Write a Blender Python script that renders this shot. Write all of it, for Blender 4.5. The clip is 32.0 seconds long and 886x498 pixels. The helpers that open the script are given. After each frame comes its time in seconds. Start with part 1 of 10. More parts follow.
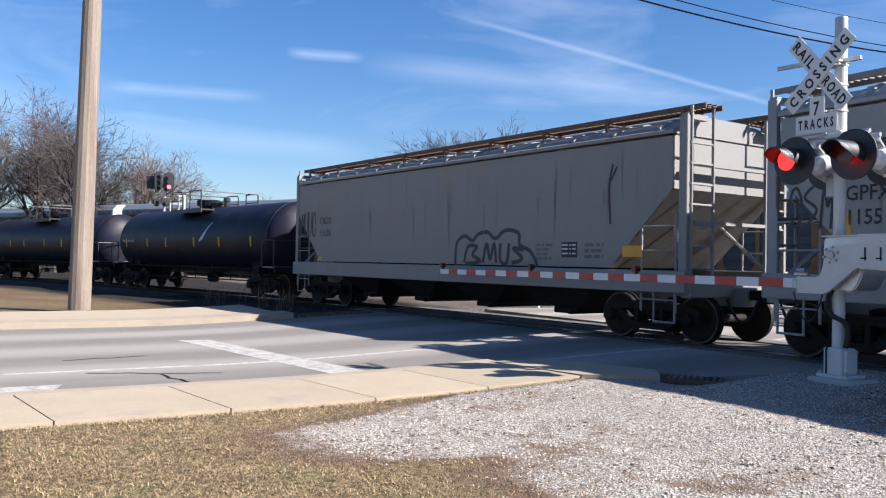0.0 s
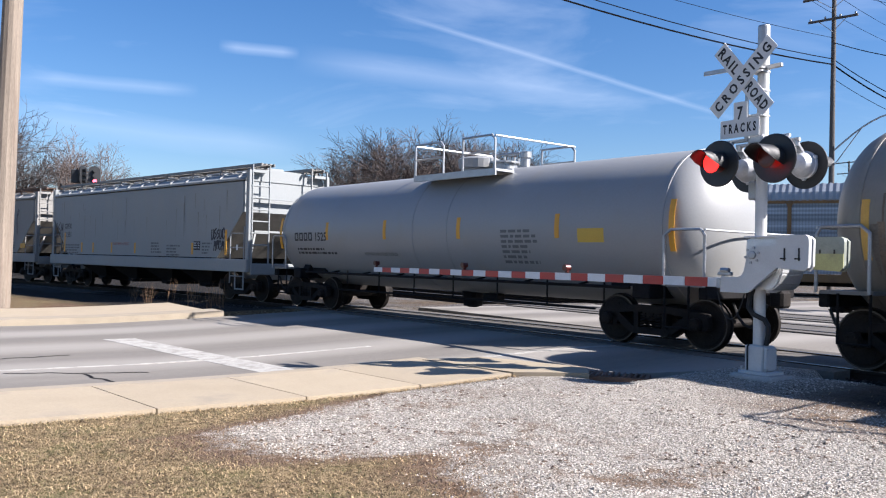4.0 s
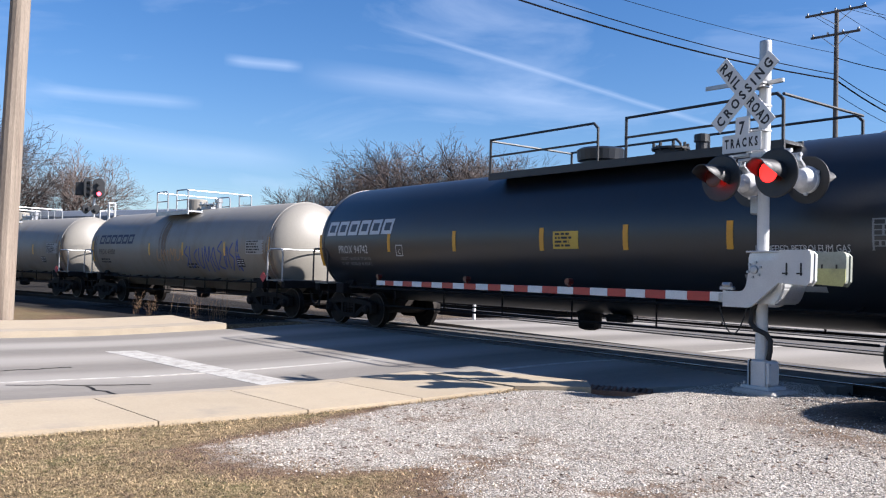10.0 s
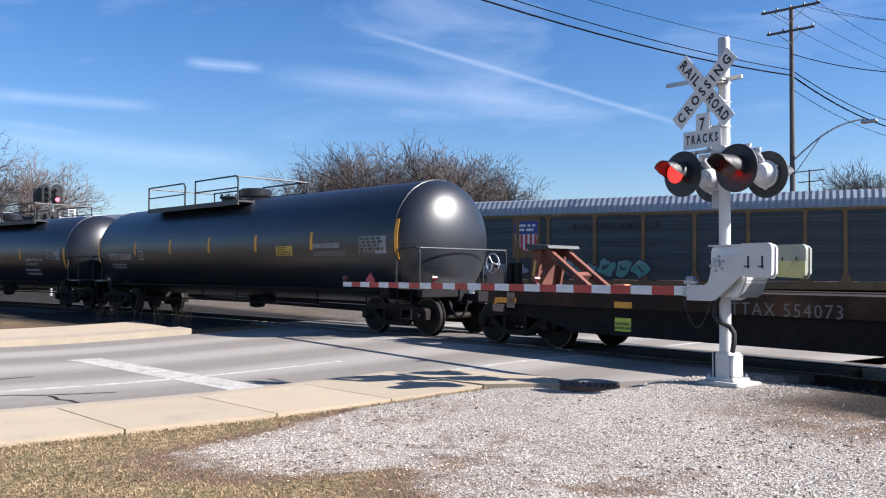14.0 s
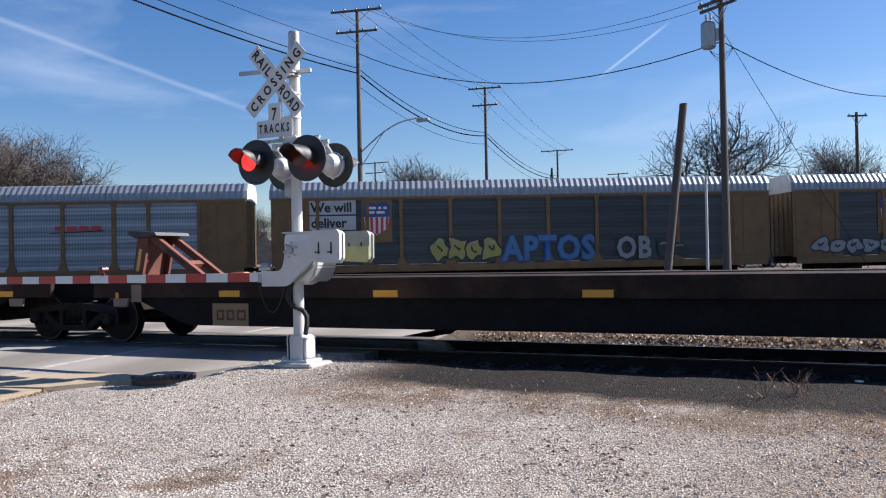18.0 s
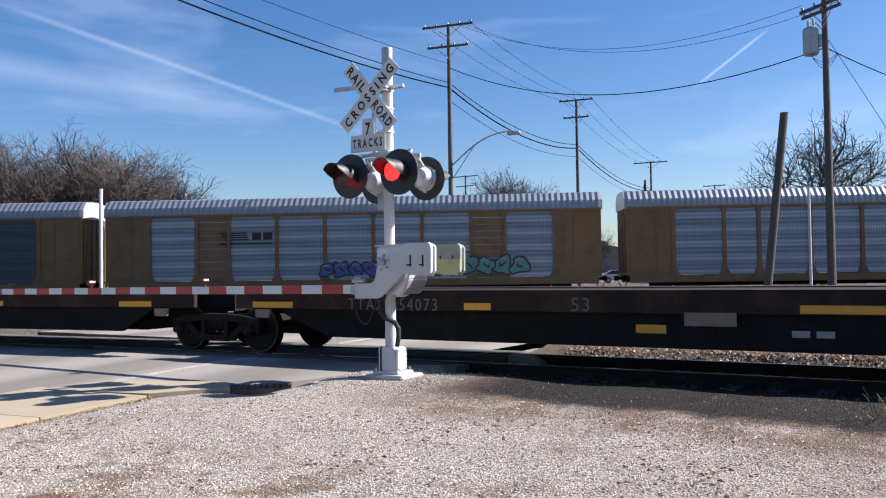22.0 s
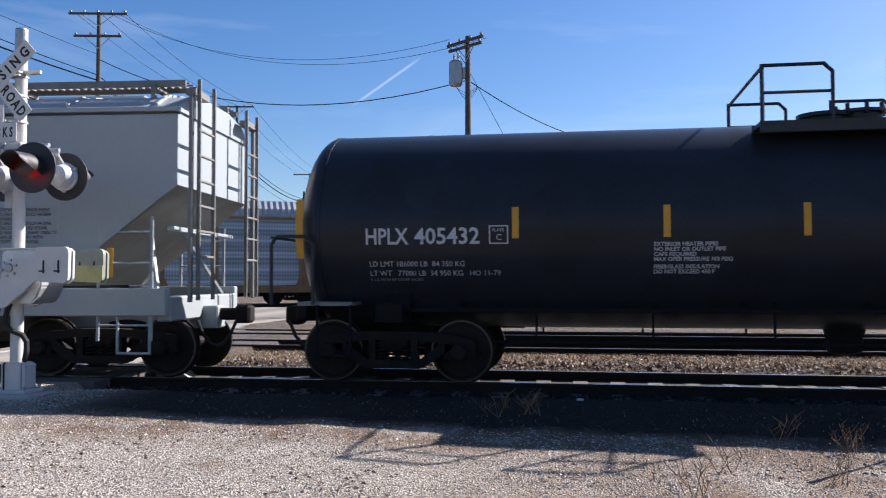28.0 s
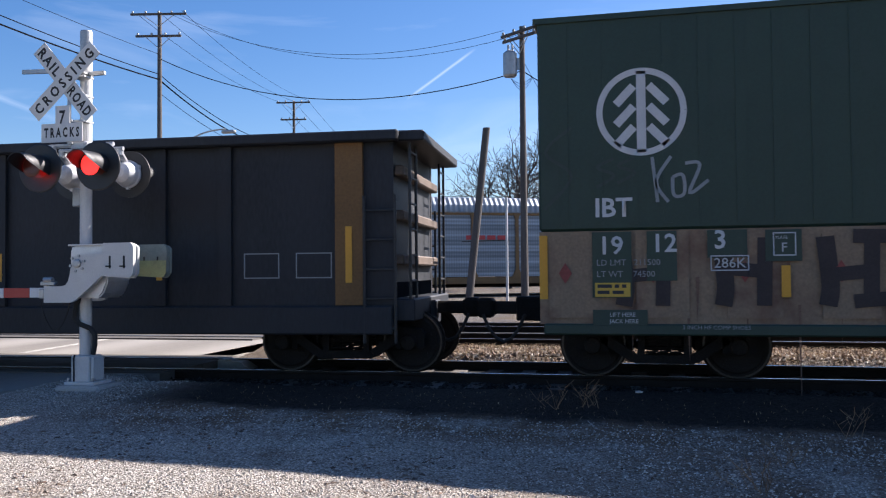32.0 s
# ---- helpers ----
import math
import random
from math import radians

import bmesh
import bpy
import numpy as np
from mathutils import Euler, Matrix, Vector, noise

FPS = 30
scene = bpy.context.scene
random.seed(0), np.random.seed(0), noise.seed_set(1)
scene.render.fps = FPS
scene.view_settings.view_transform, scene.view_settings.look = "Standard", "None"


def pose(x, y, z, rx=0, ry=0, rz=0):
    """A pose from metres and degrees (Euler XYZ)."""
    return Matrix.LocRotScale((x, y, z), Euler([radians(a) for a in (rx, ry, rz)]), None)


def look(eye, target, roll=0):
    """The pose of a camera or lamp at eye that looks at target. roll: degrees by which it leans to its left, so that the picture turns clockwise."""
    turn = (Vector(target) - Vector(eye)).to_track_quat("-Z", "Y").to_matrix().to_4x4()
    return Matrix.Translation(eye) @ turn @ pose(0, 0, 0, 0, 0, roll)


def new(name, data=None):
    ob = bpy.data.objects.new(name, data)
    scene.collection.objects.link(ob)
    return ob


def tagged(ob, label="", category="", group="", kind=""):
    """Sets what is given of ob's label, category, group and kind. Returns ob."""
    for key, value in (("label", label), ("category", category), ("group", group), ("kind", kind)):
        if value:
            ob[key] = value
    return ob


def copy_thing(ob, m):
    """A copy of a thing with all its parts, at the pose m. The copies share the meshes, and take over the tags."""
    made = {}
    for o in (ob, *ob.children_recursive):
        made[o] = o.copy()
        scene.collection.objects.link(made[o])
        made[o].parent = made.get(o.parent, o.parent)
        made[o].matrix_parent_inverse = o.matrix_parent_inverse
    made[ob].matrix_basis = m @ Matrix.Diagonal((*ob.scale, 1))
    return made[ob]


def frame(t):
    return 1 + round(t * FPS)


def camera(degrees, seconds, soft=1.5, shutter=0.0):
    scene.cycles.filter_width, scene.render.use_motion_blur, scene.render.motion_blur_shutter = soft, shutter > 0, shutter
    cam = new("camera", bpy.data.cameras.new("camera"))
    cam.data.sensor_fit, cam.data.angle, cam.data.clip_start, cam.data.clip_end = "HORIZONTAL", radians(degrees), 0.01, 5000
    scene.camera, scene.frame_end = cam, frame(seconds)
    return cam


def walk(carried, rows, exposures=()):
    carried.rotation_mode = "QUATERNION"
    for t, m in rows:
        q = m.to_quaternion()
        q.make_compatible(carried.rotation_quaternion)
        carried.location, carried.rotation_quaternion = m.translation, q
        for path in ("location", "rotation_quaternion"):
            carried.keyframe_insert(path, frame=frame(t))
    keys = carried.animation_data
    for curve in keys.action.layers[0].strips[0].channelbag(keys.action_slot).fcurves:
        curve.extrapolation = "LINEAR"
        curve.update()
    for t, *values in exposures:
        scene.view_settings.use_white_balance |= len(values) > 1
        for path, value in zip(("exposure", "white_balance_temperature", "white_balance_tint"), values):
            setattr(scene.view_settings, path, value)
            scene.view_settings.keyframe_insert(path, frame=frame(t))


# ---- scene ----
cam = camera(55.6, 32.0, soft=1.15, shutter=0.05)
PATH = [
    (0.0, -0.052, -0.033, 1.600, 90.780, -0.953, 60.930),
    (0.5, -0.055, -0.026, 1.600, 90.945, -0.691, 58.951),
    (1.0, -0.047, -0.020, 1.600, 91.031, -0.426, 57.671),
    (1.5, -0.036, -0.016, 1.600, 91.030, -0.666, 56.795),
    (2.0, -0.022, -0.010, 1.600, 90.842, -0.891, 56.265),
    (2.5, -0.027, -0.007, 1.600, 90.710, -1.030, 55.909),
    (3.0, -0.022, -0.013, 1.600, 90.697, -1.202, 55.859),
    (3.5, -0.030, -0.015, 1.600, 90.781, -1.187, 56.264),
    (5.5, -0.053, -0.006, 1.601, 90.687, -1.388, 56.697),
    (6.0, -0.052, -0.004, 1.601, 90.556, -1.192, 56.329),
    (6.5, -0.041, 0.001, 1.601, 90.598, -0.971, 56.356),
    (7.0, -0.036, 0.005, 1.601, 90.781, -1.128, 56.568),
    (7.5, -0.035, 0.000, 1.600, 90.871, -1.186, 56.231),
    (8.0, -0.034, -0.005, 1.600, 91.375, -1.191, 55.852),
    (8.5, -0.025, -0.007, 1.600, 91.996, -1.104, 55.822),
    (9.0, -0.022, -0.012, 1.600, 92.130, -1.149, 56.008),
    (9.5, -0.027, -0.014, 1.600, 91.989, -1.325, 56.425),
    (10.0, -0.017, -0.016, 1.600, 91.661, -1.475, 56.688),
    (10.5, -0.022, -0.016, 1.600, 91.547, -1.477, 56.078),
    (11.0, -0.033, -0.015, 1.600, 91.518, -1.819, 55.413),
    (11.5, -0.033, -0.014, 1.600, 91.751, -2.063, 54.824),
    (12.0, -0.027, -0.002, 1.600, 92.052, -1.357, 54.236),
    (12.5, -0.031, 0.001, 1.600, 92.103, -0.986, 53.822),
    (13.0, -0.029, -0.009, 1.600, 92.083, -0.621, 53.976),
    (13.5, -0.018, -0.031, 1.600, 91.709, -0.249, 54.587),
    (15.5, -0.017, -0.029, 1.600, 91.810, 0.101, 48.849),
    (16.0, -0.003, -0.018, 1.600, 91.647, 0.818, 44.373),
    (16.5, 0.017, -0.002, 1.600, 91.359, 1.040, 39.134),
    (17.0, 0.043, 0.021, 1.600, 90.833, 1.306, 33.414),
    (17.5, 0.040, 0.015, 1.600, 90.393, 1.613, 29.261),
    (18.0, 0.028, 0.002, 1.600, 90.616, 1.121, 26.310),
    (18.5, 0.031, 0.005, 1.600, 90.948, 1.146, 24.388),
    (19.0, 0.043, 0.011, 1.600, 91.173, 1.590, 22.101),
    (19.5, 0.043, 0.012, 1.600, 91.597, 1.969, 22.162),
    (20.0, 0.035, 0.009, 1.600, 91.758, 1.807, 24.536),
    (20.5, 0.029, 0.006, 1.600, 91.829, 1.188, 26.816),
    (21.0, 0.023, 0.004, 1.600, 91.793, 1.107, 28.745),
    (21.5, 0.019, 0.004, 1.600, 91.618, 0.998, 30.635),
    (22.0, 0.013, 0.001, 1.600, 91.610, 0.843, 32.439),
    (22.5, 0.002, -0.005, 1.600, 91.631, 0.823, 34.247),
    (23.0, -0.002, -0.010, 1.600, 91.497, 0.870, 35.912),
    (23.5, 0.001, -0.008, 1.600, 91.383, 0.800, 36.151),
    (24.0, 0.003, -0.005, 1.600, 91.439, 0.408, 34.335),
    (24.5, 0.007, -0.003, 1.600, 91.625, 0.081, 32.642),
    (26.5, 0.031, 0.009, 1.600, 91.843, 0.207, 30.436),
    (27.0, 0.035, 0.013, 1.600, 91.749, -0.072, 25.802),
    (27.5, 0.042, 0.019, 1.600, 91.881, 0.099, 17.083),
    (28.0, 0.043, 0.020, 1.600, 92.076, 0.106, 9.409),
    (28.5, 0.038, 0.021, 1.600, 91.891, 0.703, 5.064),
    (29.0, 0.035, 0.023, 1.600, 91.297, 0.544, 5.564),
    (29.5, 0.035, 0.028, 1.600, 90.752, 0.814, 8.726),
    (30.0, 0.036, 0.035, 1.600, 90.742, 0.474, 10.686),
    (30.5, 0.039, 0.037, 1.600, 90.600, 0.246, 11.151),
    (31.0, 0.041, 0.032, 1.600, 90.836, 0.137, 11.501),
    (31.5, 0.043, 0.029, 1.600, 91.276, 0.293, 12.014),
    (32.0, 0.044, 0.023, 1.600, 91.568, 0.537, 13.228),
]
walk(cam, [(r[0], pose(*r[1:])) for r in PATH], exposures=[(0.0, 1.45, 5850, 16), (13.5, 1.45, 5850, 16), (16.0, 1.42, 5950, 17), (17.0, 1.27, 5950, 17), (18.0, 1.22, 5950, 17), (21.0, 1.26, 5950, 17), (22.5, 1.42, 5950, 17), (24.0, 1.72, 5950, 17), (27.0, 1.62, 5950, 17), (28.0, 1.27, 5950, 17), (29.0, 1.24, 5950, 17), (30.5, 1.42, 5950, 17), (32.0, 1.54, 6000, 18)])

# ---- light ----
SUN_DIR = Vector((1.03, 0.93, 1.0)).normalized()
SUN_EL = math.asin(SUN_DIR.z)
world = bpy.data.worlds.new("sky_world")
scene.world = world
world.use_nodes = True
wn, wl = world.node_tree.nodes, world.node_tree.links
wn.clear()
w_out = wn.new("ShaderNodeOutputWorld")
w_bg = wn.new("ShaderNodeBackground")
w_sky = wn.new("ShaderNodeTexSky")
w_sky.sky_type = "NISHITA"
w_sky.sun_disc = False
w_sky.sun_elevation = SUN_EL
w_sky.sun_rotation = math.atan2(SUN_DIR.x, SUN_DIR.y)
w_sky.air_density, w_sky.dust_density, w_sky.ozone_density = 1.0, 0.6, 2.5
w_bg.inputs["Strength"].default_value = 0.051
# thin streaky cirrus over the blue, laid out on the direction of view from the ground
w_tc = wn.new("ShaderNodeTexCoord")
w_map = wn.new("ShaderNodeMapping")
w_map.inputs["Scale"].default_value = (1.6, 2.6, 9.0)
w_map.inputs["Rotation"].default_value = (0.0, 0.12, 0.35)
w_noise = wn.new("ShaderNodeTexNoise")
w_noise.inputs["Scale"].default_value = 1.5
w_noise.inputs["Detail"].default_value = 7.0
w_noise.inputs["Roughness"].default_value = 0.55
w_noise.inputs["Distortion"].default_value = 0.7
w_ramp = wn.new("ShaderNodeValToRGB")
w_ramp.color_ramp.elements[0].position, w_ramp.color_ramp.elements[0].color = 0.53, (0, 0, 0, 1)
w_ramp.color_ramp.elements[1].position, w_ramp.color_ramp.elements[1].color = 0.80, (1, 1, 1, 1)
w_mix = wn.new("ShaderNodeMixRGB")
w_mix.inputs["Color2"].default_value = (7.5, 8.2, 9.0, 1)
w_mul = wn.new("ShaderNodeMath")
w_mul.operation = "MULTIPLY"
w_mul.inputs[1].default_value = 0.24
wl.new(w_tc.outputs["Generated"], w_map.inputs["Vector"])
wl.new(w_map.outputs["Vector"], w_noise.inputs["Vector"])
wl.new(w_noise.outputs["Fac"], w_ramp.inputs["Fac"])
wl.new(w_ramp.outputs["Color"], w_mul.inputs[0])
wl.new(w_mul.outputs[0], w_mix.inputs["Fac"])
w_sat = wn.new("ShaderNodeHueSaturation")
w_sat.inputs["Saturation"].default_value = 1.28
w_sat.inputs["Hue"].default_value = 0.504
wl.new(w_sky.outputs["Color"], w_sat.inputs["Color"])
wl.new(w_sat.outputs["Color"], w_mix.inputs["Color1"])
w_last = w_mix.outputs["Color"]


def w_math(op, a, b):
    k = wn.new("ShaderNodeMath")
    k.operation = op
    for i, v in enumerate((a, b)):
        if isinstance(v, float):
            k.inputs[i].default_value = v
        else:
            wl.new(v, k.inputs[i])
    return k.outputs[0]


def w_dot(v):
    k = wn.new("ShaderNodeVectorMath")
    k.operation = "DOT_PRODUCT"
    wl.new(w_tc.outputs["Generated"], k.inputs[0])
    k.inputs[1].default_value = v
    return k.outputs["Value"]


def w_edge(v, lo, hi):
    k = wn.new("ShaderNodeMapRange")
    k.inputs["From Min"].default_value, k.inputs["From Max"].default_value = lo, hi
    wl.new(v, k.inputs["Value"])
    return k.outputs["Result"]


# vapour trails: thin bands along great circles, frayed by noise
for d1, d2, width, amount in (((-0.854, 0.511, 0.285), (-0.645, 0.80, 0.18), 0.0042, 0.17), ((-0.2626, 0.9681, 0.2128), (-0.1985, 0.993, 0.2647), 0.0022, 0.32), ((-0.90, 0.43, 0.23), (-0.70, 0.70, 0.19), 0.020, 0.16), ((-0.976, 0.121, 0.182), (-0.945, 0.271, 0.185), 0.009, 0.15), ((-0.92, 0.312, 0.235), (-0.895, 0.38, 0.233), 0.008, 0.22), ((-0.983, 0.118, 0.141), (-0.918, 0.375, 0.128), 0.020, 0.13)):
    d1, d2 = Vector(d1).normalized(), Vector(d2).normalized()
    mid = (d1 + d2).normalized()
    half = d1.angle(d2) / 2
    band = w_edge(w_math("ABSOLUTE", w_math("ADD", w_dot(d1.cross(d2).normalized()), w_math("MULTIPLY", w_math("SUBTRACT", w_noise.outputs["Fac"], 0.5), width)), 0.0), width, 0.0)
    along = w_edge(w_dot(mid), math.cos(half * 1.25), math.cos(half * 0.7))
    k = wn.new("ShaderNodeMixRGB")
    k.inputs["Color2"].default_value = (9.0, 9.6, 10.2, 1)
    wl.new(w_math("MULTIPLY", w_math("MULTIPLY", band, along), amount), k.inputs["Fac"])
    wl.new(w_last, k.inputs["Color1"])
    w_last = k.outputs["Color"]
wl.new(w_last, w_bg.inputs["Color"])
wl.new(w_bg.outputs["Background"], w_out.inputs["Surface"])

sun_data = bpy.data.lights.new("sun", "SUN")
sun_data.energy = 5.0
sun_data.angle = radians(0.55)
sun_data.color = (1.0, 0.915, 0.78)
sun = new("sun", sun_data)
sun.matrix_world = look(SUN_DIR * 60, (0, 0, 0))


# ---- materials ----
def mat(name, color, rough=0.7, metal=0.0, spread=0.12, scale=3.0, fine=40.0, bump=0.15, dirt=None, dirt_amount=0.0, dirt_scale=1.2, stretch=(1, 1, 1), spec=0.5, per_object=0.0, island=0.0):
    """Base colour varied at two scales, with optional blotches of a second colour, and fine relief."""
    m = bpy.data.materials.new(name)
    m.use_nodes = True
    n, l = m.node_tree.nodes, m.node_tree.links
    b = n["Principled BSDF"]
    b.inputs["Roughness"].default_value = rough
    b.inputs["Metallic"].default_value = metal
    b.inputs["Specular IOR Level"].default_value = spec
    tc = n.new("ShaderNodeTexCoord")
    mp = n.new("ShaderNodeMapping")
    mp.inputs["Scale"].default_value = stretch
    l.new(tc.outputs["Object"], mp.inputs["Vector"])
    coarse = n.new("ShaderNodeTexNoise")
    coarse.inputs["Scale"].default_value = scale
    coarse.inputs["Detail"].default_value = 6.0
    grain = n.new("ShaderNodeTexNoise")
    grain.inputs["Scale"].default_value = fine
    grain.inputs["Detail"].default_value = 3.0
    l.new(mp.outputs["Vector"], coarse.inputs["Vector"])
    l.new(mp.outputs["Vector"], grain.inputs["Vector"])
    add = n.new("ShaderNodeMath")
    add.operation = "ADD"
    l.new(coarse.outputs["Fac"], add.inputs[0])
    l.new(grain.outputs["Fac"], add.inputs[1])
    ramp = n.new("ShaderNodeValToRGB")
    lo = [max(c * (1 - spread * 1.6), 0) for c in color[:3]]
    hi = [min(c * (1 + spread * 1.6), 1) for c in color[:3]]
    ramp.color_ramp.elements[0].position, ramp.color_ramp.elements[0].color = 0.33, (*lo, 1)
    ramp.color_ramp.elements[1].position, ramp.color_ramp.elements[1].color = 0.67, (*hi, 1)
    half = n.new("ShaderNodeMath")
    half.operation = "MULTIPLY"
    half.inputs[1].default_value = 0.5
    l.new(add.outputs[0], half.inputs[0])
    l.new(half.outputs[0], ramp.inputs["Fac"])
    out = ramp.outputs["Color"]
    if dirt:
        dn = n.new("ShaderNodeTexNoise")
        dn.inputs["Scale"].default_value = dirt_scale
        dn.inputs["Detail"].default_value = 8.0
        dn.inputs["Roughness"].default_value = 0.65
        l.new(mp.outputs["Vector"], dn.inputs["Vector"])
        dr = n.new("ShaderNodeValToRGB")
        dr.color_ramp.elements[0].position = 0.62 - 0.35 * dirt_amount
        dr.color_ramp.elements[1].position = 0.80 - 0.30 * dirt_amount
        l.new(dn.outputs["Fac"], dr.inputs["Fac"])
        mx = n.new("ShaderNodeMixRGB")
        mx.inputs["Color2"].default_value = (*dirt[:3], 1)
        l.new(dr.outputs["Color"], mx.inputs["Fac"])
        l.new(out, mx.inputs["Color1"])
        out = mx.outputs["Color"]
    if per_object:
        oi = n.new("ShaderNodeObjectInfo")
        hs = n.new("ShaderNodeHueSaturation")
        mr = n.new("ShaderNodeMapRange")
        mr.inputs["To Min"].default_value = 1 - per_object
        mr.inputs["To Max"].default_value = 1 + per_object
        l.new(oi.outputs["Random"], mr.inputs["Value"])
        l.new(mr.outputs["Result"], hs.inputs["Value"])
        l.new(out, hs.inputs["Color"])
        out = hs.outputs["Color"]
    if island:
        gi = n.new("ShaderNodeNewGeometry")
        hi_ = n.new("ShaderNodeHueSaturation")
        mi = n.new("ShaderNodeMapRange")
        mi.inputs["To Min"].default_value = 1 - island
        mi.inputs["To Max"].default_value = 1 + island
        l.new(gi.outputs["Random Per Island"], mi.inputs["Value"])
        l.new(mi.outputs["Result"], hi_.inputs["Value"])
        l.new(out, hi_.inputs["Color"])
        out = hi_.outputs["Color"]
    l.new(out, b.inputs["Base Color"])
    if bump:
        bp = n.new("ShaderNodeBump")
        bp.inputs["Strength"].default_value = bump
        bp.inputs["Distance"].default_value = 0.02
        l.new(add.outputs[0], bp.inputs["Height"])
        l.new(bp.outputs["Normal"], b.inputs["Normal"])
    return m


def glow(name, color, strength):
    m = bpy.data.materials.new(name)
    m.use_nodes = True
    b = m.node_tree.nodes["Principled BSDF"]
    b.inputs["Base Color"].default_value = (*color, 1)
    b.inputs["Emission Color"].default_value = (*color, 1)
    b.inputs["Emission Strength"].default_value = strength
    return m


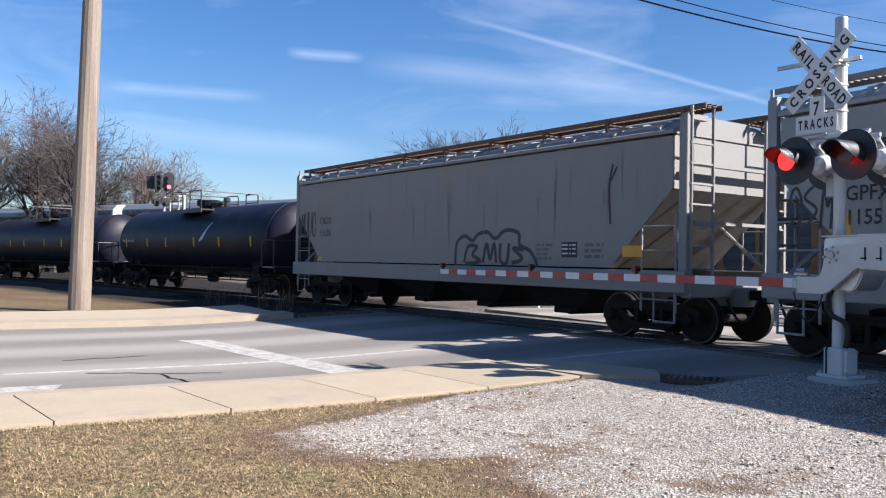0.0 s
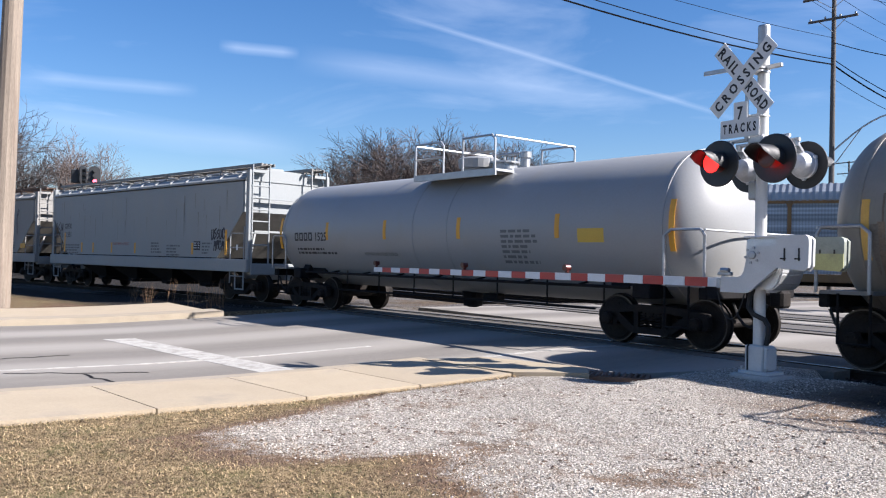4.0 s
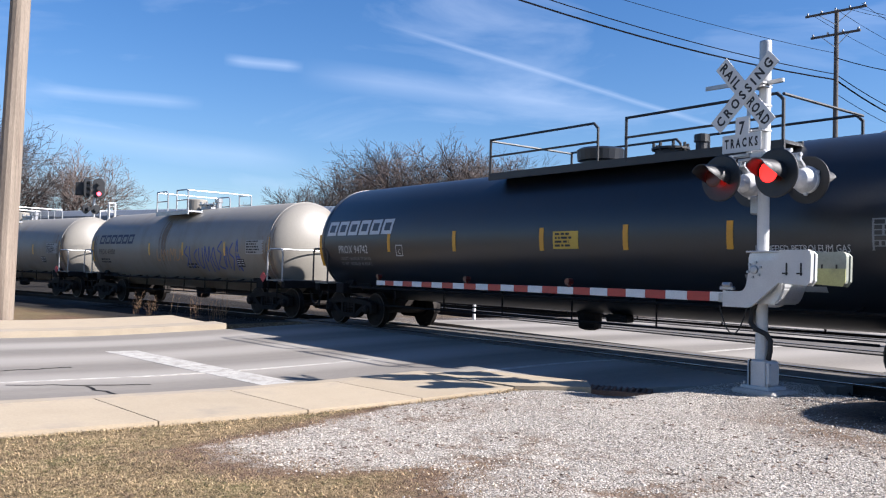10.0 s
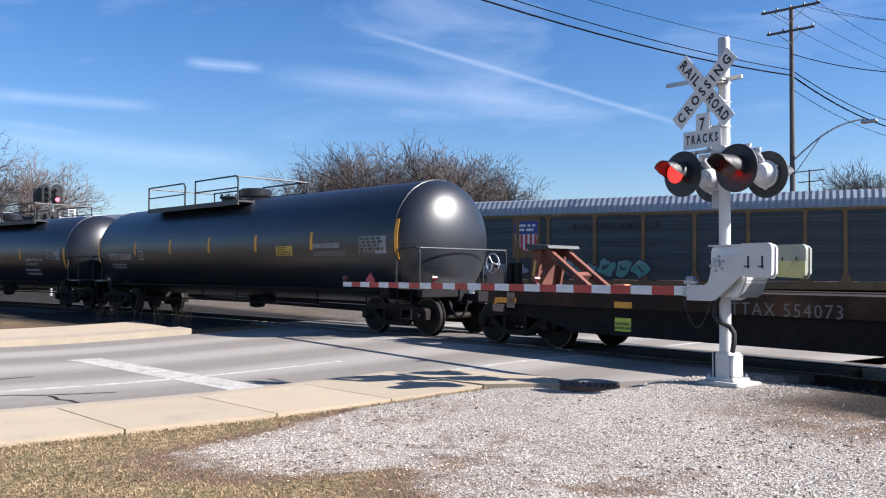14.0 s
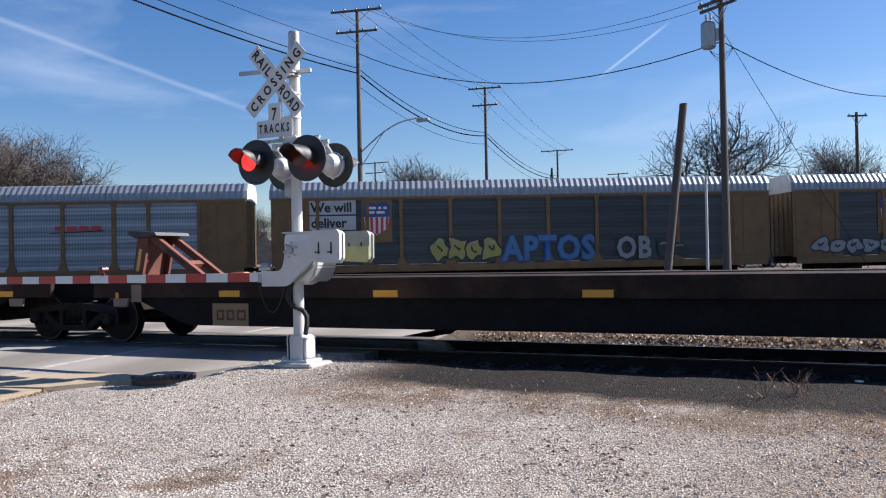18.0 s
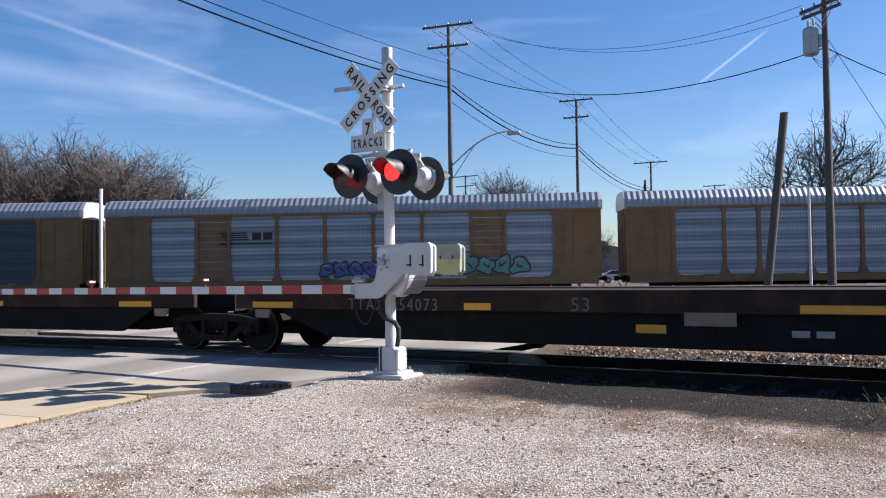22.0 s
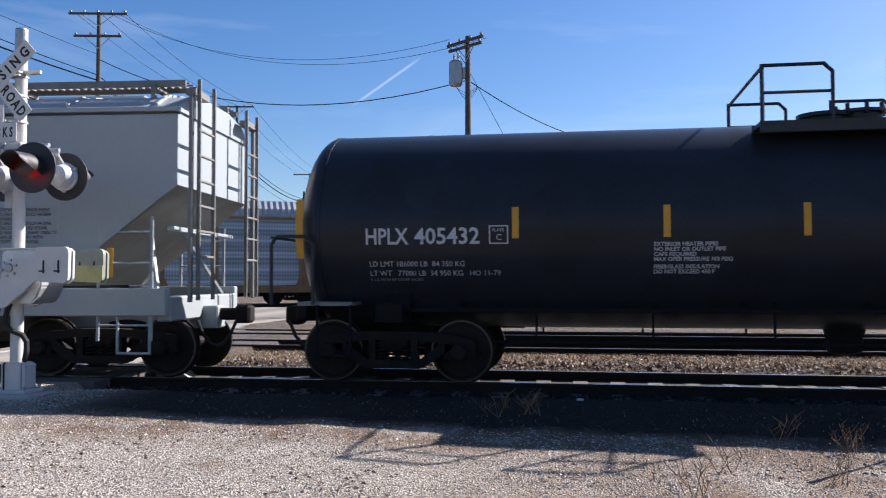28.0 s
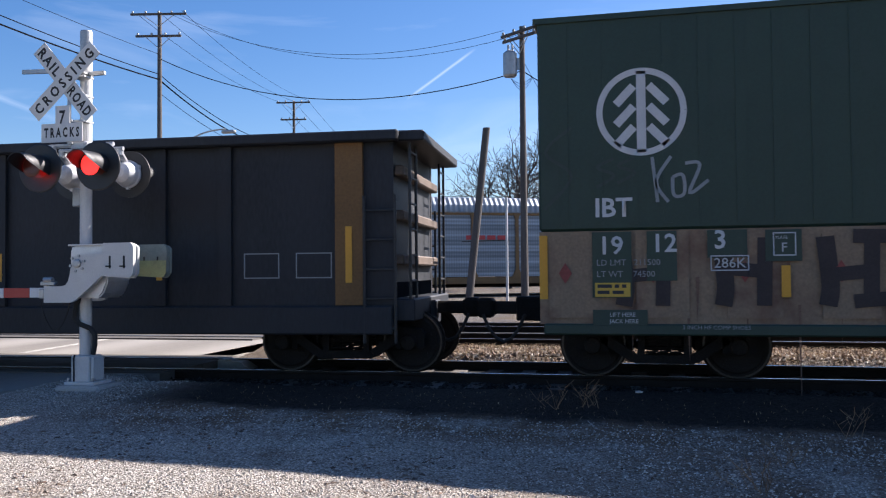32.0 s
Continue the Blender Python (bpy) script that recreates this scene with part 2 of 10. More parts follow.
M = {
    "white_paint": mat("white_paint", (0.50, 0.505, 0.50), 0.5, 0.0, 0.06, 4, 60, 0.08, dirt=(0.45, 0.44, 0.42), dirt_amount=0.25),
    "sign_white": mat("sign_white", (0.60, 0.60, 0.59), 0.45, 0.0, 0.03, 6, 80, 0.03),
    "galvanised": mat("galvanised", (0.36, 0.37, 0.38), 0.45, 0.7, 0.10, 6, 60, 0.05),
    "black_paint": mat("black_paint", (0.016, 0.017, 0.019), 0.5, 0.0, 0.2, 5, 60, 0.08),
    "sign_black": mat("sign_black", (0.012, 0.012, 0.013), 0.6, 0.0, 0.1, 5, 60, 0.0),
    "red_reflective": mat("red_reflective", (0.36, 0.028, 0.02), 0.4, 0.0, 0.08, 8, 60, 0.03),
    "white_reflective": mat("white_reflective", (0.62, 0.63, 0.64), 0.4, 0.0, 0.06, 8, 60, 0.03),
    "lens_dark_red": mat("lens_dark_red", (0.07, 0.009, 0.006), 0.3, 0.0, 0.05, 8, 60, 0.0),
    "lamp_red": glow("lamp_red", (1.0, 0.018, 0.012), 1.25),
    "signal_red": glow("signal_red", (1.0, 0.06, 0.08), 2.5),
    "aluminium": mat("aluminium", (0.52, 0.53, 0.54), 0.42, 0.6, 0.08, 6, 60, 0.06),
    "concrete": mat("concrete", (0.328, 0.271, 0.190), 0.9, 0.0, 0.08, 1.2, 50, 0.15, dirt=(0.265, 0.225, 0.17), dirt_amount=0.3, per_object=0.05),
    "kerb_concrete": mat("kerb_concrete", (0.29, 0.245, 0.18), 0.9, 0.0, 0.10, 2, 50, 0.2, dirt=(0.27, 0.235, 0.19), dirt_amount=0.35),
    "grey_concrete": mat("grey_concrete", (0.36, 0.34, 0.31), 0.9, 0.0, 0.12, 2, 50, 0.2),
    "road_paint": mat("road_paint", (0.40, 0.385, 0.35), 0.8, 0.0, 0.12, 3, 60, 0.15, dirt=(0.24, 0.225, 0.20), dirt_amount=0.55, dirt_scale=6),
    "steel_rail": mat("steel_rail", (0.020, 0.015, 0.012), 0.8, 0.0, 0.25, 5, 60, 0.2, spec=0.15),
    "rail_top": mat("rail_top", (0.55, 0.56, 0.58), 0.25, 0.9, 0.06, 5, 60, 0.03),
    "tie_wood": mat("tie_wood", (0.085, 0.075, 0.066), 0.9, 0.0, 0.3, 4, 30, 0.5, stretch=(6, 1, 6), per_object=0.3),
    "truck_iron": mat("truck_iron", (0.014, 0.012, 0.011), 0.8, 0.1, 0.3, 4, 40, 0.3, dirt=(0.035, 0.026, 0.02), dirt_amount=0.3, spec=0.2),
    "wheel_iron": mat("wheel_iron", (0.018, 0.015, 0.013), 0.7, 0.3, 0.25, 4, 40, 0.2, spec=0.2),
    "wheel_rim": mat("wheel_rim", (0.06, 0.057, 0.054), 0.35, 0.9, 0.1, 6, 60, 0.05),
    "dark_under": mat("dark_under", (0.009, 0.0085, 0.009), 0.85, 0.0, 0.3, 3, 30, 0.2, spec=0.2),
    "hopper_grey": mat("hopper_grey", (0.205, 0.20, 0.188), 0.6, 0.0, 0.05, 0.8, 30, 0.06, dirt=(0.20, 0.18, 0.155), dirt_amount=0.32, dirt_scale=0.8, stretch=(1, 1, 0.35)),
    "hopper_pale": mat("hopper_pale", (0.23, 0.245, 0.247), 0.55, 0.0, 0.04, 0.8, 30, 0.05, dirt=(0.25, 0.25, 0.235), dirt_amount=0.28, dirt_scale=0.7, stretch=(1, 1, 0.35)),
    "hopper_rust": mat("hopper_rust", (0.245, 0.195, 0.155), 0.7, 0.0, 0.10, 0.9, 25, 0.12, dirt=(0.145, 0.08, 0.052), dirt_amount=0.58, dirt_scale=1.1, stretch=(1.6, 1, 0.22)),
    "hopper_white": mat("hopper_white", (0.31, 0.345, 0.36), 0.5, 0.0, 0.03, 0.6, 30, 0.04, dirt=(0.285, 0.315, 0.325), dirt_amount=0.25, dirt_scale=0.6, stretch=(1, 1, 0.35)),
    "patch_grey": mat("patch_grey", (0.275, 0.305, 0.305), 0.6, 0.0, 0.04, 1, 30, 0.04),
    "patch_pale": mat("patch_pale", (0.31, 0.31, 0.30), 0.6, 0.0, 0.04, 1, 30, 0.04),
    "grate": mat("grate", (0.20, 0.195, 0.185), 0.6, 0.5, 0.1, 6, 60, 0.1),
    "grate_rust": mat("grate_rust", (0.13, 0.08, 0.055), 0.8, 0.2, 0.2, 6, 60, 0.1),
    "tank_white": mat("tank_white", (0.216, 0.203, 0.176), 0.5, 0.0, 0.04, 0.7, 30, 0.04, dirt=(0.18, 0.15, 0.115), dirt_amount=0.36, dirt_scale=0.8, stretch=(1, 1, 0.5)),
    "tank_grey": mat("tank_grey", (0.251, 0.255, 0.255), 0.45, 0.0, 0.03, 0.7, 30, 0.04, dirt=(0.25, 0.245, 0.23), dirt_amount=0.3),
    "tank_black": mat("tank_black", (0.010, 0.0125, 0.018), 0.36, 0.0, 0.15, 0.8, 40, 0.04, dirt=(0.012, 0.012, 0.013), dirt_amount=0.35, spec=0.6),
    "tank_blue": mat("tank_blue", (0.009, 0.010, 0.020), 0.45, 0.0, 0.12, 0.8, 40, 0.05, dirt=(0.026, 0.026, 0.03), dirt_amount=0.35, spec=0.15),
    "tank_soot": mat("tank_soot", (0.16, 0.13, 0.10), 0.8, 0.0, 0.2, 2, 30, 0.1),
    "spine_brown": mat("spine_brown", (0.022, 0.0135, 0.0105), 0.75, 0.0, 0.25, 1.5, 30, 0.15, dirt=(0.06, 0.035, 0.022), dirt_amount=0.35, spec=0.2),
    "hitch_red": mat("hitch_red", (0.14, 0.046, 0.028), 0.7, 0.0, 0.15, 3, 40, 0.1, dirt=(0.07, 0.03, 0.022), dirt_amount=0.3),
    "gondola_black": mat("gondola_black", (0.0205, 0.023, 0.0285), 0.6, 0.0, 0.2, 1.2, 30, 0.1, dirt=(0.024, 0.025, 0.029), dirt_amount=0.35, stretch=(1, 1, 0.3), spec=0.3),
    "gondola_brown": mat("gondola_brown", (0.17, 0.088, 0.026), 0.7, 0.0, 0.15, 1.2, 30, 0.1),
    "box_green": mat("box_green", (0.017, 0.040, 0.027), 0.55, 0.0, 0.12, 1, 30, 0.08, dirt=(0.024, 0.044, 0.033), dirt_amount=0.3),
    "box_tan": mat("box_tan", (0.235, 0.165, 0.105), 0.7, 0.0, 0.15, 1.2, 30, 0.1, dirt=(0.13, 0.07, 0.045), dirt_amount=0.4),
    "stripe_yellow": mat("stripe_yellow", (0.60, 0.29, 0.018), 0.5, 0.0, 0.06, 3, 60, 0.02),
    "placard_yellow": mat("placard_yellow", (0.52, 0.34, 0.04), 0.5, 0.0, 0.05, 3, 60, 0.0),
    "text_white": mat("text_white", (0.50, 0.51, 0.52), 0.6, 0.0, 0.06, 6, 60, 0.0),
    "text_grey": mat("text_grey", (0.25, 0.26, 0.27), 0.6, 0.0, 0.06, 6, 60, 0.0),
    "text_black": mat("text_black", (0.018, 0.019, 0.024), 0.6, 0.0, 0.06, 6, 60, 0.0),
    "text_red": mat("text_red", (0.32, 0.05, 0.04), 0.6, 0.0, 0.06, 6, 60, 0.0),
    "graffiti_black": mat("graffiti_black", (0.03, 0.028, 0.035), 0.6, 0.0, 0.1, 6, 60, 0.0),
    "graffiti_blue": mat("graffiti_blue", (0.06, 0.09, 0.26), 0.6, 0.0, 0.1, 6, 60, 0.0),
    "graffiti_sky": mat("graffiti_sky", (0.05, 0.155, 0.32), 0.6, 0.0, 0.1, 6, 60, 0.0),
    "graffiti_yellow": mat("graffiti_yellow", (0.27, 0.26, 0.07), 0.6, 0.0, 0.1, 6, 60, 0.0),
    "graffiti_white": mat("graffiti_white", (0.24, 0.26, 0.27), 0.6, 0.0, 0.1, 6, 60, 0.0),
    "graffiti_teal": mat("graffiti_teal", (0.08, 0.22, 0.20), 0.6, 0.0, 0.1, 6, 60, 0.0),
    "rack_yellow": mat("rack_yellow", (0.165, 0.095, 0.034), 0.6, 0.0, 0.10, 1.5, 30, 0.08, dirt=(0.11, 0.06, 0.028), dirt_amount=0.35, per_object=0.06),
    "rack_panel": mat("rack_panel", (0.215, 0.255, 0.305), 0.45, 0.55, 0.08, 1.5, 30, 0.05, dirt=(0.19, 0.22, 0.26), dirt_amount=0.3, stretch=(0.4, 1, 3), per_object=0.10),
    "rack_panel_dark": mat("rack_panel_dark", (0.052, 0.064, 0.072), 0.5, 0.5, 0.12, 1.5, 30, 0.05, dirt=(0.05, 0.058, 0.062), dirt_amount=0.4, stretch=(0.4, 1, 3), per_object=0.12),
    "rack_roof": mat("rack_roof", (0.225, 0.255, 0.295), 0.45, 0.5, 0.08, 1.5, 30, 0.05),
    "logo_red": mat("logo_red", (0.42, 0.045, 0.05), 0.5, 0.0, 0.05, 3, 60, 0.0),
    "logo_blue": mat("logo_blue", (0.03, 0.06, 0.22), 0.5, 0.0, 0.05, 3, 60, 0.0),
    "pole_wood": mat("pole_wood", (0.21, 0.172, 0.135), 0.9, 0.0, 0.2, 2, 30, 0.4, stretch=(4, 4, 0.25), dirt=(0.12, 0.09, 0.07), dirt_amount=0.3),
    "pole_grey": mat("pole_grey", (0.085, 0.077, 0.072), 0.9, 0.0, 0.2, 2, 30, 0.4, stretch=(4, 4, 0.25)),
    "wire": mat("wire", (0.004, 0.004, 0.005), 0.9, 0.0, 0.05, 5, 20, 0.0, spec=0.02),
    "bark": mat("bark", (0.055, 0.047, 0.042), 0.95, 0.0, 0.2, 2, 20, 0.2, per_object=0.15),
    "twig": mat("twig", (0.088, 0.073, 0.067), 0.95, 0.0, 0.2, 0.2, 2, 0.0, per_object=0.15),
    "twig_red": mat("twig_red", (0.10, 0.076, 0.066), 0.95, 0.0, 0.2, 0.2, 2, 0.0, per_object=0.15),
    "evergreen": mat("evergreen", (0.03, 0.06, 0.025), 0.9, 0.0, 0.3, 2, 20, 0.2),
    "dry_weed": mat("dry_weed", (0.20, 0.125, 0.07), 0.95, 0.0, 0.3, 2, 20, 0.0, island=0.5),
    "stake_orange": mat("stake_orange", (0.45, 0.10, 0.05), 0.8, 0.0, 0.1, 3, 40, 0.1),
    "rubber": mat("rubber", (0.02, 0.02, 0.02), 0.8, 0.0, 0.1, 3, 40, 0.1),
    "window_glass": mat("window_glass", (0.03, 0.035, 0.04), 0.1, 0.0, 0.05, 2, 20, 0.0),
    "car_white": mat("car_white", (0.6, 0.6, 0.6), 0.3, 0.0, 0.03, 2, 20, 0.0),
    "car_dark": mat("car_dark", (0.05, 0.05, 0.06), 0.3, 0.0, 0.03, 2, 20, 0.0),
    "crossing_panel": mat("crossing_panel", (0.095, 0.086, 0.076), 0.9, 0.0, 0.2, 2, 40, 0.3, per_object=0.12),
    "stone_white": mat("stone_white", (0.43, 0.39, 0.335), 0.95, 0.0, 0.15, 20, 60, 0.2, island=0.5),
    "stone_brown": mat("stone_brown", (0.14, 0.10, 0.075), 0.95, 0.0, 0.2, 20, 60, 0.2, island=0.5),
}

def perforate(m, low, high):
    """Rows of fine holes and rolled bands along the height of a steel side panel."""
    n, l = m.node_tree.nodes, m.node_tree.links
    b = n["Principled BSDF"]
    base = b.inputs["Base Color"].links[0].from_socket
    tc = n.new("ShaderNodeTexCoord")
    last = base
    for axis, scale, lo_, hi_, pos in (("Z", 1.45, low, 1.0, 0.75), ("Z", 0.42, 1.0, high, 0.82), ("X", 2.2, low * 1.1, 1.0, 0.6)):
        w = n.new("ShaderNodeTexWave")
        w.bands_direction = axis
        w.inputs["Scale"].default_value = scale
        w.inputs["Distortion"].default_value = 0.35
        w.inputs["Detail"].default_value = 3.0
        l.new(tc.outputs["Object"], w.inputs["Vector"])
        r = n.new("ShaderNodeValToRGB")
        r.color_ramp.elements[0].position, r.color_ramp.elements[0].color = pos - 0.4, (lo_, lo_, lo_, 1)
        r.color_ramp.elements[1].position, r.color_ramp.elements[1].color = pos, (hi_, hi_, hi_, 1)
        l.new(w.outputs["Fac"], r.inputs["Fac"])
        k = n.new("ShaderNodeMixRGB")
        k.blend_type = "MULTIPLY"
        k.inputs["Fac"].default_value = 1.0
        l.new(last, k.inputs["Color1"])
        l.new(r.outputs["Color"], k.inputs["Color2"])
        last = k.outputs["Color"]
    l.new(last, b.inputs["Base Color"])


perforate(M["rack_panel"], 0.74, 1.5)
perforate(M["rack_panel_dark"], 0.85, 1.2)
M["far_wood"] = mat("far_wood", (0.17, 0.15, 0.14), 0.95, 0.0, 0.2, 0.05, 0.5, 0.0)
M["straw"] = mat("straw", (0.333, 0.247, 0.138), 0.95, 0.0, 0.25, 2, 20, 0.0, island=0.6)
M["grass_green"] = mat("grass_green", (0.13, 0.12, 0.045), 0.95, 0.0, 0.25, 2, 20, 0.0, island=0.5)


# ---- mesh tools ----
def part(name, bm, material, parent=None, label="", smooth=False, at=None):
    me = bpy.data.meshes.new(name)
    bm.to_mesh(me)
    bm.free()
    me.materials.append(M[material] if isinstance(material, str) else material)
    if smooth:
        me.polygons.foreach_set("use_smooth", [True] * len(me.polygons))
    ob = new(name, me)
    if parent:
        ob.parent = parent
    if at is not None:
        ob.matrix_basis = at
    if label:
        ob["label"] = label
    return ob


def reuse(name, ob, parent=None, at=None, label=""):
    o = new(name, ob.data)
    if parent:
        o.parent = parent
    if at is not None:
        o.matrix_basis = at
    if label:
        o["label"] = label
    return o


def empty(name, label, category, group="", at=None):
    ob = new(name)
    if at is not None:
        ob.matrix_basis = at
    return tagged(ob, label, category, group)


def bm_new():
    return bmesh.new()


def box(bm, c, s, bevel=0.0, m=None):
    g = bmesh.ops.create_cube(bm, size=1.0)
    vs = g["verts"]
    bmesh.ops.scale(bm, vec=s, verts=vs)
    if bevel:
        es = list({e for v in vs for e in v.link_edges})
        r = bmesh.ops.bevel(bm, geom=es, offset=bevel, segments=1, affect="EDGES")
        vs = list({v for f in r["faces"] for v in f.verts} | {v for v in vs if v.is_valid})
    mm = Matrix.Translation(c) @ (m or Matrix())
    bmesh.ops.transform(bm, matrix=mm, verts=vs)
    return vs


def rod(bm, a, b, r, seg=8, r2=None):
    a, b = Vector(a), Vector(b)
    d = b - a
    g = bmesh.ops.create_cone(bm, cap_ends=True, segments=seg, radius1=r, radius2=r if r2 is None else r2, depth=d.length)
    mm = Matrix.Translation((a + b) / 2) @ d.to_track_quat("Z", "Y").to_matrix().to_4x4()
    bmesh.ops.transform(bm, matrix=mm, verts=g["verts"])
    return g["verts"]


def pipe(bm, pts, r, seg=6):
    """One continuous tube through the points, mitred at the bends."""
    pts = [Vector(p) for p in pts]
    way = [(q - p).normalized() for p, q in zip(pts, pts[1:])]
    side = way[0].orthogonal().normalized()
    rings = []
    for i, p in enumerate(pts):
        d0, d1 = way[max(i - 1, 0)], way[min(i, len(way) - 1)]
        mid = (d0 + d1).normalized() if (d0 + d1).length > 1e-4 else d1
        side = (side - d0 * side.dot(d0)).normalized()
        up = d0.cross(side)
        ring = []
        for k in range(seg):
            a = 2 * math.pi * k / seg
            o = (side * math.cos(a) + up * math.sin(a)) * r
            ring.append(p + o - d0 * (o.dot(mid) / max(d0.dot(mid), 0.5)))
        rings.append(ring)
        if i < len(way):
            side = d0.rotation_difference(d1) @ side
    loft(bm, rings)


def prism(bm, outline, y0, y1):
    """An outline in x, z drawn out from y0 to y1."""
    a = [bm.verts.new((x, y0, z)) for x, z in outline]
    b = [bm.verts.new((x, y1, z)) for x, z in outline]
    n = len(outline)
    bm.faces.new(a)
    bm.faces.new(b[::-1])
    for i in range(n):
        bm.faces.new((a[(i + 1) % n], a[i], b[i], b[(i + 1) % n]))
    bmesh.ops.recalc_face_normals(bm, faces=bm.faces)
    return a + b


def loft(bm, rings, close=True, caps=True):
    """Rings of equal length joined one to the next."""
    vr = [[bm.verts.new(p) for p in r] for r in rings]
    made = []
    n = len(vr[0])
    for a, b in zip(vr, vr[1:]):
        for i in range(n if close else n - 1):
            made.append(bm.faces.new((a[i], a[(i + 1) % n], b[(i + 1) % n], b[i])))
    if caps and close:
        made.append(bm.faces.new(vr[0][::-1]))
        made.append(bm.faces.new(vr[-1]))
    bmesh.ops.recalc_face_normals(bm, faces=made)


def lathe_x(bm, profile, seg=40, z=0.0, y=0.0):
    """Profile of (x, radius) turned about the x axis at height z."""
    rings = []
    for x, r in profile:
        rings.append([(x, y + r * math.cos(2 * math.pi * i / seg), z + r * math.sin(2 * math.pi * i / seg)) for i in range(seg)])
    loft(bm, rings)


def lathe_z(bm, profile, seg=20, x=0.0, y=0.0):
    rings = [[(x + r * math.cos(2 * math.pi * i / seg), y + r * math.sin(2 * math.pi * i / seg), z) for i in range(seg)] for z, r in profile]
    loft(bm, rings)




def letters(name, text, height, material, parent, x, z, surface, label="", bold=0.0, squeeze=1.0, align="LEFT", spacing=1.0):
    """Lettering on a side of a thing. x, z: its lower corner (or middle); surface(z): the y of the side there."""
    cu = bpy.data.curves.new("lettering", "FONT")
    cu.body = text
    cu.size = height * 1.4
    cu.align_x = align
    cu.offset = bold
    cu.space_character = spacing
    cu.resolution_u = 2
    tmp = bpy.data.objects.new("lettering", cu)
    me = bpy.data.meshes.new_from_object(tmp)
    bpy.data.objects.remove(tmp)
    bpy.data.curves.remove(cu)
    me.materials.clear()
    me.materials.append(M[material])
    co = np.empty(len(me.vertices) * 3)
    me.vertices.foreach_get("co", co)
    co = co.reshape(-1, 3)
    zz = z + co[:, 1]
    out = np.stack([x + co[:, 0] * squeeze, np.array([surface(v) for v in zz]), zz], -1)
    me.vertices.foreach_set("co", out.ravel())
    ob = new(name, me)
    ob.parent = parent
    if label:
        ob["label"] = label
    return ob


def plate(name, material, parent, x0, x1, z0, z1, surface, label="", proud=0.0, steps=6):
    """A thin flat or wrapped plate on a side."""
    bm = bm_new()
    rows = []
    for i in range(steps + 1):
        z = z0 + (z1 - z0) * i / steps
        y = surface(z) - proud
        rows.append((bm.verts.new((x0, y, z)), bm.verts.new((x1, y, z)), bm.verts.new((x1, y + 0.006 + proud, z)), bm.verts.new((x0, y + 0.006 + proud, z))))
    for a, b in zip(rows, rows[1:]):
        for i in range(4):
            bm.faces.new((a[i], a[(i + 1) % 4], b[(i + 1) % 4], b[i]))
    bm.faces.new(rows[0])
    bm.faces.new(rows[-1][::-1])
    bmesh.ops.recalc_face_normals(bm, faces=bm.faces)
    return part(name, bm, material, parent, label)


def bars(name, material, parent, x0, x1, z_top, rows, row_h, surface, label="", seed=1, gap=0.45):
    """Rows of short bars that stand for small writing."""
    rnd = random.Random(seed)
    bm = bm_new()
    for r in range(rows):
        z = z_top - r * row_h
        x = x0
        end = x0 + (x1 - x0) * rnd.uniform(0.6, 1.0)
        while x < end:
            w = min(rnd.uniform(0.6, 2.4) * row_h, end - x)
            y0, y1 = surface(z), surface(z - row_h * (1 - gap))
            vs = [bm.verts.new(p) for p in ((x, y0, z), (x + w, y0, z), (x + w, y1, z - row_h * (1 - gap)), (x, y1, z - row_h * (1 - gap)))]
            bm.faces.new(vs)
            x += w + row_h * 0.45
    ob = part(name, bm, material, parent, label)
    ob["kind"] = "stuff"
    return ob


def stroke(bm, pts, width, surface):
    """A painted stroke through points of x, z on a side."""
    pts = [Vector((p[0], p[1])) for p in pts]
    if len(pts) == 5 and pts[0] == pts[-1] and all(min(abs(a.x - b.x), abs(a.y - b.y)) < 1e-5 for a, b in zip(pts, pts[1:])):
        for a, b in zip(pts, pts[1:]):
            e = (b - a).normalized() * width / 2
            stroke(bm, [a - e, b + e], width, surface)
        return
    fine = []
    n = len(pts)
    for i in range(n - 1):
        p0, p1, p2, p3 = pts[max(i - 1, 0)], pts[i], pts[i + 1], pts[min(i + 2, n - 1)]
        for k in range(5):
            t = k / 5
            fine.append(0.5 * ((2 * p1) + (p2 - p0) * t + (2 * p0 - 5 * p1 + 4 * p2 - p3) * t * t + (3 * p1 - p0 - 3 * p2 + p3) * t ** 3))
    fine.append(pts[-1])
    prev = None
    for i, p in enumerate(fine):
        d = fine[min(i + 1, len(fine) - 1)] - fine[max(i - 1, 0)]
        if d.length < 1e-6:
            continue
        nrm = Vector((-d.y, d.x)).normalized() * width / 2
        a, b = p + nrm, p - nrm
        cur = (bm.verts.new((a.x, surface(a.y), a.y)), bm.verts.new((b.x, surface(b.y), b.y)))
        if prev:
            bm.faces.new((prev[0], prev[1], cur[1], cur[0]))
        prev = cur


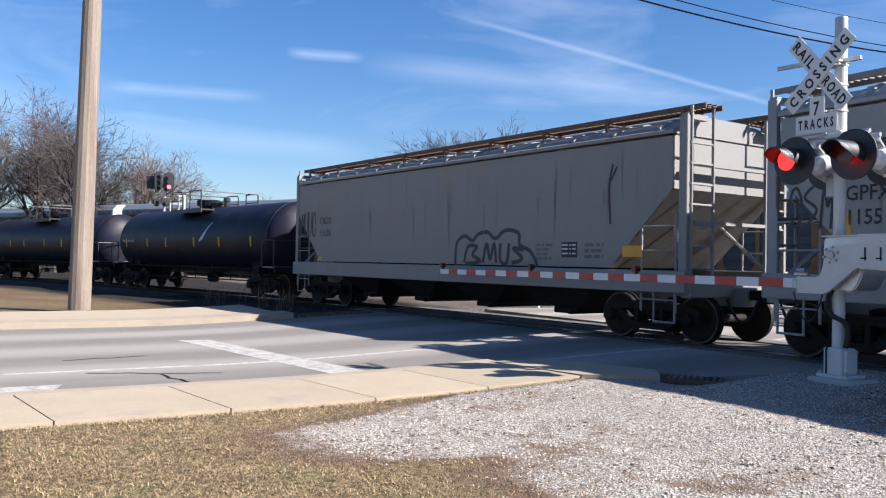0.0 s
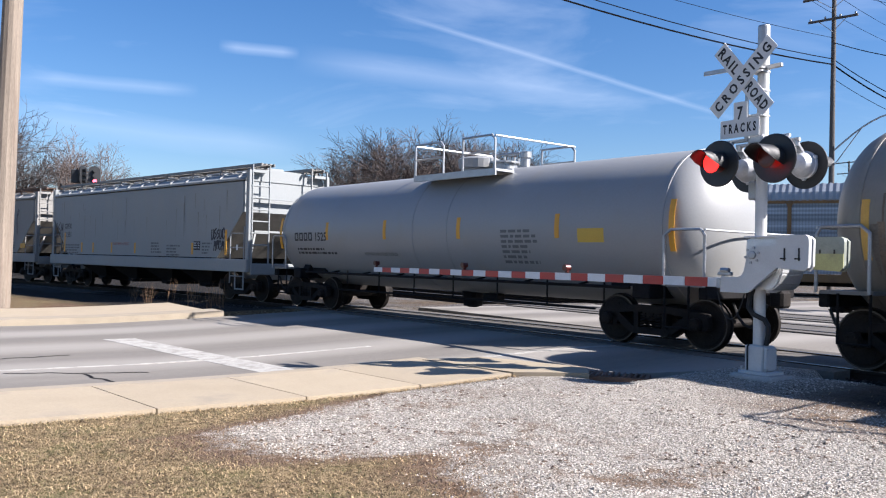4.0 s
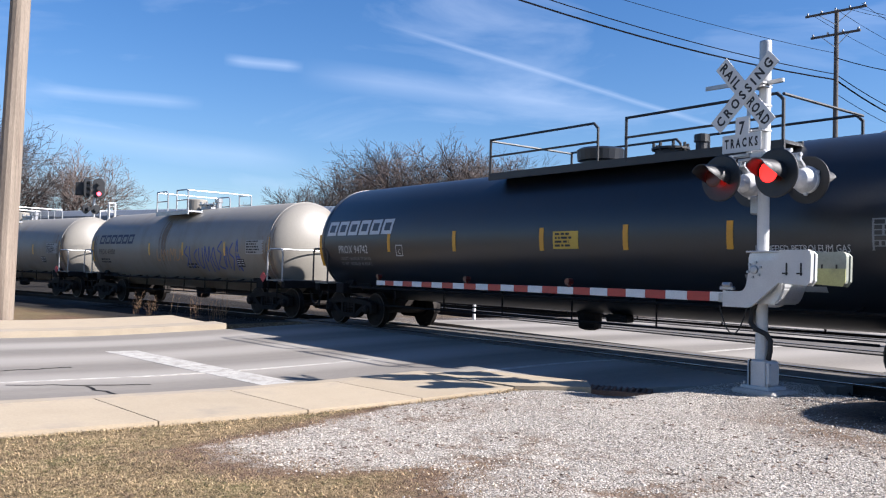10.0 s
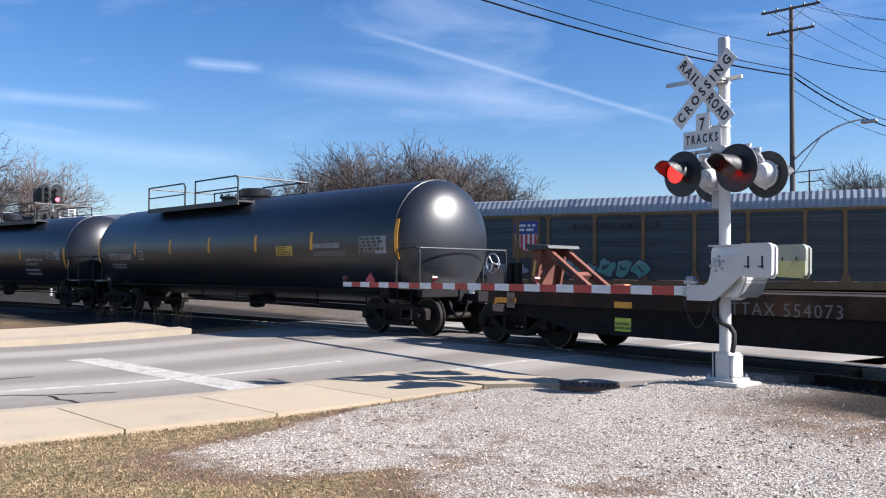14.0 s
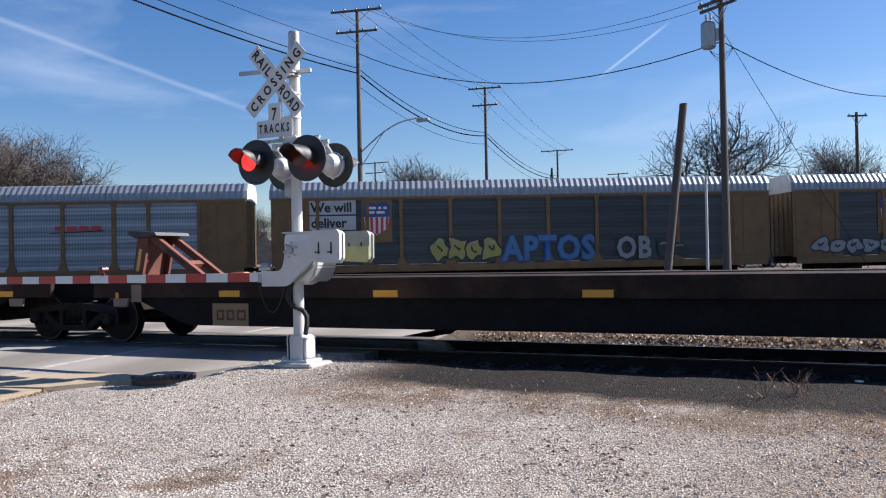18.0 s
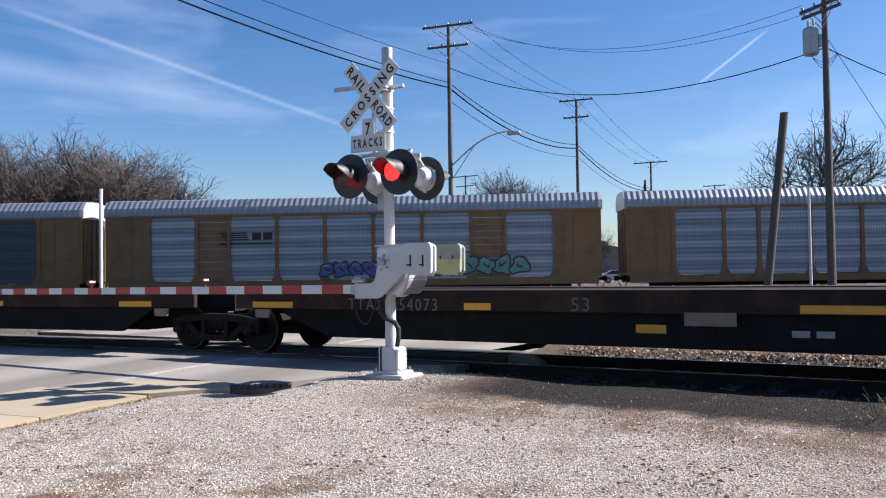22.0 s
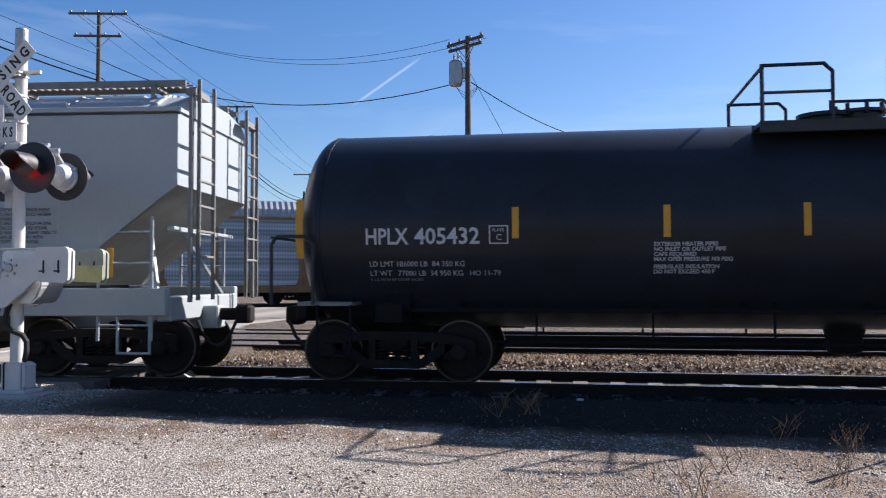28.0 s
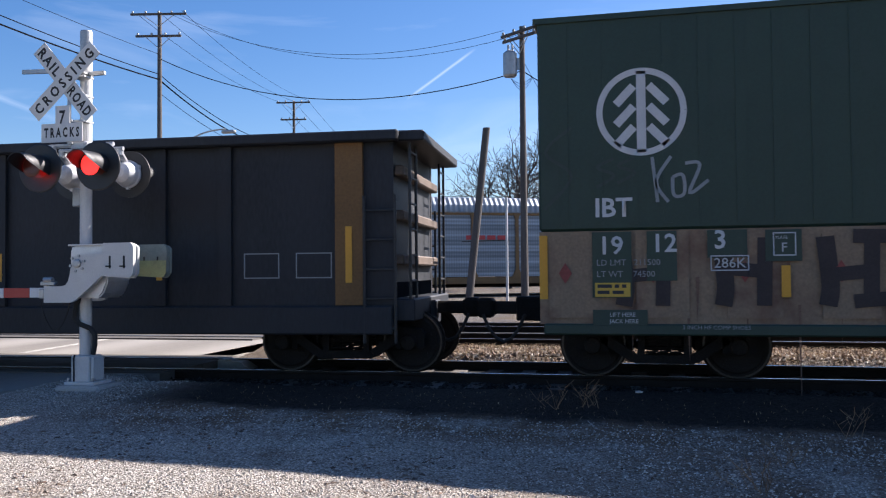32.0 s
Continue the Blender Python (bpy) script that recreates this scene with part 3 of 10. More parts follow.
def scrawl(name, material, parent, x0, x1, z0, z1, surface, n, width, seed, label=""):
    """A sprayed tag: loops and slashes within a rectangle."""
    rnd = random.Random(seed)
    bm = bm_new()
    w = (x1 - x0) / n
    for i in range(n):
        cx = x0 + w * (i + 0.5)
        kind = rnd.randint(0, 3)
        h0, h1 = z0 + rnd.uniform(0, 0.15) * (z1 - z0), z1 - rnd.uniform(0, 0.15) * (z1 - z0)
        if kind == 0:
            pts = [(cx + w * 0.4 * math.cos(a), (h0 + h1) / 2 + (h1 - h0) * 0.5 * math.sin(a)) for a in [0.6 * k + rnd.uniform(-0.1, 0.1) for k in range(11)]]
        elif kind == 1:
            pts = [(cx - w * 0.4, h0), (cx - w * 0.1, h1), (cx + w * 0.1, (h0 + h1) / 2), (cx + w * 0.45, h1), (cx + w * 0.3, h0)]
        elif kind == 2:
            pts = [(cx + w * 0.4, h1), (cx - w * 0.4, h1 * 0.7 + h0 * 0.3), (cx + w * 0.4, h1 * 0.4 + h0 * 0.6), (cx - w * 0.45, h0)]
        else:
            pts = [(cx - w * 0.3, h1), (cx - w * 0.35, h0), (cx + w * 0.2, h0 * 0.8 + h1 * 0.2), (cx + w * 0.4, h1), (cx + w * 0.55, h0)]
        stroke(bm, pts, width, surface)
    return part(name, bm, material, parent, label)


# ---- the lie of the land ----
RAIL_TOP = 0.22
YC, CURVE = 12.05, 0.0067


def land(x, y):
    u = min(max((y - 3) / 7.0, 0), 1)
    return 0.2 * u * u * (3 - 2 * u)


def on_track(s, off=0.0):
    """Place and turn on the near track, s metres to the west of x = 0; off: to the south side."""
    if s <= 0:
        return -s, YC - off, 0.0
    th = CURVE * s
    x, y = -math.sin(th) / CURVE, YC - (1 - math.cos(th)) / CURVE
    return x + off * math.sin(th), y - off * math.cos(th), th


def run(t):
    """How far the near train has come after t seconds."""
    v1, v2 = 7.51, 7.27
    if t <= 14:
        return v1 * t
    if t <= 23:
        return v1 * t + (v2 - v1) / 18 * (t - 14) ** 2
    return v1 * 23 + (v2 - v1) / 18 * 81 + v2 * (t - 23)


FM, FC, FV = 0.556, 53.0, 10.74
FU = 1 / math.hypot(1, FM)
FAR_TURN = math.degrees(math.atan(FM))


def on_far(s):
    return s * FU, FC + s * FU * FM


MOVING = []


# ---- ground ----
def ground_material():
    m = bpy.data.materials.new("ground_gravel_and_grass")
    m.use_nodes = True
    n, l = m.node_tree.nodes, m.node_tree.links
    b = n["Principled BSDF"]
    b.inputs["Roughness"].default_value = 0.95
    b.inputs["Specular IOR Level"].default_value = 0.2
    geo = n.new("ShaderNodeNewGeometry")
    sep = n.new("ShaderNodeSeparateXYZ")
    l.new(geo.outputs["Position"], sep.inputs["Vector"])

    def noise_(scale, detail=6.0, rough=0.6):
        k = n.new("ShaderNodeTexNoise")
        k.inputs["Scale"].default_value = scale
        k.inputs["Detail"].default_value = detail
        k.inputs["Roughness"].default_value = rough
        l.new(geo.outputs["Position"], k.inputs["Vector"])
        return k.outputs["Fac"]

    def math_(op, a, c):
        k = n.new("ShaderNodeMath")
        k.operation = op
        for i, v in enumerate((a, c)):
            if hasattr(v, "links"):
                l.new(v, k.inputs[i])
            else:
                k.inputs[i].default_value = v
        return k.outputs[0]

    def ramp_(fac, stops):
        k = n.new("ShaderNodeValToRGB")
        e = k.color_ramp.elements
        while len(e) < len(stops):
            e.new(0.5)
        for q, (p, c) in zip(e, stops):
            q.position, q.color = p, (*c, 1) if len(c) == 3 else c
        l.new(fac, k.inputs["Fac"])
        return k.outputs["Color"]

    def mix_(fac, a, c):
        k = n.new("ShaderNodeMixRGB")
        l.new(fac, k.inputs["Fac"])
        l.new(a, k.inputs["Color1"])
        l.new(c, k.inputs["Color2"])
        return k.outputs["Color"]

    def edge_(value, low, high):
        k = n.new("ShaderNodeMapRange")
        k.inputs["From Min"].default_value, k.inputs["From Max"].default_value = low, high
        l.new(value, k.inputs["Value"])
        return k.outputs["Result"]

    # limestone chips
    vor = n.new("ShaderNodeTexVoronoi")
    vor.inputs["Scale"].default_value = 50.0
    l.new(geo.outputs["Position"], vor.inputs["Vector"])
    vor_small = n.new("ShaderNodeTexVoronoi")
    vor_small.inputs["Scale"].default_value = 120.0
    l.new(geo.outputs["Position"], vor_small.inputs["Vector"])
    chip = n.new("ShaderNodeSeparateXYZ")
    l.new(vor.outputs["Color"], chip.inputs["Vector"])
    stone = ramp_(chip.outputs["X"], [(0.0, (0.20, 0.175, 0.14)), (0.15, (0.42, 0.385, 0.335)), (0.6, (0.57, 0.53, 0.47)), (1.0, (0.71, 0.67, 0.61))])
    gap = ramp_(vor.outputs["Distance"], [(0.3, (1, 1, 1)), (0.72, (0.36, 0.335, 0.31))])
    k = n.new("ShaderNodeMixRGB")
    k.blend_type = "MULTIPLY"
    k.inputs["Fac"].default_value = 0.8
    l.new(stone, k.inputs["Color1"])
    l.new(gap, k.inputs["Color2"])
    gravel = k.outputs["Color"]
    # soil and dead leaves trodden into the chips
    soil = ramp_(noise_(9.0), [(0.3, (0.085, 0.052, 0.032)), (0.7, (0.23, 0.145, 0.088))])
    patches = edge_(noise_(0.55, 8.0, 0.68), 0.58, 0.70)
    fine_patches = edge_(noise_(2.3, 8.0, 0.7), 0.55, 0.70)
    dirt = math_("MULTIPLY", math_("MAXIMUM", patches, math_("MULTIPLY", fine_patches, 0.5)), 0.68)
    # a browner belt along the foot of the ballast
    belt = math_("MULTIPLY", edge_(sep.outputs["Y"], 6.9, 7.7), edge_(sep.outputs["X"], -6.6, -5.0))
    belt = math_("MULTIPLY", belt, edge_(noise_(1.3, 8.0, 0.7), 0.34, 0.52))
    dirt = math_("MAXIMUM", dirt, math_("MULTIPLY", belt, 0.85))
    east = math_("MULTIPLY", edge_(sep.outputs["X"], -2.8, 1.2), edge_(noise_(1.1, 8.0, 0.7), 0.30, 0.54))
    dirt = math_("MAXIMUM", dirt, math_("MULTIPLY", east, 0.80))
    gravel = mix_(dirt, gravel, soil)
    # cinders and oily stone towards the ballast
    cinder_and_shade = ramp_(chip.outputs["X"], [(0.0, (0.009, 0.008, 0.0075)), (1.0, (0.042, 0.037, 0.033))])
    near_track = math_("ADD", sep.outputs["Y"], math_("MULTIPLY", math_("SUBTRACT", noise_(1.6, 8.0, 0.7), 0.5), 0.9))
    gravel = mix_(math_("MULTIPLY", edge_(near_track, 8.2, 8.55), edge_(sep.outputs["X"], -6.2, -4.9)), gravel, cinder_and_shade)
    # dead winter turf
    turf = ramp_(noise_(14.0, 8.0, 0.7), [(0.34, (0.05, 0.036, 0.02)), (0.5, (0.19, 0.135, 0.07)), (0.66, (0.38, 0.29, 0.165))])
    green = ramp_(noise_(10.0), [(0.35, (0.09, 0.10, 0.03)), (0.7, (0.20, 0.20, 0.08))])
    turf = mix_(math_("MULTIPLY", edge_(noise_(1.7), 0.48, 0.66), 0.45), turf, green)
    # the lot's edge: a tongue of chips between the walk's brown rim and the turf
    u = math_("ADD", sep.outputs["X"], 7.42)
    rim = math_("ADD", math_("MAXIMUM", math_("MULTIPLY", u, 0.37), math_("MULTIPLY", u, -2.4)), 2.28)
    rim = math_("ADD", rim, edge_(sep.outputs["X"], -6.2, -5.8))
    rim = math_("MINIMUM", rim, math_("ADD", math_("MULTIPLY", math_("ADD", sep.outputs["X"], 5.8), -0.45), 3.88))
    ragged = math_("ADD", math_("MULTIPLY", math_("SUBTRACT", noise_(1.6, 6.0, 0.6), 0.5), 0.9), math_("MULTIPLY", math_("SUBTRACT", noise_(7.0, 6.0, 0.7), 0.5), 0.7))
    line = math_("ADD", math_("SUBTRACT", sep.outputs["Y"], rim), ragged)
    verge = math_("MAXIMUM", edge_(line, 0.10, -0.14), math_("MULTIPLY", edge_(line, 1.0, 0.0), edge_(noise_(5.0, 9.0, 0.75), 0.48, 0.62)))
    verge = math_("MULTIPLY", verge, 0.92)
    # brown litter trodden in along the near edge
    litter = math_("MULTIPLY", math_("MULTIPLY", edge_(sep.outputs["Y"], 3.3, 4.2), edge_(sep.outputs["Y"], 5.9, 4.9)), edge_(noise_(1.5, 8.0, 0.7), 0.50, 0.60))
    verge = math_("MAXIMUM", verge, math_("MULTIPLY", litter, 0.8))
    is_turf = math_("MULTIPLY", edge_(line, -0.25, -0.8), edge_(noise_(4.0, 6.0, 0.7), 0.28, 0.42))
    near = mix_(verge, gravel, soil)
    near = mix_(is_turf, near, turf)
    # beyond the track: grey stone and dry weeds
    ballast = ramp_(chip.outputs["X"], [(0.0, (0.06, 0.054, 0.05)), (1.0, (0.22, 0.20, 0.18))])
    dry = ramp_(noise_(6.0, 8.0, 0.7), [(0.3, (0.07, 0.05, 0.035)), (0.7, (0.20, 0.15, 0.10))])
    far = mix_(edge_(noise_(0.5, 8.0, 0.6), 0.42, 0.58), ballast, dry)
    col = mix_(edge_(sep.outputs["Y"], 11.0, 12.5), near, far)
    # west of the road: turf too
    west = edge_(sep.outputs["X"], -20.4, -21.4)
    west = math_("MULTIPLY", west, edge_(sep.outputs["Y"], 9.6, 8.6))
    col = mix_(west, col, mix_(edge_(noise_(0.4), 0.45, 0.6), turf, soil))
    # dark cinders and the train's shade, painted along the curve west of the road
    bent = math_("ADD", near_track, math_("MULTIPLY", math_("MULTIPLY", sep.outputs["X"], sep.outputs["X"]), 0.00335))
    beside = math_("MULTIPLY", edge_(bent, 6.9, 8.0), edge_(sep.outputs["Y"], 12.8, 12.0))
    col = mix_(math_("MULTIPLY", beside, edge_(sep.outputs["X"], -20.9, -21.5)), col, cinder_and_shade)
    l.new(col, b.inputs["Base Color"])
    bp = n.new("ShaderNodeBump")
    bp.inputs["Strength"].default_value = 1.0
    bp.inputs["Distance"].default_value = 0.03
    hgt = math_("ADD", vor.outputs["Distance"], math_("MULTIPLY", vor_small.outputs["Distance"], 0.5))
    l.new(math_("MULTIPLY", hgt, -1.0), bp.inputs["Height"])
    l.new(bp.outputs["Normal"], b.inputs["Normal"])
    return m


M["ground"] = ground_material()


def axis_steps(lo, hi, fine_lo, fine_hi, step):
    out = [fine_lo + step * i for i in range(int((fine_hi - fine_lo) / step) + 1)]
    d, v = step, fine_hi
    while v < hi:
        d *= 1.5
        v += d
        out.append(min(v, hi))
    d, v = step, fine_lo
    while v > lo:
        d *= 1.5
        v -= d
        out.insert(0, max(v, lo))
    return out


def ground_height(x, y):
    z = land(x, y)
    if y < 10.6 and x > -8:
        z += 0.035 * (noise.noise((x * 0.7, y * 0.7, 0)) + 0.5 * noise.noise((x * 2.1, y * 2.1, 3))) * min(max((x + 8.0) / 1.2, 0), 1)
    # the heap of stone round the foot of the signal
    d = math.hypot(x + 6.4, (y - 9.3))
    z += 0.05 * max(0, 1 - d / 1.6) if x > -7.6 else 0
    # the beds of the tracks lie lower than the ground beside them
    if not -22.2 < x < -6.6 or y > 26:
        yc = YC if x >= 0 else YC - (1 - math.cos(math.asin(min(-x * CURVE, 0.99)))) / CURVE
        for c_, w_ in ((yc, 1.55), (17.6, 1.5), (21.4, 1.5)):
            z -= 0.19 * min(max(1 - (abs(y - c_) - w_) / 0.5, 0), 1)
    # sunk below the road and the walk
    if x > -4:
        z -= 0.02 * min(x + 4, 7) * min(max((9.6 - y) / 1.5, 0), 1)
    if -20.85 < x < -8.75 and y < 7.5:
        z -= 0.16
    elif -20.85 < x < min(-7.5, -6.95 - (y - 14) * 0.32) and 7.5 <= y < 26:
        z -= 0.16
    elif -20.85 < x < -10.2 and y >= 26:
        z -= 0.16
    return z


gx = axis_steps(-900, 900, -24, 10, 0.2)
gy = axis_steps(-300, 1500, -1, 24, 0.2)
verts = [(x, y, ground_height(x, y)) for y in gy for x in gx]
nx = len(gx)
faces = [(j * nx + i, j * nx + i + 1, (j + 1) * nx + i + 1, (j + 1) * nx + i) for j in range(len(gy) - 1) for i in range(nx - 1)]
me = bpy.data.meshes.new("ground")
me.from_pydata(verts, [], faces)
me.materials.append(M["ground"])
me.polygons.foreach_set("use_smooth", [True] * len(me.polygons))
ground = tagged(new("ground", me), "white crushed limestone lot with patches of dead turf", "ground", kind="structure")


# ---- road ----
def road_material():
    m = mat("road_asphalt", (0.165, 0.150, 0.130), 0.92, 0.0, 0.14, 1.5, 60, 0.25, dirt=(0.135, 0.124, 0.11), dirt_amount=0.4, dirt_scale=0.35, stretch=(1, 0.12, 1))
    n, l = m.node_tree.nodes, m.node_tree.links
    b = n["Principled BSDF"]
    base = b.inputs["Base Color"].links[0].from_socket
    tc = n.new("ShaderNodeTexCoord")
    wave = n.new("ShaderNodeTexWave")
    wave.bands_direction = "X"
    wave.inputs["Scale"].default_value = 0.115
    wave.inputs["Phase Offset"].default_value = 1.4
    wave.inputs["Distortion"].default_value = 0.8
    wave.inputs["Detail"].default_value = 2.0
    wave.inputs["Detail Scale"].default_value = 0.4
    l.new(tc.outputs["Object"], wave.inputs["Vector"])
    r = n.new("ShaderNodeValToRGB")
    r.color_ramp.elements[0].position, r.color_ramp.elements[0].color = 0.2, (0, 0, 0, 1)
    r.color_ramp.elements[1].position, r.color_ramp.elements[1].color = 0.95, (0.62, 0.62, 0.62, 1)
    l.new(wave.outputs["Fac"], r.inputs["Fac"])
    mx = n.new("ShaderNodeMixRGB")
    mx.inputs["Color2"].default_value = (0.30, 0.28, 0.25, 1)
    l.new(r.outputs["Color"], mx.inputs["Fac"])
    l.new(base, mx.inputs["Color1"])
    l.new(mx.outputs["Color"], b.inputs["Base Color"])
    return m


M["road"] = road_material()


def road_z(y):
    return land(0, y) - 0.04 * (1 - min(max((y - 7.5) / 2.5, 0), 1))


def strip(name, x_left, x_right, ys, zf, material, label, category="", kind="structure", thick=0.14):
    """A slab between two edges that are functions of y."""
    bm = bm_new()
    prev = None
    for y in ys:
        xl, xr, z = x_left(y), x_right(y), zf(y)
        row = [bm.verts.new(p) for p in ((xl, y, z - thick), (xl, y, z), (xr, y, z), (xr, y, z - thick))]
        if prev:
            for i in range(4):
                bm.faces.new((prev[i], prev[(i + 1) % 4], row[(i + 1) % 4], row[i]))
        else:
            bm.faces.new(row)
        prev = row
    bm.faces.new(prev[::-1])
    bmesh.ops.recalc_face_normals(bm, faces=bm.faces)
    ob = part(name, bm, material)
    return tagged(ob, label, category, kind=kind)


def road_right(y):
    if y < 7.6:
        return -10.62
    if y < 10.4:
        u = (y - 7.6) / 2.8
        return -8.3 + 1.3 * u
    if y < 14:
        return -6.75
    if y < 26:
        return -6.75 - (y - 14) * 0.32
    return -10.6


ys_a = [-60, -20, 0, 2, 3] + [3 + 0.25 * i for i in range(1, 19)]
strip("road", lambda y: -20.4, lambda y: -10.62, ys_a, road_z, "road", "worn grey asphalt road with pale wheel tracks", "road")
ys_b = [7.5, 7.7] + [8 + 0.25 * i for i in range(9)] + [10.35, 11.05]
strip("road", lambda y: -20.4, road_right, ys_b, road_z, "road", "worn grey asphalt road running up to the crossing", "road")
ys_c = [13.05, 14, 16.7]
strip("road", lambda y: -21.0, road_right, ys_c, road_z, "road", "pale grey road between the tracks", "road")
ys_d = [18.5, 19, 20.4, 20.5]
strip("road", lambda y: -21.0, road_right, ys_d, road_z, "road", "pale grey road between the tracks", "road")
ys_e = [22.3, 24, 25.9, 40, 41]
strip("road", lambda y: -21.0, road_right, ys_e, road_z, "road", "pale grey road beyond the tracks", "road")


# pavement slabs beside the road
pavement = empty("pavement", "sandy concrete pavement of large slabs", "pavement")
pavement["kind"] = "structure"
slab_ys = [-8.8, -7.15, -5.5, -3.85, -2.2, -0.5, 0.35, 2.0, 3.62, 5.1, 6.5]
for y0, y1 in zip(slab_ys, slab_ys[1:]):
    bm = bm_new()
    g = 0.009
    za, zb = land(0, y0) + 0.05, land(0, y1) + 0.05
    xs0, xs1 = -10.38, -8.62
    top = [(xs0, y0 + g, za), (xs1, y0 + g + 0.28, za), (xs1, y1 - g + 0.28, zb), (xs0, y1 - g, zb)]
    a = [bm.verts.new(p) for p in top]
    c = [bm.verts.new((p[0], p[1], p[2] - 0.15)) for p in top]
    bm.faces.new(a)
    bm.faces.new(c[::-1])
    for i in range(4):
        bm.faces.new((a[(i + 1) % 4], a[i], c[i], c[(i + 1) % 4]))
    bmesh.ops.recalc_face_normals(bm, faces=bm.faces)
    part("slab", bm, "concrete", pavement)
bm = bm_new()
top = [(-10.38, 6.52, land(0, 6.5) + 0.05), (-8.62, 6.80, land(0, 6.8) + 0.055), (-8.0, 7.55, land(0, 7.5) + 0.05), (-8.5, 7.95, land(0, 7.9) + 0.03), (-10.2, 7.45, land(0, 7.4) + 0.03)]
a = [bm.verts.new(p) for p in top]
c = [bm.verts.new((p[0], p[1], p[2] - 0.15)) for p in top]
bm.faces.new(a)
bm.faces.new(c[::-1])
for i in range(5):
    bm.faces.new((a[(i + 1) % 5], a[i], c[i], c[(i + 1) % 5]))
bmesh.ops.recalc_face_normals(bm, faces=bm.faces)
part("slab", bm, "concrete", pavement)
strip("kerb", lambda y: -10.6, lambda y: -10.39, [-9, 0, 2, 3, 4, 5, 6, 6.6], lambda y: land(0, y) + 0.052, "kerb_concrete", "sandy concrete kerb beside the road", "kerb")
# far kerb and verge
strip("kerb", lambda y: -21.3, lambda y: -20.42, [-30, 0, 3, 4, 5, 6, 7.0], lambda y: land(0, y) + 0.10, "kerb_concrete", "sandy concrete kerb on the far side", "kerb", thick=0.25)
strip("pavement", lambda y: -24.6, lambda y: -21.32, [-30, 0, 3, 4, 5, 6, 6.8], lambda y: land(0, y) + 0.085, "concrete", "sandy concrete pavement across the road", "pavement", thick=0.2)


def flat_mark(name, corners, label, material="road_paint"):
    bm = bm_new()
    n = 12
    (a, b, c, d) = [Vector((*p, 0)) for p in corners]
    prev = None
    for i in range(n + 1):
        t = i / n
        p, q = a.lerp(b, t), d.lerp(c, t)
        row = []
        for v in (p, q):
            z = road_z(v.y)
            row += [bm.verts.new((v.x, v.y, z + 0.004)), bm.verts.new((v.x, v.y, z - 0.02))]
        if prev:
            bm.faces.new((prev[0], row[0], row[2], prev[2]))
            bm.faces.new((prev[0], prev[1], row[1], row[0]))
            bm.faces.new((prev[2], row[2], row[3], prev[3]))
        prev = row
    bmesh.ops.recalc_face_normals(bm, faces=bm.faces)
    return tagged(part(name, bm, material), label, "road marking", kind="structure")


flat_mark("stop_line", [(-16.75, 3.42), (-10.8, 4.42), (-10.72, 4.95), (-16.7, 3.98)], "worn white stop line across the lane")
flat_mark("lane_line", [(-12.98, -9), (-12.9, 7.0), (-12.8, 7.0), (-12.88, -9)], "thin worn white lane line")
flat_mark("edge_line", [(-10.6, 7.1), (-10.45, 11.0), (-10.33, 11.0), (-10.47, 7.1)], "white edge line running to the rails")
flat_mark("edge_line", [(-11.0, 13.2), (-12.0, 20.4), (-11.85, 20.4), (-10.85, 13.2)], "white edge line beyond the rails")
flat_mark("lane_line", [(-10.9, 0.0), (-10.9, 0.75), (-11.6, 0.95), (-11.6, 0.2)], "worn white mark on the road")
# tar-filled cracks
bm = bm_new()
rnd = random.Random(5)
for x0, y0, x1, y1 in ((-12.6, 1.3, -11.9, 3.0), (-14.2, 1.2, -14.4, 2.4), (-10.95, 5.2, -10.9, 6.5), (-12.1, 2.2, -10.7, 2.5)):
    k = 9
    pts = [(x0 + (x1 - x0) * i / k + rnd.uniform(-0.05, 0.05), y0 + (y1 - y0) * i / k + rnd.uniform(-0.05, 0.05)) for i in range(k + 1)]
    for p, q in zip(pts, pts[1:]):
        d = Vector((q[0] - p[0], q[1] - p[1])).normalized() * 0.022
        vs = [bm.verts.new((u[0] + s * d.y, u[1] - s * d.x, road_z(u[1]) + 0.005)) for u, s in ((p, 1), (q, 1), (q, -1), (p, -1))]
        bm.faces.new(vs)
tagged(part("tar_seam", bm, "dark_under"), "dark tar-filled cracks in the asphalt", "road crack", kind="structure")


# storm drain in the corner of the pavement
drain = empty("storm_drain", "rusty cast-iron storm drain grate in the pavement corner", "drain", at=pose(-8.05, 8.0, land(0, 8.0) - 0.052, 0, 0, 38))
bm = bm_new()
for s in (-1, 1):
    box(bm, (0, s * 0.22, 0), (0.92, 0.05, 0.06))
    box(bm, (s * 0.46, 0, 0), (0.05, 0.48, 0.06))
part("frame", bm, "grate_rust", drain)
for i in range(11):
    bm = bm_new()
    box(bm, (-0.39 + i * 0.078, 0, 0.012), (0.035, 0.42, 0.07), 0.01)
    part("bar", bm, "grate_rust", drain)


# ---- tracks ----
def rail_profile():
    return [(-0.07, -0.17), (0.07, -0.17), (0.07, -0.155), (0.01, -0.14), (0.01, -0.045), (0.036, -0.035), (0.036, -0.004), (0.028, 0.0), (-0.028, 0.0), (-0.036, -0.004), (-0.036, -0.035), (-0.01, -0.045), (-0.01, -0.14), (-0.07, -0.155)]


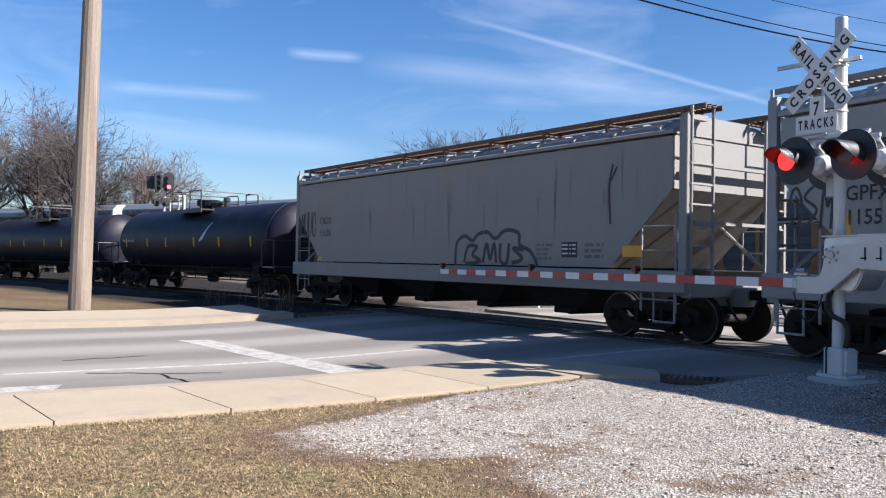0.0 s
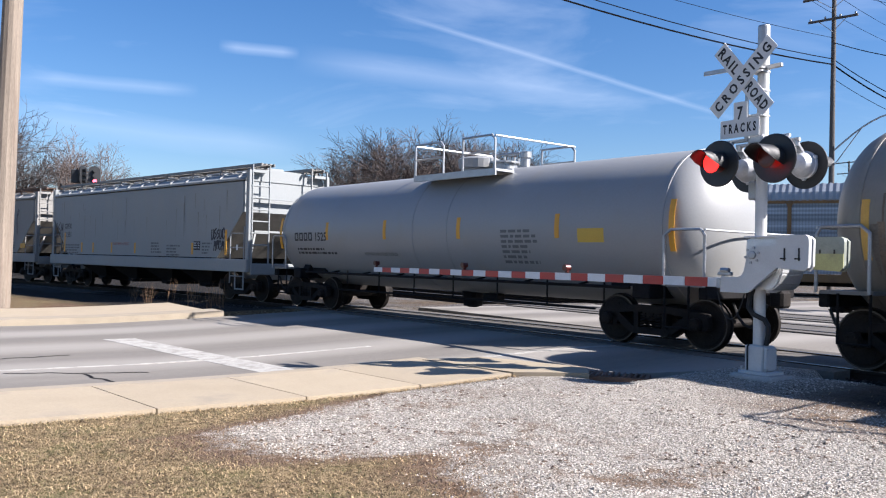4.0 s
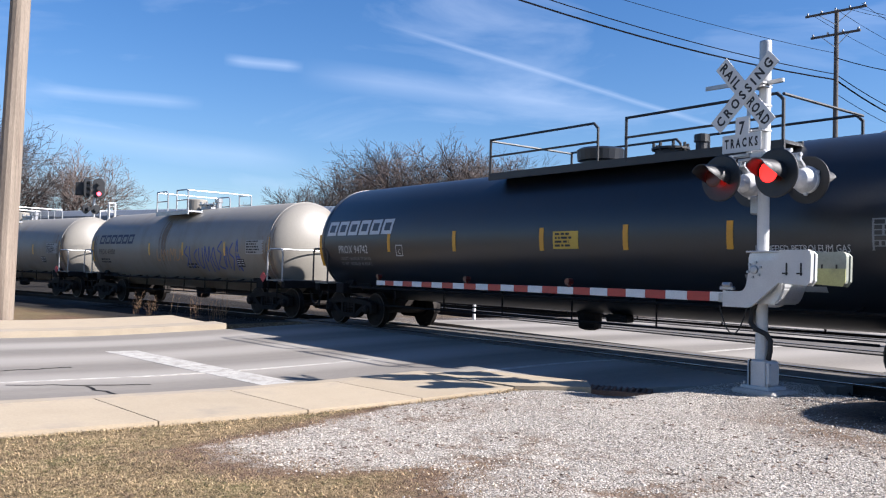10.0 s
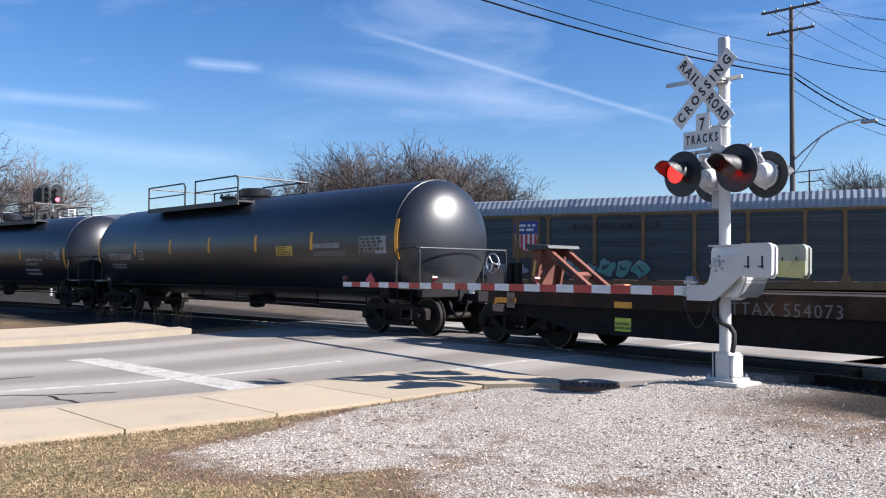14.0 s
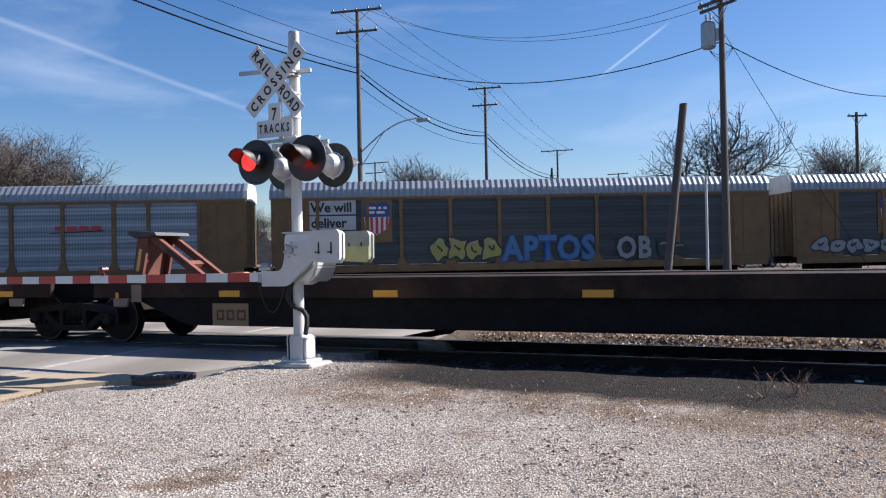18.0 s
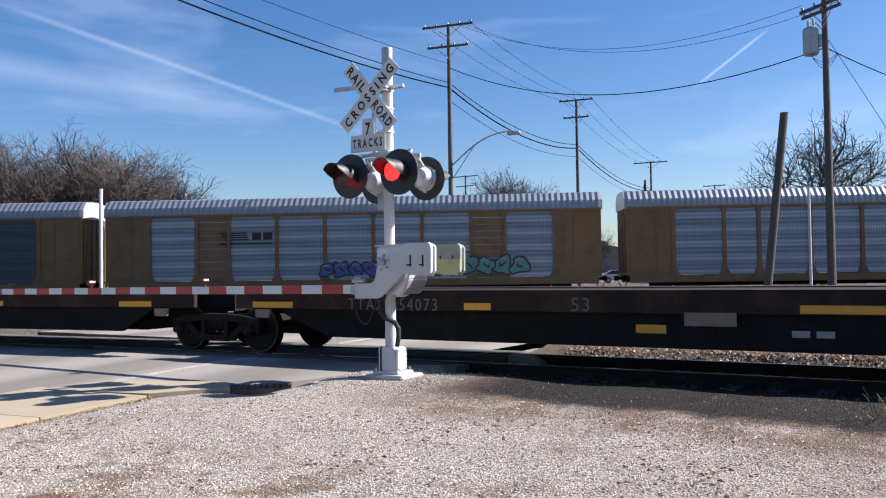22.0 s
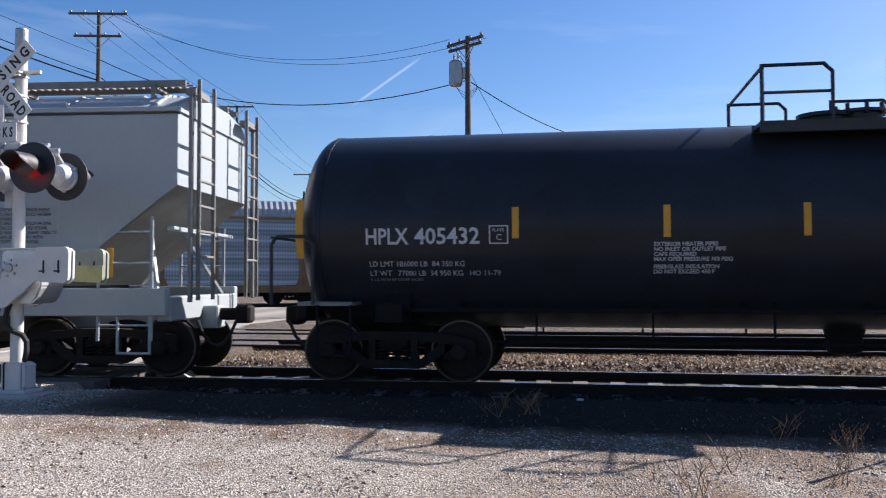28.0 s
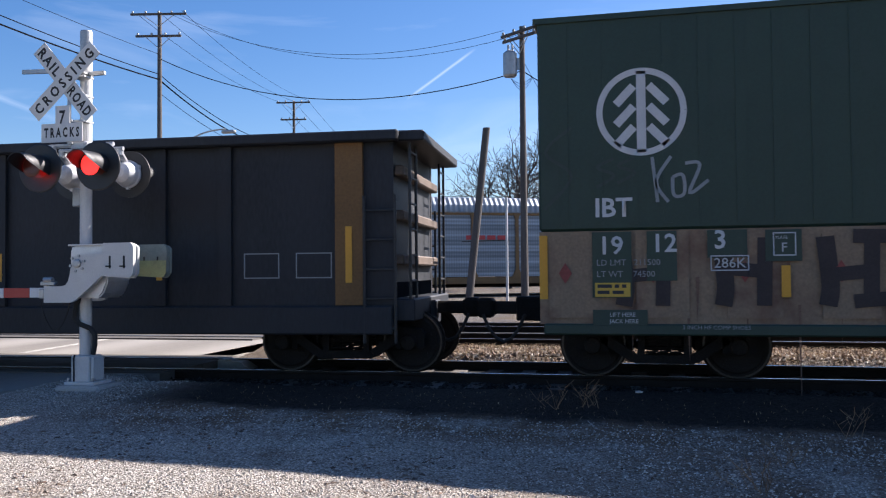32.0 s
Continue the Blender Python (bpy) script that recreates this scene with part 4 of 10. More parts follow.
def lay_rail(name, place, s_list, off, material="steel_rail", zt=RAIL_TOP, label="rusty steel rail with a polished top"):
    rings, tops = [], []
    for s in s_list:
        x, y, th = place(s, off)
        rings.append([(x - u * math.sin(th), y + u * math.cos(th), zt + w) for u, w in rail_profile()])
        tops.append([(x - u * math.sin(th), y + u * math.cos(th), zt + w) for u, w in ((-0.026, 0.001), (0.026, 0.001), (0.026, 0.003), (-0.026, 0.003))])
    bm = bm_new()
    loft(bm, rings)
    ob = tagged(part(name, bm, material), label, "rail", kind="structure")
    bm = bm_new()
    loft(bm, tops)
    part("running_surface", bm, "rail_top", ob)
    return ob


S_NEAR = [-160, -60] + [-40 + 4 * i for i in range(10)] + [1.5 * i for i in range(90)]
for off in (-0.7535, 0.7535):
    lay_rail("rail", on_track, S_NEAR, off)


def straight(y0):
    return lambda s, off=0.0: (-s, y0 - off, 0.0)


TRACK_2, TRACK_3 = 17.6, 21.4
for y0 in (TRACK_2, TRACK_3):
    for off in (-0.7535, 0.7535):
        lay_rail("rail", straight(y0), [-160, 140], off, zt=0.24)


def far_place(s, off=0.0):
    x, y = on_far(-s)
    th = math.atan(FM)
    return x + off * math.sin(th), y - off * math.cos(th), th


for off in (-0.7535, 0.7535):
    lay_rail("rail", far_place, [-160, 150], off, zt=0.30)

# ballast shoulders under each track
def ballast_bed(name, place, s_list, zt, label, w=1.75):
    rings = []
    for s in s_list:
        r = []
        for u, z in ((-w - 0.55, -0.30), (-w, zt - 0.14), (w, zt - 0.14), (w + 0.55, -0.30)):
            x, y, th = place(s, u)
            r.append((x, y, z))
        rings.append(r)
    bm = bm_new()
    loft(bm, rings)
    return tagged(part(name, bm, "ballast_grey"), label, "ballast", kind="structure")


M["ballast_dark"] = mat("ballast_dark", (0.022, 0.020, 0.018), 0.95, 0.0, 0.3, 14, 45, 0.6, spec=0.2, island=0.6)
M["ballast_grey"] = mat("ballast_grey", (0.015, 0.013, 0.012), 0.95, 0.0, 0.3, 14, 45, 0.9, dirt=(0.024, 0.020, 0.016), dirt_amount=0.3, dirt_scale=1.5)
ballast_bed("ballast", on_track, [-160, -40] + [-36 + 4 * i for i in range(10)] + [3.0 * i for i in range(45)], RAIL_TOP, "dark oily ballast under the near track")
ballast_bed("ballast", straight(TRACK_2), [-160, 140], 0.24, "grey stone ballast")
ballast_bed("ballast", straight(TRACK_3), [-160, 140], 0.24, "grey stone ballast")
ballast_bed("ballast", far_place, [-160, 150], 0.30, "grey stone ballast of the far track")

# crossing deck between and beside the rails
crossing = empty("crossing_deck", "weathered grey planks of the level crossing", "crossing")
crossing["kind"] = "structure"
for row, (a, b) in enumerate(((0.86, 1.28), (0.87 - 0.86, 0.60), (-0.60, -0.01), (-1.28, -0.86))):
    for k in range(9):
        x0, x1 = -6.6 - k * 1.72, -6.6 - (k + 1) * 1.72 + 0.02
        bm = bm_new()
        ring = []
        for x in (x0, x1):
            s = math.asin(min(max(-x * CURVE, -1), 1)) / CURVE if x < 0 else -x
            for o in (a, b):
                px, py, th = on_track(s, o)
                ring.append((px, py))
        q = [ring[0], ring[1], ring[3], ring[2]]
        top = [bm.verts.new((x, y, RAIL_TOP - 0.008)) for x, y in q]
        bot = [bm.verts.new((x, y, RAIL_TOP - 0.2)) for x, y in q]
        bm.faces.new(top)
        bm.faces.new(bot[::-1])
        for i in range(4):
            bm.faces.new((top[(i + 1) % 4], top[i], bot[i], bot[(i + 1) % 4]))
        bmesh.ops.recalc_face_normals(bm, faces=bm.faces)
        part("plank", bm, "crossing_panel", crossing)
# pale concrete ramp block at the deck's end
bm = bm_new()
prism(bm, [(-6.58, 0.03), (-5.95, 0.03), (-6.2, 0.2), (-6.58, 0.225)], 12.35, 12.75)
tagged(part("deck_end_ramp", bm, "grey_concrete"), "pale chipped concrete ramp at the deck end", "ramp", kind="structure")
for y0 in (TRACK_2, TRACK_3):
    bm = bm_new()
    for o0, o1 in ((-1.3, -0.86), (-0.62, 0.62), (0.86, 1.3)):
        x0, x1 = road_right(y0), -21.0
        box(bm, ((x0 + x1) / 2, y0 + (o0 + o1) / 2, 0.13), (x0 - x1, o1 - o0, 0.2))
    tagged(part("crossing_deck", bm, "crossing_panel"), "grey crossing deck of the second and third track", "crossing", kind="structure")


# ---- railway cars ----
def build_truck_meshes():
    """The side frame, bolster and wheelset that all the freight cars share."""
    out = {}
    # cast side frame: bowed top chord, tension chord, columns and pedestal jaws, with open windows between
    bm = bm_new()
    prism(bm, [(-1.10, 0.50), (-1.06, 0.60), (-0.75, 0.655), (-0.30, 0.69), (0.30, 0.69), (0.75, 0.655), (1.06, 0.60), (1.10, 0.50), (0.72, 0.53), (0.30, 0.575), (-0.30, 0.575), (-0.72, 0.53)], -0.08, 0.08)
    prism(bm, [(-0.36, 0.20), (0.36, 0.20), (0.40, 0.26), (0.34, 0.31), (-0.34, 0.31), (-0.40, 0.26)], -0.09, 0.09)
    for q in (-1, 1):
        prism(bm, [(q * 0.34, 0.21), (q * 0.42, 0.22), (q * 0.80, 0.47), (q * 0.76, 0.57), (q * 0.68, 0.55), (q * 0.34, 0.31)], -0.075, 0.075)
        prism(bm, [(q * 0.24, 0.28), (q * 0.33, 0.28), (q * 0.33, 0.60), (q * 0.24, 0.60)], -0.085, 0.085)
        prism(bm, [(q * 0.70, 0.34), (q * 0.76, 0.32), (q * 0.80, 0.36), (q * 0.80, 0.56), (q * 0.70, 0.56)], -0.075, 0.075)
        prism(bm, [(q * 0.98, 0.36), (q * 1.04, 0.32), (q * 1.10, 0.36), (q * 1.10, 0.56), (q * 0.98, 0.56)], -0.075, 0.075)
    out["side_frame"] = part("side_frame", bm, "truck_iron")
    bm = bm_new()
    turns = [(0.075 * math.cos(k * 1.05), 0.075 * math.sin(k * 1.05), 0.31 + 0.24 * k / 30) for k in range(31)]
    pipe(bm, turns, 0.016, 4)
    out["spring"] = part("spring", bm, "truck_iron")
    bm = bm_new()
    loft(bm, [[(r * math.cos(2 * math.pi * i / 14), y, r * math.sin(2 * math.pi * i / 14)) for i in range(14)] for y, r in ((0.10, 0.115), (-0.12, 0.115), (-0.135, 0.10), (-0.16, 0.095), (-0.17, 0.05))])
    for i in range(3):
        an = 2 * math.pi * i / 3 + 0.5
        rod(bm, (0.06 * math.cos(an), -0.155, 0.06 * math.sin(an)), (0.06 * math.cos(an), -0.185, 0.06 * math.sin(an)), 0.018, 6)
    out["bearing_cap"] = part("bearing_cap", bm, "wheel_iron")
    bm = bm_new()
    box(bm, (0, 0, 0.55), (0.40, 2.1, 0.22), 0.03)
    lathe_z(bm, [(0.62, 0.35), (0.74, 0.35), (0.78, 0.2)], 16)
    for s in (-1, 1):
        box(bm, (s * 0.42, 0, 0.42), (0.10, 1.7, 0.16), 0.02)
        box(bm, (s * 0.46, -0.72, 0.42), (0.07, 0.10, 0.32), 0.01)
        box(bm, (s * 0.46, 0.72, 0.42), (0.07, 0.10, 0.32), 0.01)
    out["bolster"] = part("bolster", bm, "truck_iron")
    bm = bm_new()
    rod(bm, (0, -0.98, 0), (0, 0.98, 0), 0.075, 12)
    for s in (-1, 1):
        prof = [(-0.09, 0.14), (-0.085, 0.34), (-0.07, 0.365), (-0.07, 0.418), (0.03, 0.414), (0.033, 0.445), (0.062, 0.445), (0.064, 0.37), (0.02, 0.345), (0.03, 0.15), (0.075, 0.13)]
        rings = []
        for u, r in prof:
            rings.append([(r * math.cos(2 * math.pi * i / 28), s * (0.755 - u), r * math.sin(2 * math.pi * i / 28)) for i in range(28)])
        loft(bm, rings)
        for q in range(5):
            a = 2 * math.pi * q / 5
            box(bm, (0.24 * math.cos(a), s * 0.843, 0.24 * math.sin(a)), (0.06, 0.012, 0.10))
    out["wheelset"] = part("wheelset", bm, "wheel_iron", smooth=False)
    bm = bm_new()
    loft(bm, [[(r * math.cos(2 * math.pi * i / 36), y, r * math.sin(2 * math.pi * i / 36)) for i in range(36)] for y, r in ((-0.8265, 0.392), (-0.829, 0.394), (-0.829, 0.414), (-0.8265, 0.416))], caps=False)
    out["rim"] = part("rim", bm, "wheel_rim", smooth=False)
    return out


SPARE = build_truck_meshes()
WHEELSETS = []


def add_truck(car, x, label="black cast-iron bogie with two axles"):
    tr = reuse("truck", SPARE["bolster"], car, pose(x, 0, 0), label)
    for s in (-1, 1):
        reuse("side_frame", SPARE["side_frame"], tr, pose(0, s * 1.0, 0))
        for dx in (-0.155, 0.0, 0.155):
            reuse("spring", SPARE["spring"], tr, pose(dx, s * 1.0, 0))
        for dx in (-0.89, 0.89):
            reuse("bearing_cap", SPARE["bearing_cap"], tr, pose(dx, s * 1.0, 0.425, 0, 0, 0 if s < 0 else 180))
    for s in (-1, 1):
        w = reuse("wheelset", SPARE["wheelset"], tr, pose(s * 0.89, 0, 0.418), "dark steel wheels on an axle")
        WHEELSETS.append((w, s * 0.89))
        reuse("rim", SPARE["rim"], tr, pose(s * 0.89, 0, 0.418), "worn bright wheel rim")
    return tr


def coupler(car, x, sgn):
    bm = bm_new()
    box(bm, (x + sgn * 0.35, 0, 0.86), (0.75, 0.16, 0.18), 0.03)
    box(bm, (x + sgn * 0.70, 0.05 * sgn, 0.86), (0.24, 0.30, 0.28), 0.04)
    part("coupler", bm, "truck_iron", car)
    bm = bm_new()
    pts = [(x + sgn * (0.1 + 0.6 * i / 6), -0.35, 0.78 - 0.38 * math.sin(math.pi * i / 6) ** 0.8) for i in range(7)]
    pipe(bm, pts, 0.025, 6)
    part("air_hose", bm, "rubber", car)


def ladder(car, name, x, y, z0, z1, w, material, axis="x", rungs=None):
    bm = bm_new()
    d = Vector((1, 0, 0)) if axis == "x" else Vector((0, 1, 0))
    a, b = Vector((x, y, 0)) - d * w / 2, Vector((x, y, 0)) + d * w / 2
    for p in (a, b):
        rod(bm, (p.x, p.y, z0), (p.x, p.y, z1), 0.022, 6)
    n = rungs or max(2, int((z1 - z0) / 0.38))
    for i in range(n):
        z = z0 + (z1 - z0) * (i + 0.5) / n
        rod(bm, (a.x, a.y, z), (b.x, b.y, z), 0.016, 6)
    return part(name, bm, material, car)


def graph_plate(car, x, z, surface, w=0.42, h=0.36):
    plate("stencil_plate", "text_black", car, x, x + w, z, z + h, surface, "black stencil plate with white rules")
    bm = bm_new()
    s2 = lambda q: surface(q) - 0.006
    for i, (a, b) in enumerate(((0.05, 0.42), (0.52, 0.62), (0.70, 0.93))):
        stroke(bm, [(x + w * a, z + h * 0.25), (x + w * b, z + h * 0.25)], h * 0.10, s2)
        stroke(bm, [(x + w * a, z + h * 0.55), (x + w * b, z + h * 0.55)], h * 0.10, s2)
        stroke(bm, [(x + w * a, z + h * 0.80), (x + w * b, z + h * 0.80)], h * 0.10, s2)
    part("rules", bm, "text_white", car)


def covered_hopper(name, label, length, body_mat, sill_mat, grate_mat, top=3.68, bays=4, width=3.05, slope_mat="slope_grey_shaded", end_in=0.55, post_in=0.36, inset=1.75, post_w=0.17, ladder_mat=None):
    """Covered hopper car; x along the track, z from the rail top. top: the height of the eaves."""
    car = empty(name, label, "hopper car", "cars of the near train")
    h = length / 2
    hw = width / 2
    ladder_mat = ladder_mat or sill_mat
    z_s, z_k = 1.30, 2.68
    bm = bm_new()
    e = h - end_in
    outline = [(-e, top), (e, top), (e, z_k), (e - (inset - 0.35), z_s), (-e + (inset - 0.35), z_s), (-e, z_k)]
    prism(bm, outline, -hw + 0.02, hw - 0.02)
    bmesh.ops.bevel(bm, geom=[ed for ed in bm.edges if abs(ed.verts[0].co.z - top) < 1e-4 and abs(ed.verts[1].co.z - top) < 1e-4 and abs(ed.verts[0].co.y - ed.verts[1].co.y) < 1e-4], offset=0.10, segments=3, affect="EDGES")
    part("body", bm, body_mat, car)
    # sheets laid over the end slopes, darkened to paint in the overhang's shade
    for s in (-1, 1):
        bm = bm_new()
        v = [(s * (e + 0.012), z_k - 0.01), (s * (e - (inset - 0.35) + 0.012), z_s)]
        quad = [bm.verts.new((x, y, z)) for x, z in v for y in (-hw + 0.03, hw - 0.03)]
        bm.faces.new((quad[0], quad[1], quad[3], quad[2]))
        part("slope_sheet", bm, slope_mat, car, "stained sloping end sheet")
    # roof, arched
    bm = bm_new()
    roof = [(-hw - 0.02, top - 0.06), (-hw - 0.02, top + 0.0), (-hw + 0.35, top + 0.20), (-0.55, top + 0.30), (0.55, top + 0.30), (hw - 0.35, top + 0.20), (hw + 0.02, top), (hw + 0.02, top - 0.06)]
    loft(bm, [[(x, y, z) for y, z in roof] for x in (-e - 0.03, e + 0.03)])
    part("roof", bm, body_mat, car)
    nrib = 14
    bm = bm_new()
    pipe(bm, [(0, -(hw - 0.02), top + 0.04), (0, -(hw - 0.36), top + 0.225), (0, -0.56, top + 0.325), (0, 0.56, top + 0.325), (0, hw - 0.36, top + 0.225), (0, hw - 0.02, top + 0.04)], 0.03, 4)
    rib = part("roof_rib", bm, body_mat, car, at=pose(-e + 0.3, 0, 0))
    for i in range(1, nrib):
        reuse("roof_rib", rib, car, pose(-e + 0.3 + (2 * e - 0.6) * i / (nrib - 1), 0, 0))
    # running board of grating, its brackets and the hatch trough
    for s in (-1, 1):
        bm = bm_new()
        y0 = s * 0.92
        n_slat = int((2 * h - 0.3) / 0.11)
        for k in range(n_slat):
            x0 = -h + 0.15 + 0.11 * k
            grid = [[bm.verts.new((x0 + a, y0 + b, top + z)) for a, b in ((0, -0.215), (0.05, -0.215), (0.05, 0.215), (0, 0.215))] for z in (0.425, 0.455)]
            bm.faces.new(grid[0][::-1])
            bm.faces.new(grid[1])
            for q in range(4):
                bm.faces.new((grid[0][q], grid[0][(q + 1) % 4], grid[1][(q + 1) % 4], grid[1][q]))
        for d in (-0.07, 0.07):
            box(bm, (0, y0 + d, top + 0.44), (2 * h - 0.3, 0.03, 0.02))
        part("running_board", bm, grate_mat, car, "grated steel running board")
        for d in (-0.225, 0.225):
            bm = bm_new()
            box(bm, (0, y0 + d, top + 0.41), (2 * h - 0.3, 0.03, 0.09))
            part("board_edge", bm, grate_mat, car)
        nb = 9
        for i in range(nb):
            x = -h + 0.6 + (2 * h - 1.2) * i / (nb - 1)
            bm = bm_new()
            box(bm, (x, y0 - s * 0.0, top + 0.34), (0.07, 0.50, 0.06))
            box(bm, (x, y0 + s * 0.26, top + 0.25), (0.07, 0.05, 0.28))
            box(bm, (x, y0 - s * 0.2, top + 0.29), (0.06, 0.05, 0.22))
            part("bracket", bm, grate_mat, car)
    bm = bm_new()
    box(bm, (0, 0, top + 0.38), (2 * h - 2.2, 0.62, 0.12), 0.03)
    part("hatch", bm, body_mat, car)
    # side sill, end sills, corner posts, ladders
    for s in (-1, 1):
        bm = bm_new()
        box(bm, (0, s * (hw - 0.06), 1.08), (2 * h - 0.5, 0.16, 0.38), 0.015)
        part("side_sill", bm, sill_mat, car)
    for s in (-1, 1):
        bm = bm_new()
        box(bm, (s * (h - 0.34), 0, 0.98), (0.22, width - 0.25, 0.34), 0.02)
        box(bm, (s * (h - 1.3), 0, 0.82), (2.6, 0.36, 0.34), 0.02)
        part("end_sill", bm, sill_mat, car)
        for q in (-1, 1):
            bm = bm_new()
            box(bm, (s * (h - post_in), q * (hw - 0.10), (top + 1.0) / 2 + 0.15), (post_w, min(post_w, 0.10), top - 0.85), 0.01)
            box(bm, (s * (h - post_in), q * (hw - 0.35), top + 0.22), (0.14, 0.55, 0.09))
            part("corner_post", bm, ladder_mat, car)
            ladder(car, "ladder", s * (h - 0.85), q * (hw - 0.04), 0.55, 2.25, 0.75, sill_mat, "x", 4)
            bm = bm_new()
            for z in (1.7, 2.05, 2.4, 2.75, 3.1, 3.45):
                rod(bm, (s * (h - post_in + 0.09), q * (hw - 0.12), z), (s * (h - post_in + 0.09), q * (hw - 0.75), z), 0.022, 6)
            rod(bm, (s * (h - post_in + 0.09), q * (hw - 0.75), 1.1), (s * (h - post_in + 0.09), q * (hw - 0.75), top + 0.4), 0.03, 6)
            rod(bm, (s * (h - post_in + 0.09), q * (hw - 0.16), 1.1), (s * (h - post_in + 0.09), q * (hw - 0.16), top + 0.4), 0.03, 6)
            part("end_ladder", bm, ladder_mat, car)
            bm = bm_new()
            pipe(bm, [(s * (h - 0.5), q * (hw - 0.05), 0.9), (s * (h - 0.5), q * (hw - 0.05), 0.38), (s * (h - 0.95), q * (hw - 0.05), 0.38), (s * (h - 0.95), q * (hw - 0.05), 0.9)], 0.02, 6)
            part("stirrup", bm, sill_mat, car)
        # brake step and bracing seen through the open corner
        bm = bm_new()
        for q in (-1, 1):
            rod(bm, (s * (h - 0.45), q * (hw - 0.2), 1.15), (s * (e - 0.9), q * 0.4, z_k - 0.2), 0.04, 6)
        box(bm, (s * (h - 0.3), 0, 2.1), (0.10, width - 0.5, 0.06))
        box(bm, (s * (h - 0.32), 0, 3.1), (0.10, width - 0.5, 0.06))
        part("end_brace", bm, sill_mat, car)
        coupler(car, s * (h - 0.35), s)
    # discharge bays, their paint darkened for the shade under the car
    span = 2 * (e - 1.9)
    for i in range(bays):
        x = -span / 2 + span * (i + 0.5) / bays
        w2 = span / bays / 2 * 0.96
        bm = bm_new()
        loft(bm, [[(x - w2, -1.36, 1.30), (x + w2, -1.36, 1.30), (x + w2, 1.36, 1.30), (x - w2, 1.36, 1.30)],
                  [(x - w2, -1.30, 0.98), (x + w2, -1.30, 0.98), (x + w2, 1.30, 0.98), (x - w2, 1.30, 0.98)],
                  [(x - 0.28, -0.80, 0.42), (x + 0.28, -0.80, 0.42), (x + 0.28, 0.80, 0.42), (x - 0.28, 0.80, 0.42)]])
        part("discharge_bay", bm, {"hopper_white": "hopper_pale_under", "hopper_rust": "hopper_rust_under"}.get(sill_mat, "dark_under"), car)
        bm = bm_new()
        box(bm, (x, 0, 0.40), (0.68, 1.75, 0.12), 0.02)
        rod(bm, (x + 0.2, -0.95, 0.38), (x + 0.2, 0.95, 0.38), 0.05, 8)
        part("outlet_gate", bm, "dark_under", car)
    for s in (-1, 1):
        add_truck(car, s * (h - 1.40))
    car["half"] = h
    return car


# body paints for the bays: dirtied, and darker to hold the underside shade
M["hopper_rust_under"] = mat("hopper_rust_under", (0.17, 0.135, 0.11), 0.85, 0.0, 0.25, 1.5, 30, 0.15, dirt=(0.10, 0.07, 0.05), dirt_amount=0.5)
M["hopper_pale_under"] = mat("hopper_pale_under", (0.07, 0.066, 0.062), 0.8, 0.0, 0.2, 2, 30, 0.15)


def side_streaks(car, n, seed, material, x0, x1, z_top, surface):
    rr = random.Random(seed)
    for _ in range(n):
        bm = bm_new()
        x, zt, w, fall = rr.uniform(x0, x1), z_top - rr.uniform(0.0, 0.9), rr.uniform(0.008, 0.03), rr.uniform(0.3, 1.3)
        vs = [bm.verts.new((x + a, surface(zt), zt - b)) for a, b in ((-w, 0), (-w * 0.7, fall * 0.4), (rr.uniform(-0.02, 0.02), fall), (w * 0.6, fall * 0.45), (w, 0))]
        bm.faces.new(vs)
        part("dirt_streak", bm, material, car)


def side_y(width):
    return lambda z: -width / 2 - 0.007


def tank_side(r, zc):
    return lambda z: -math.sqrt(max(r * r - (z - zc) ** 2, 1e-4)) - 0.005


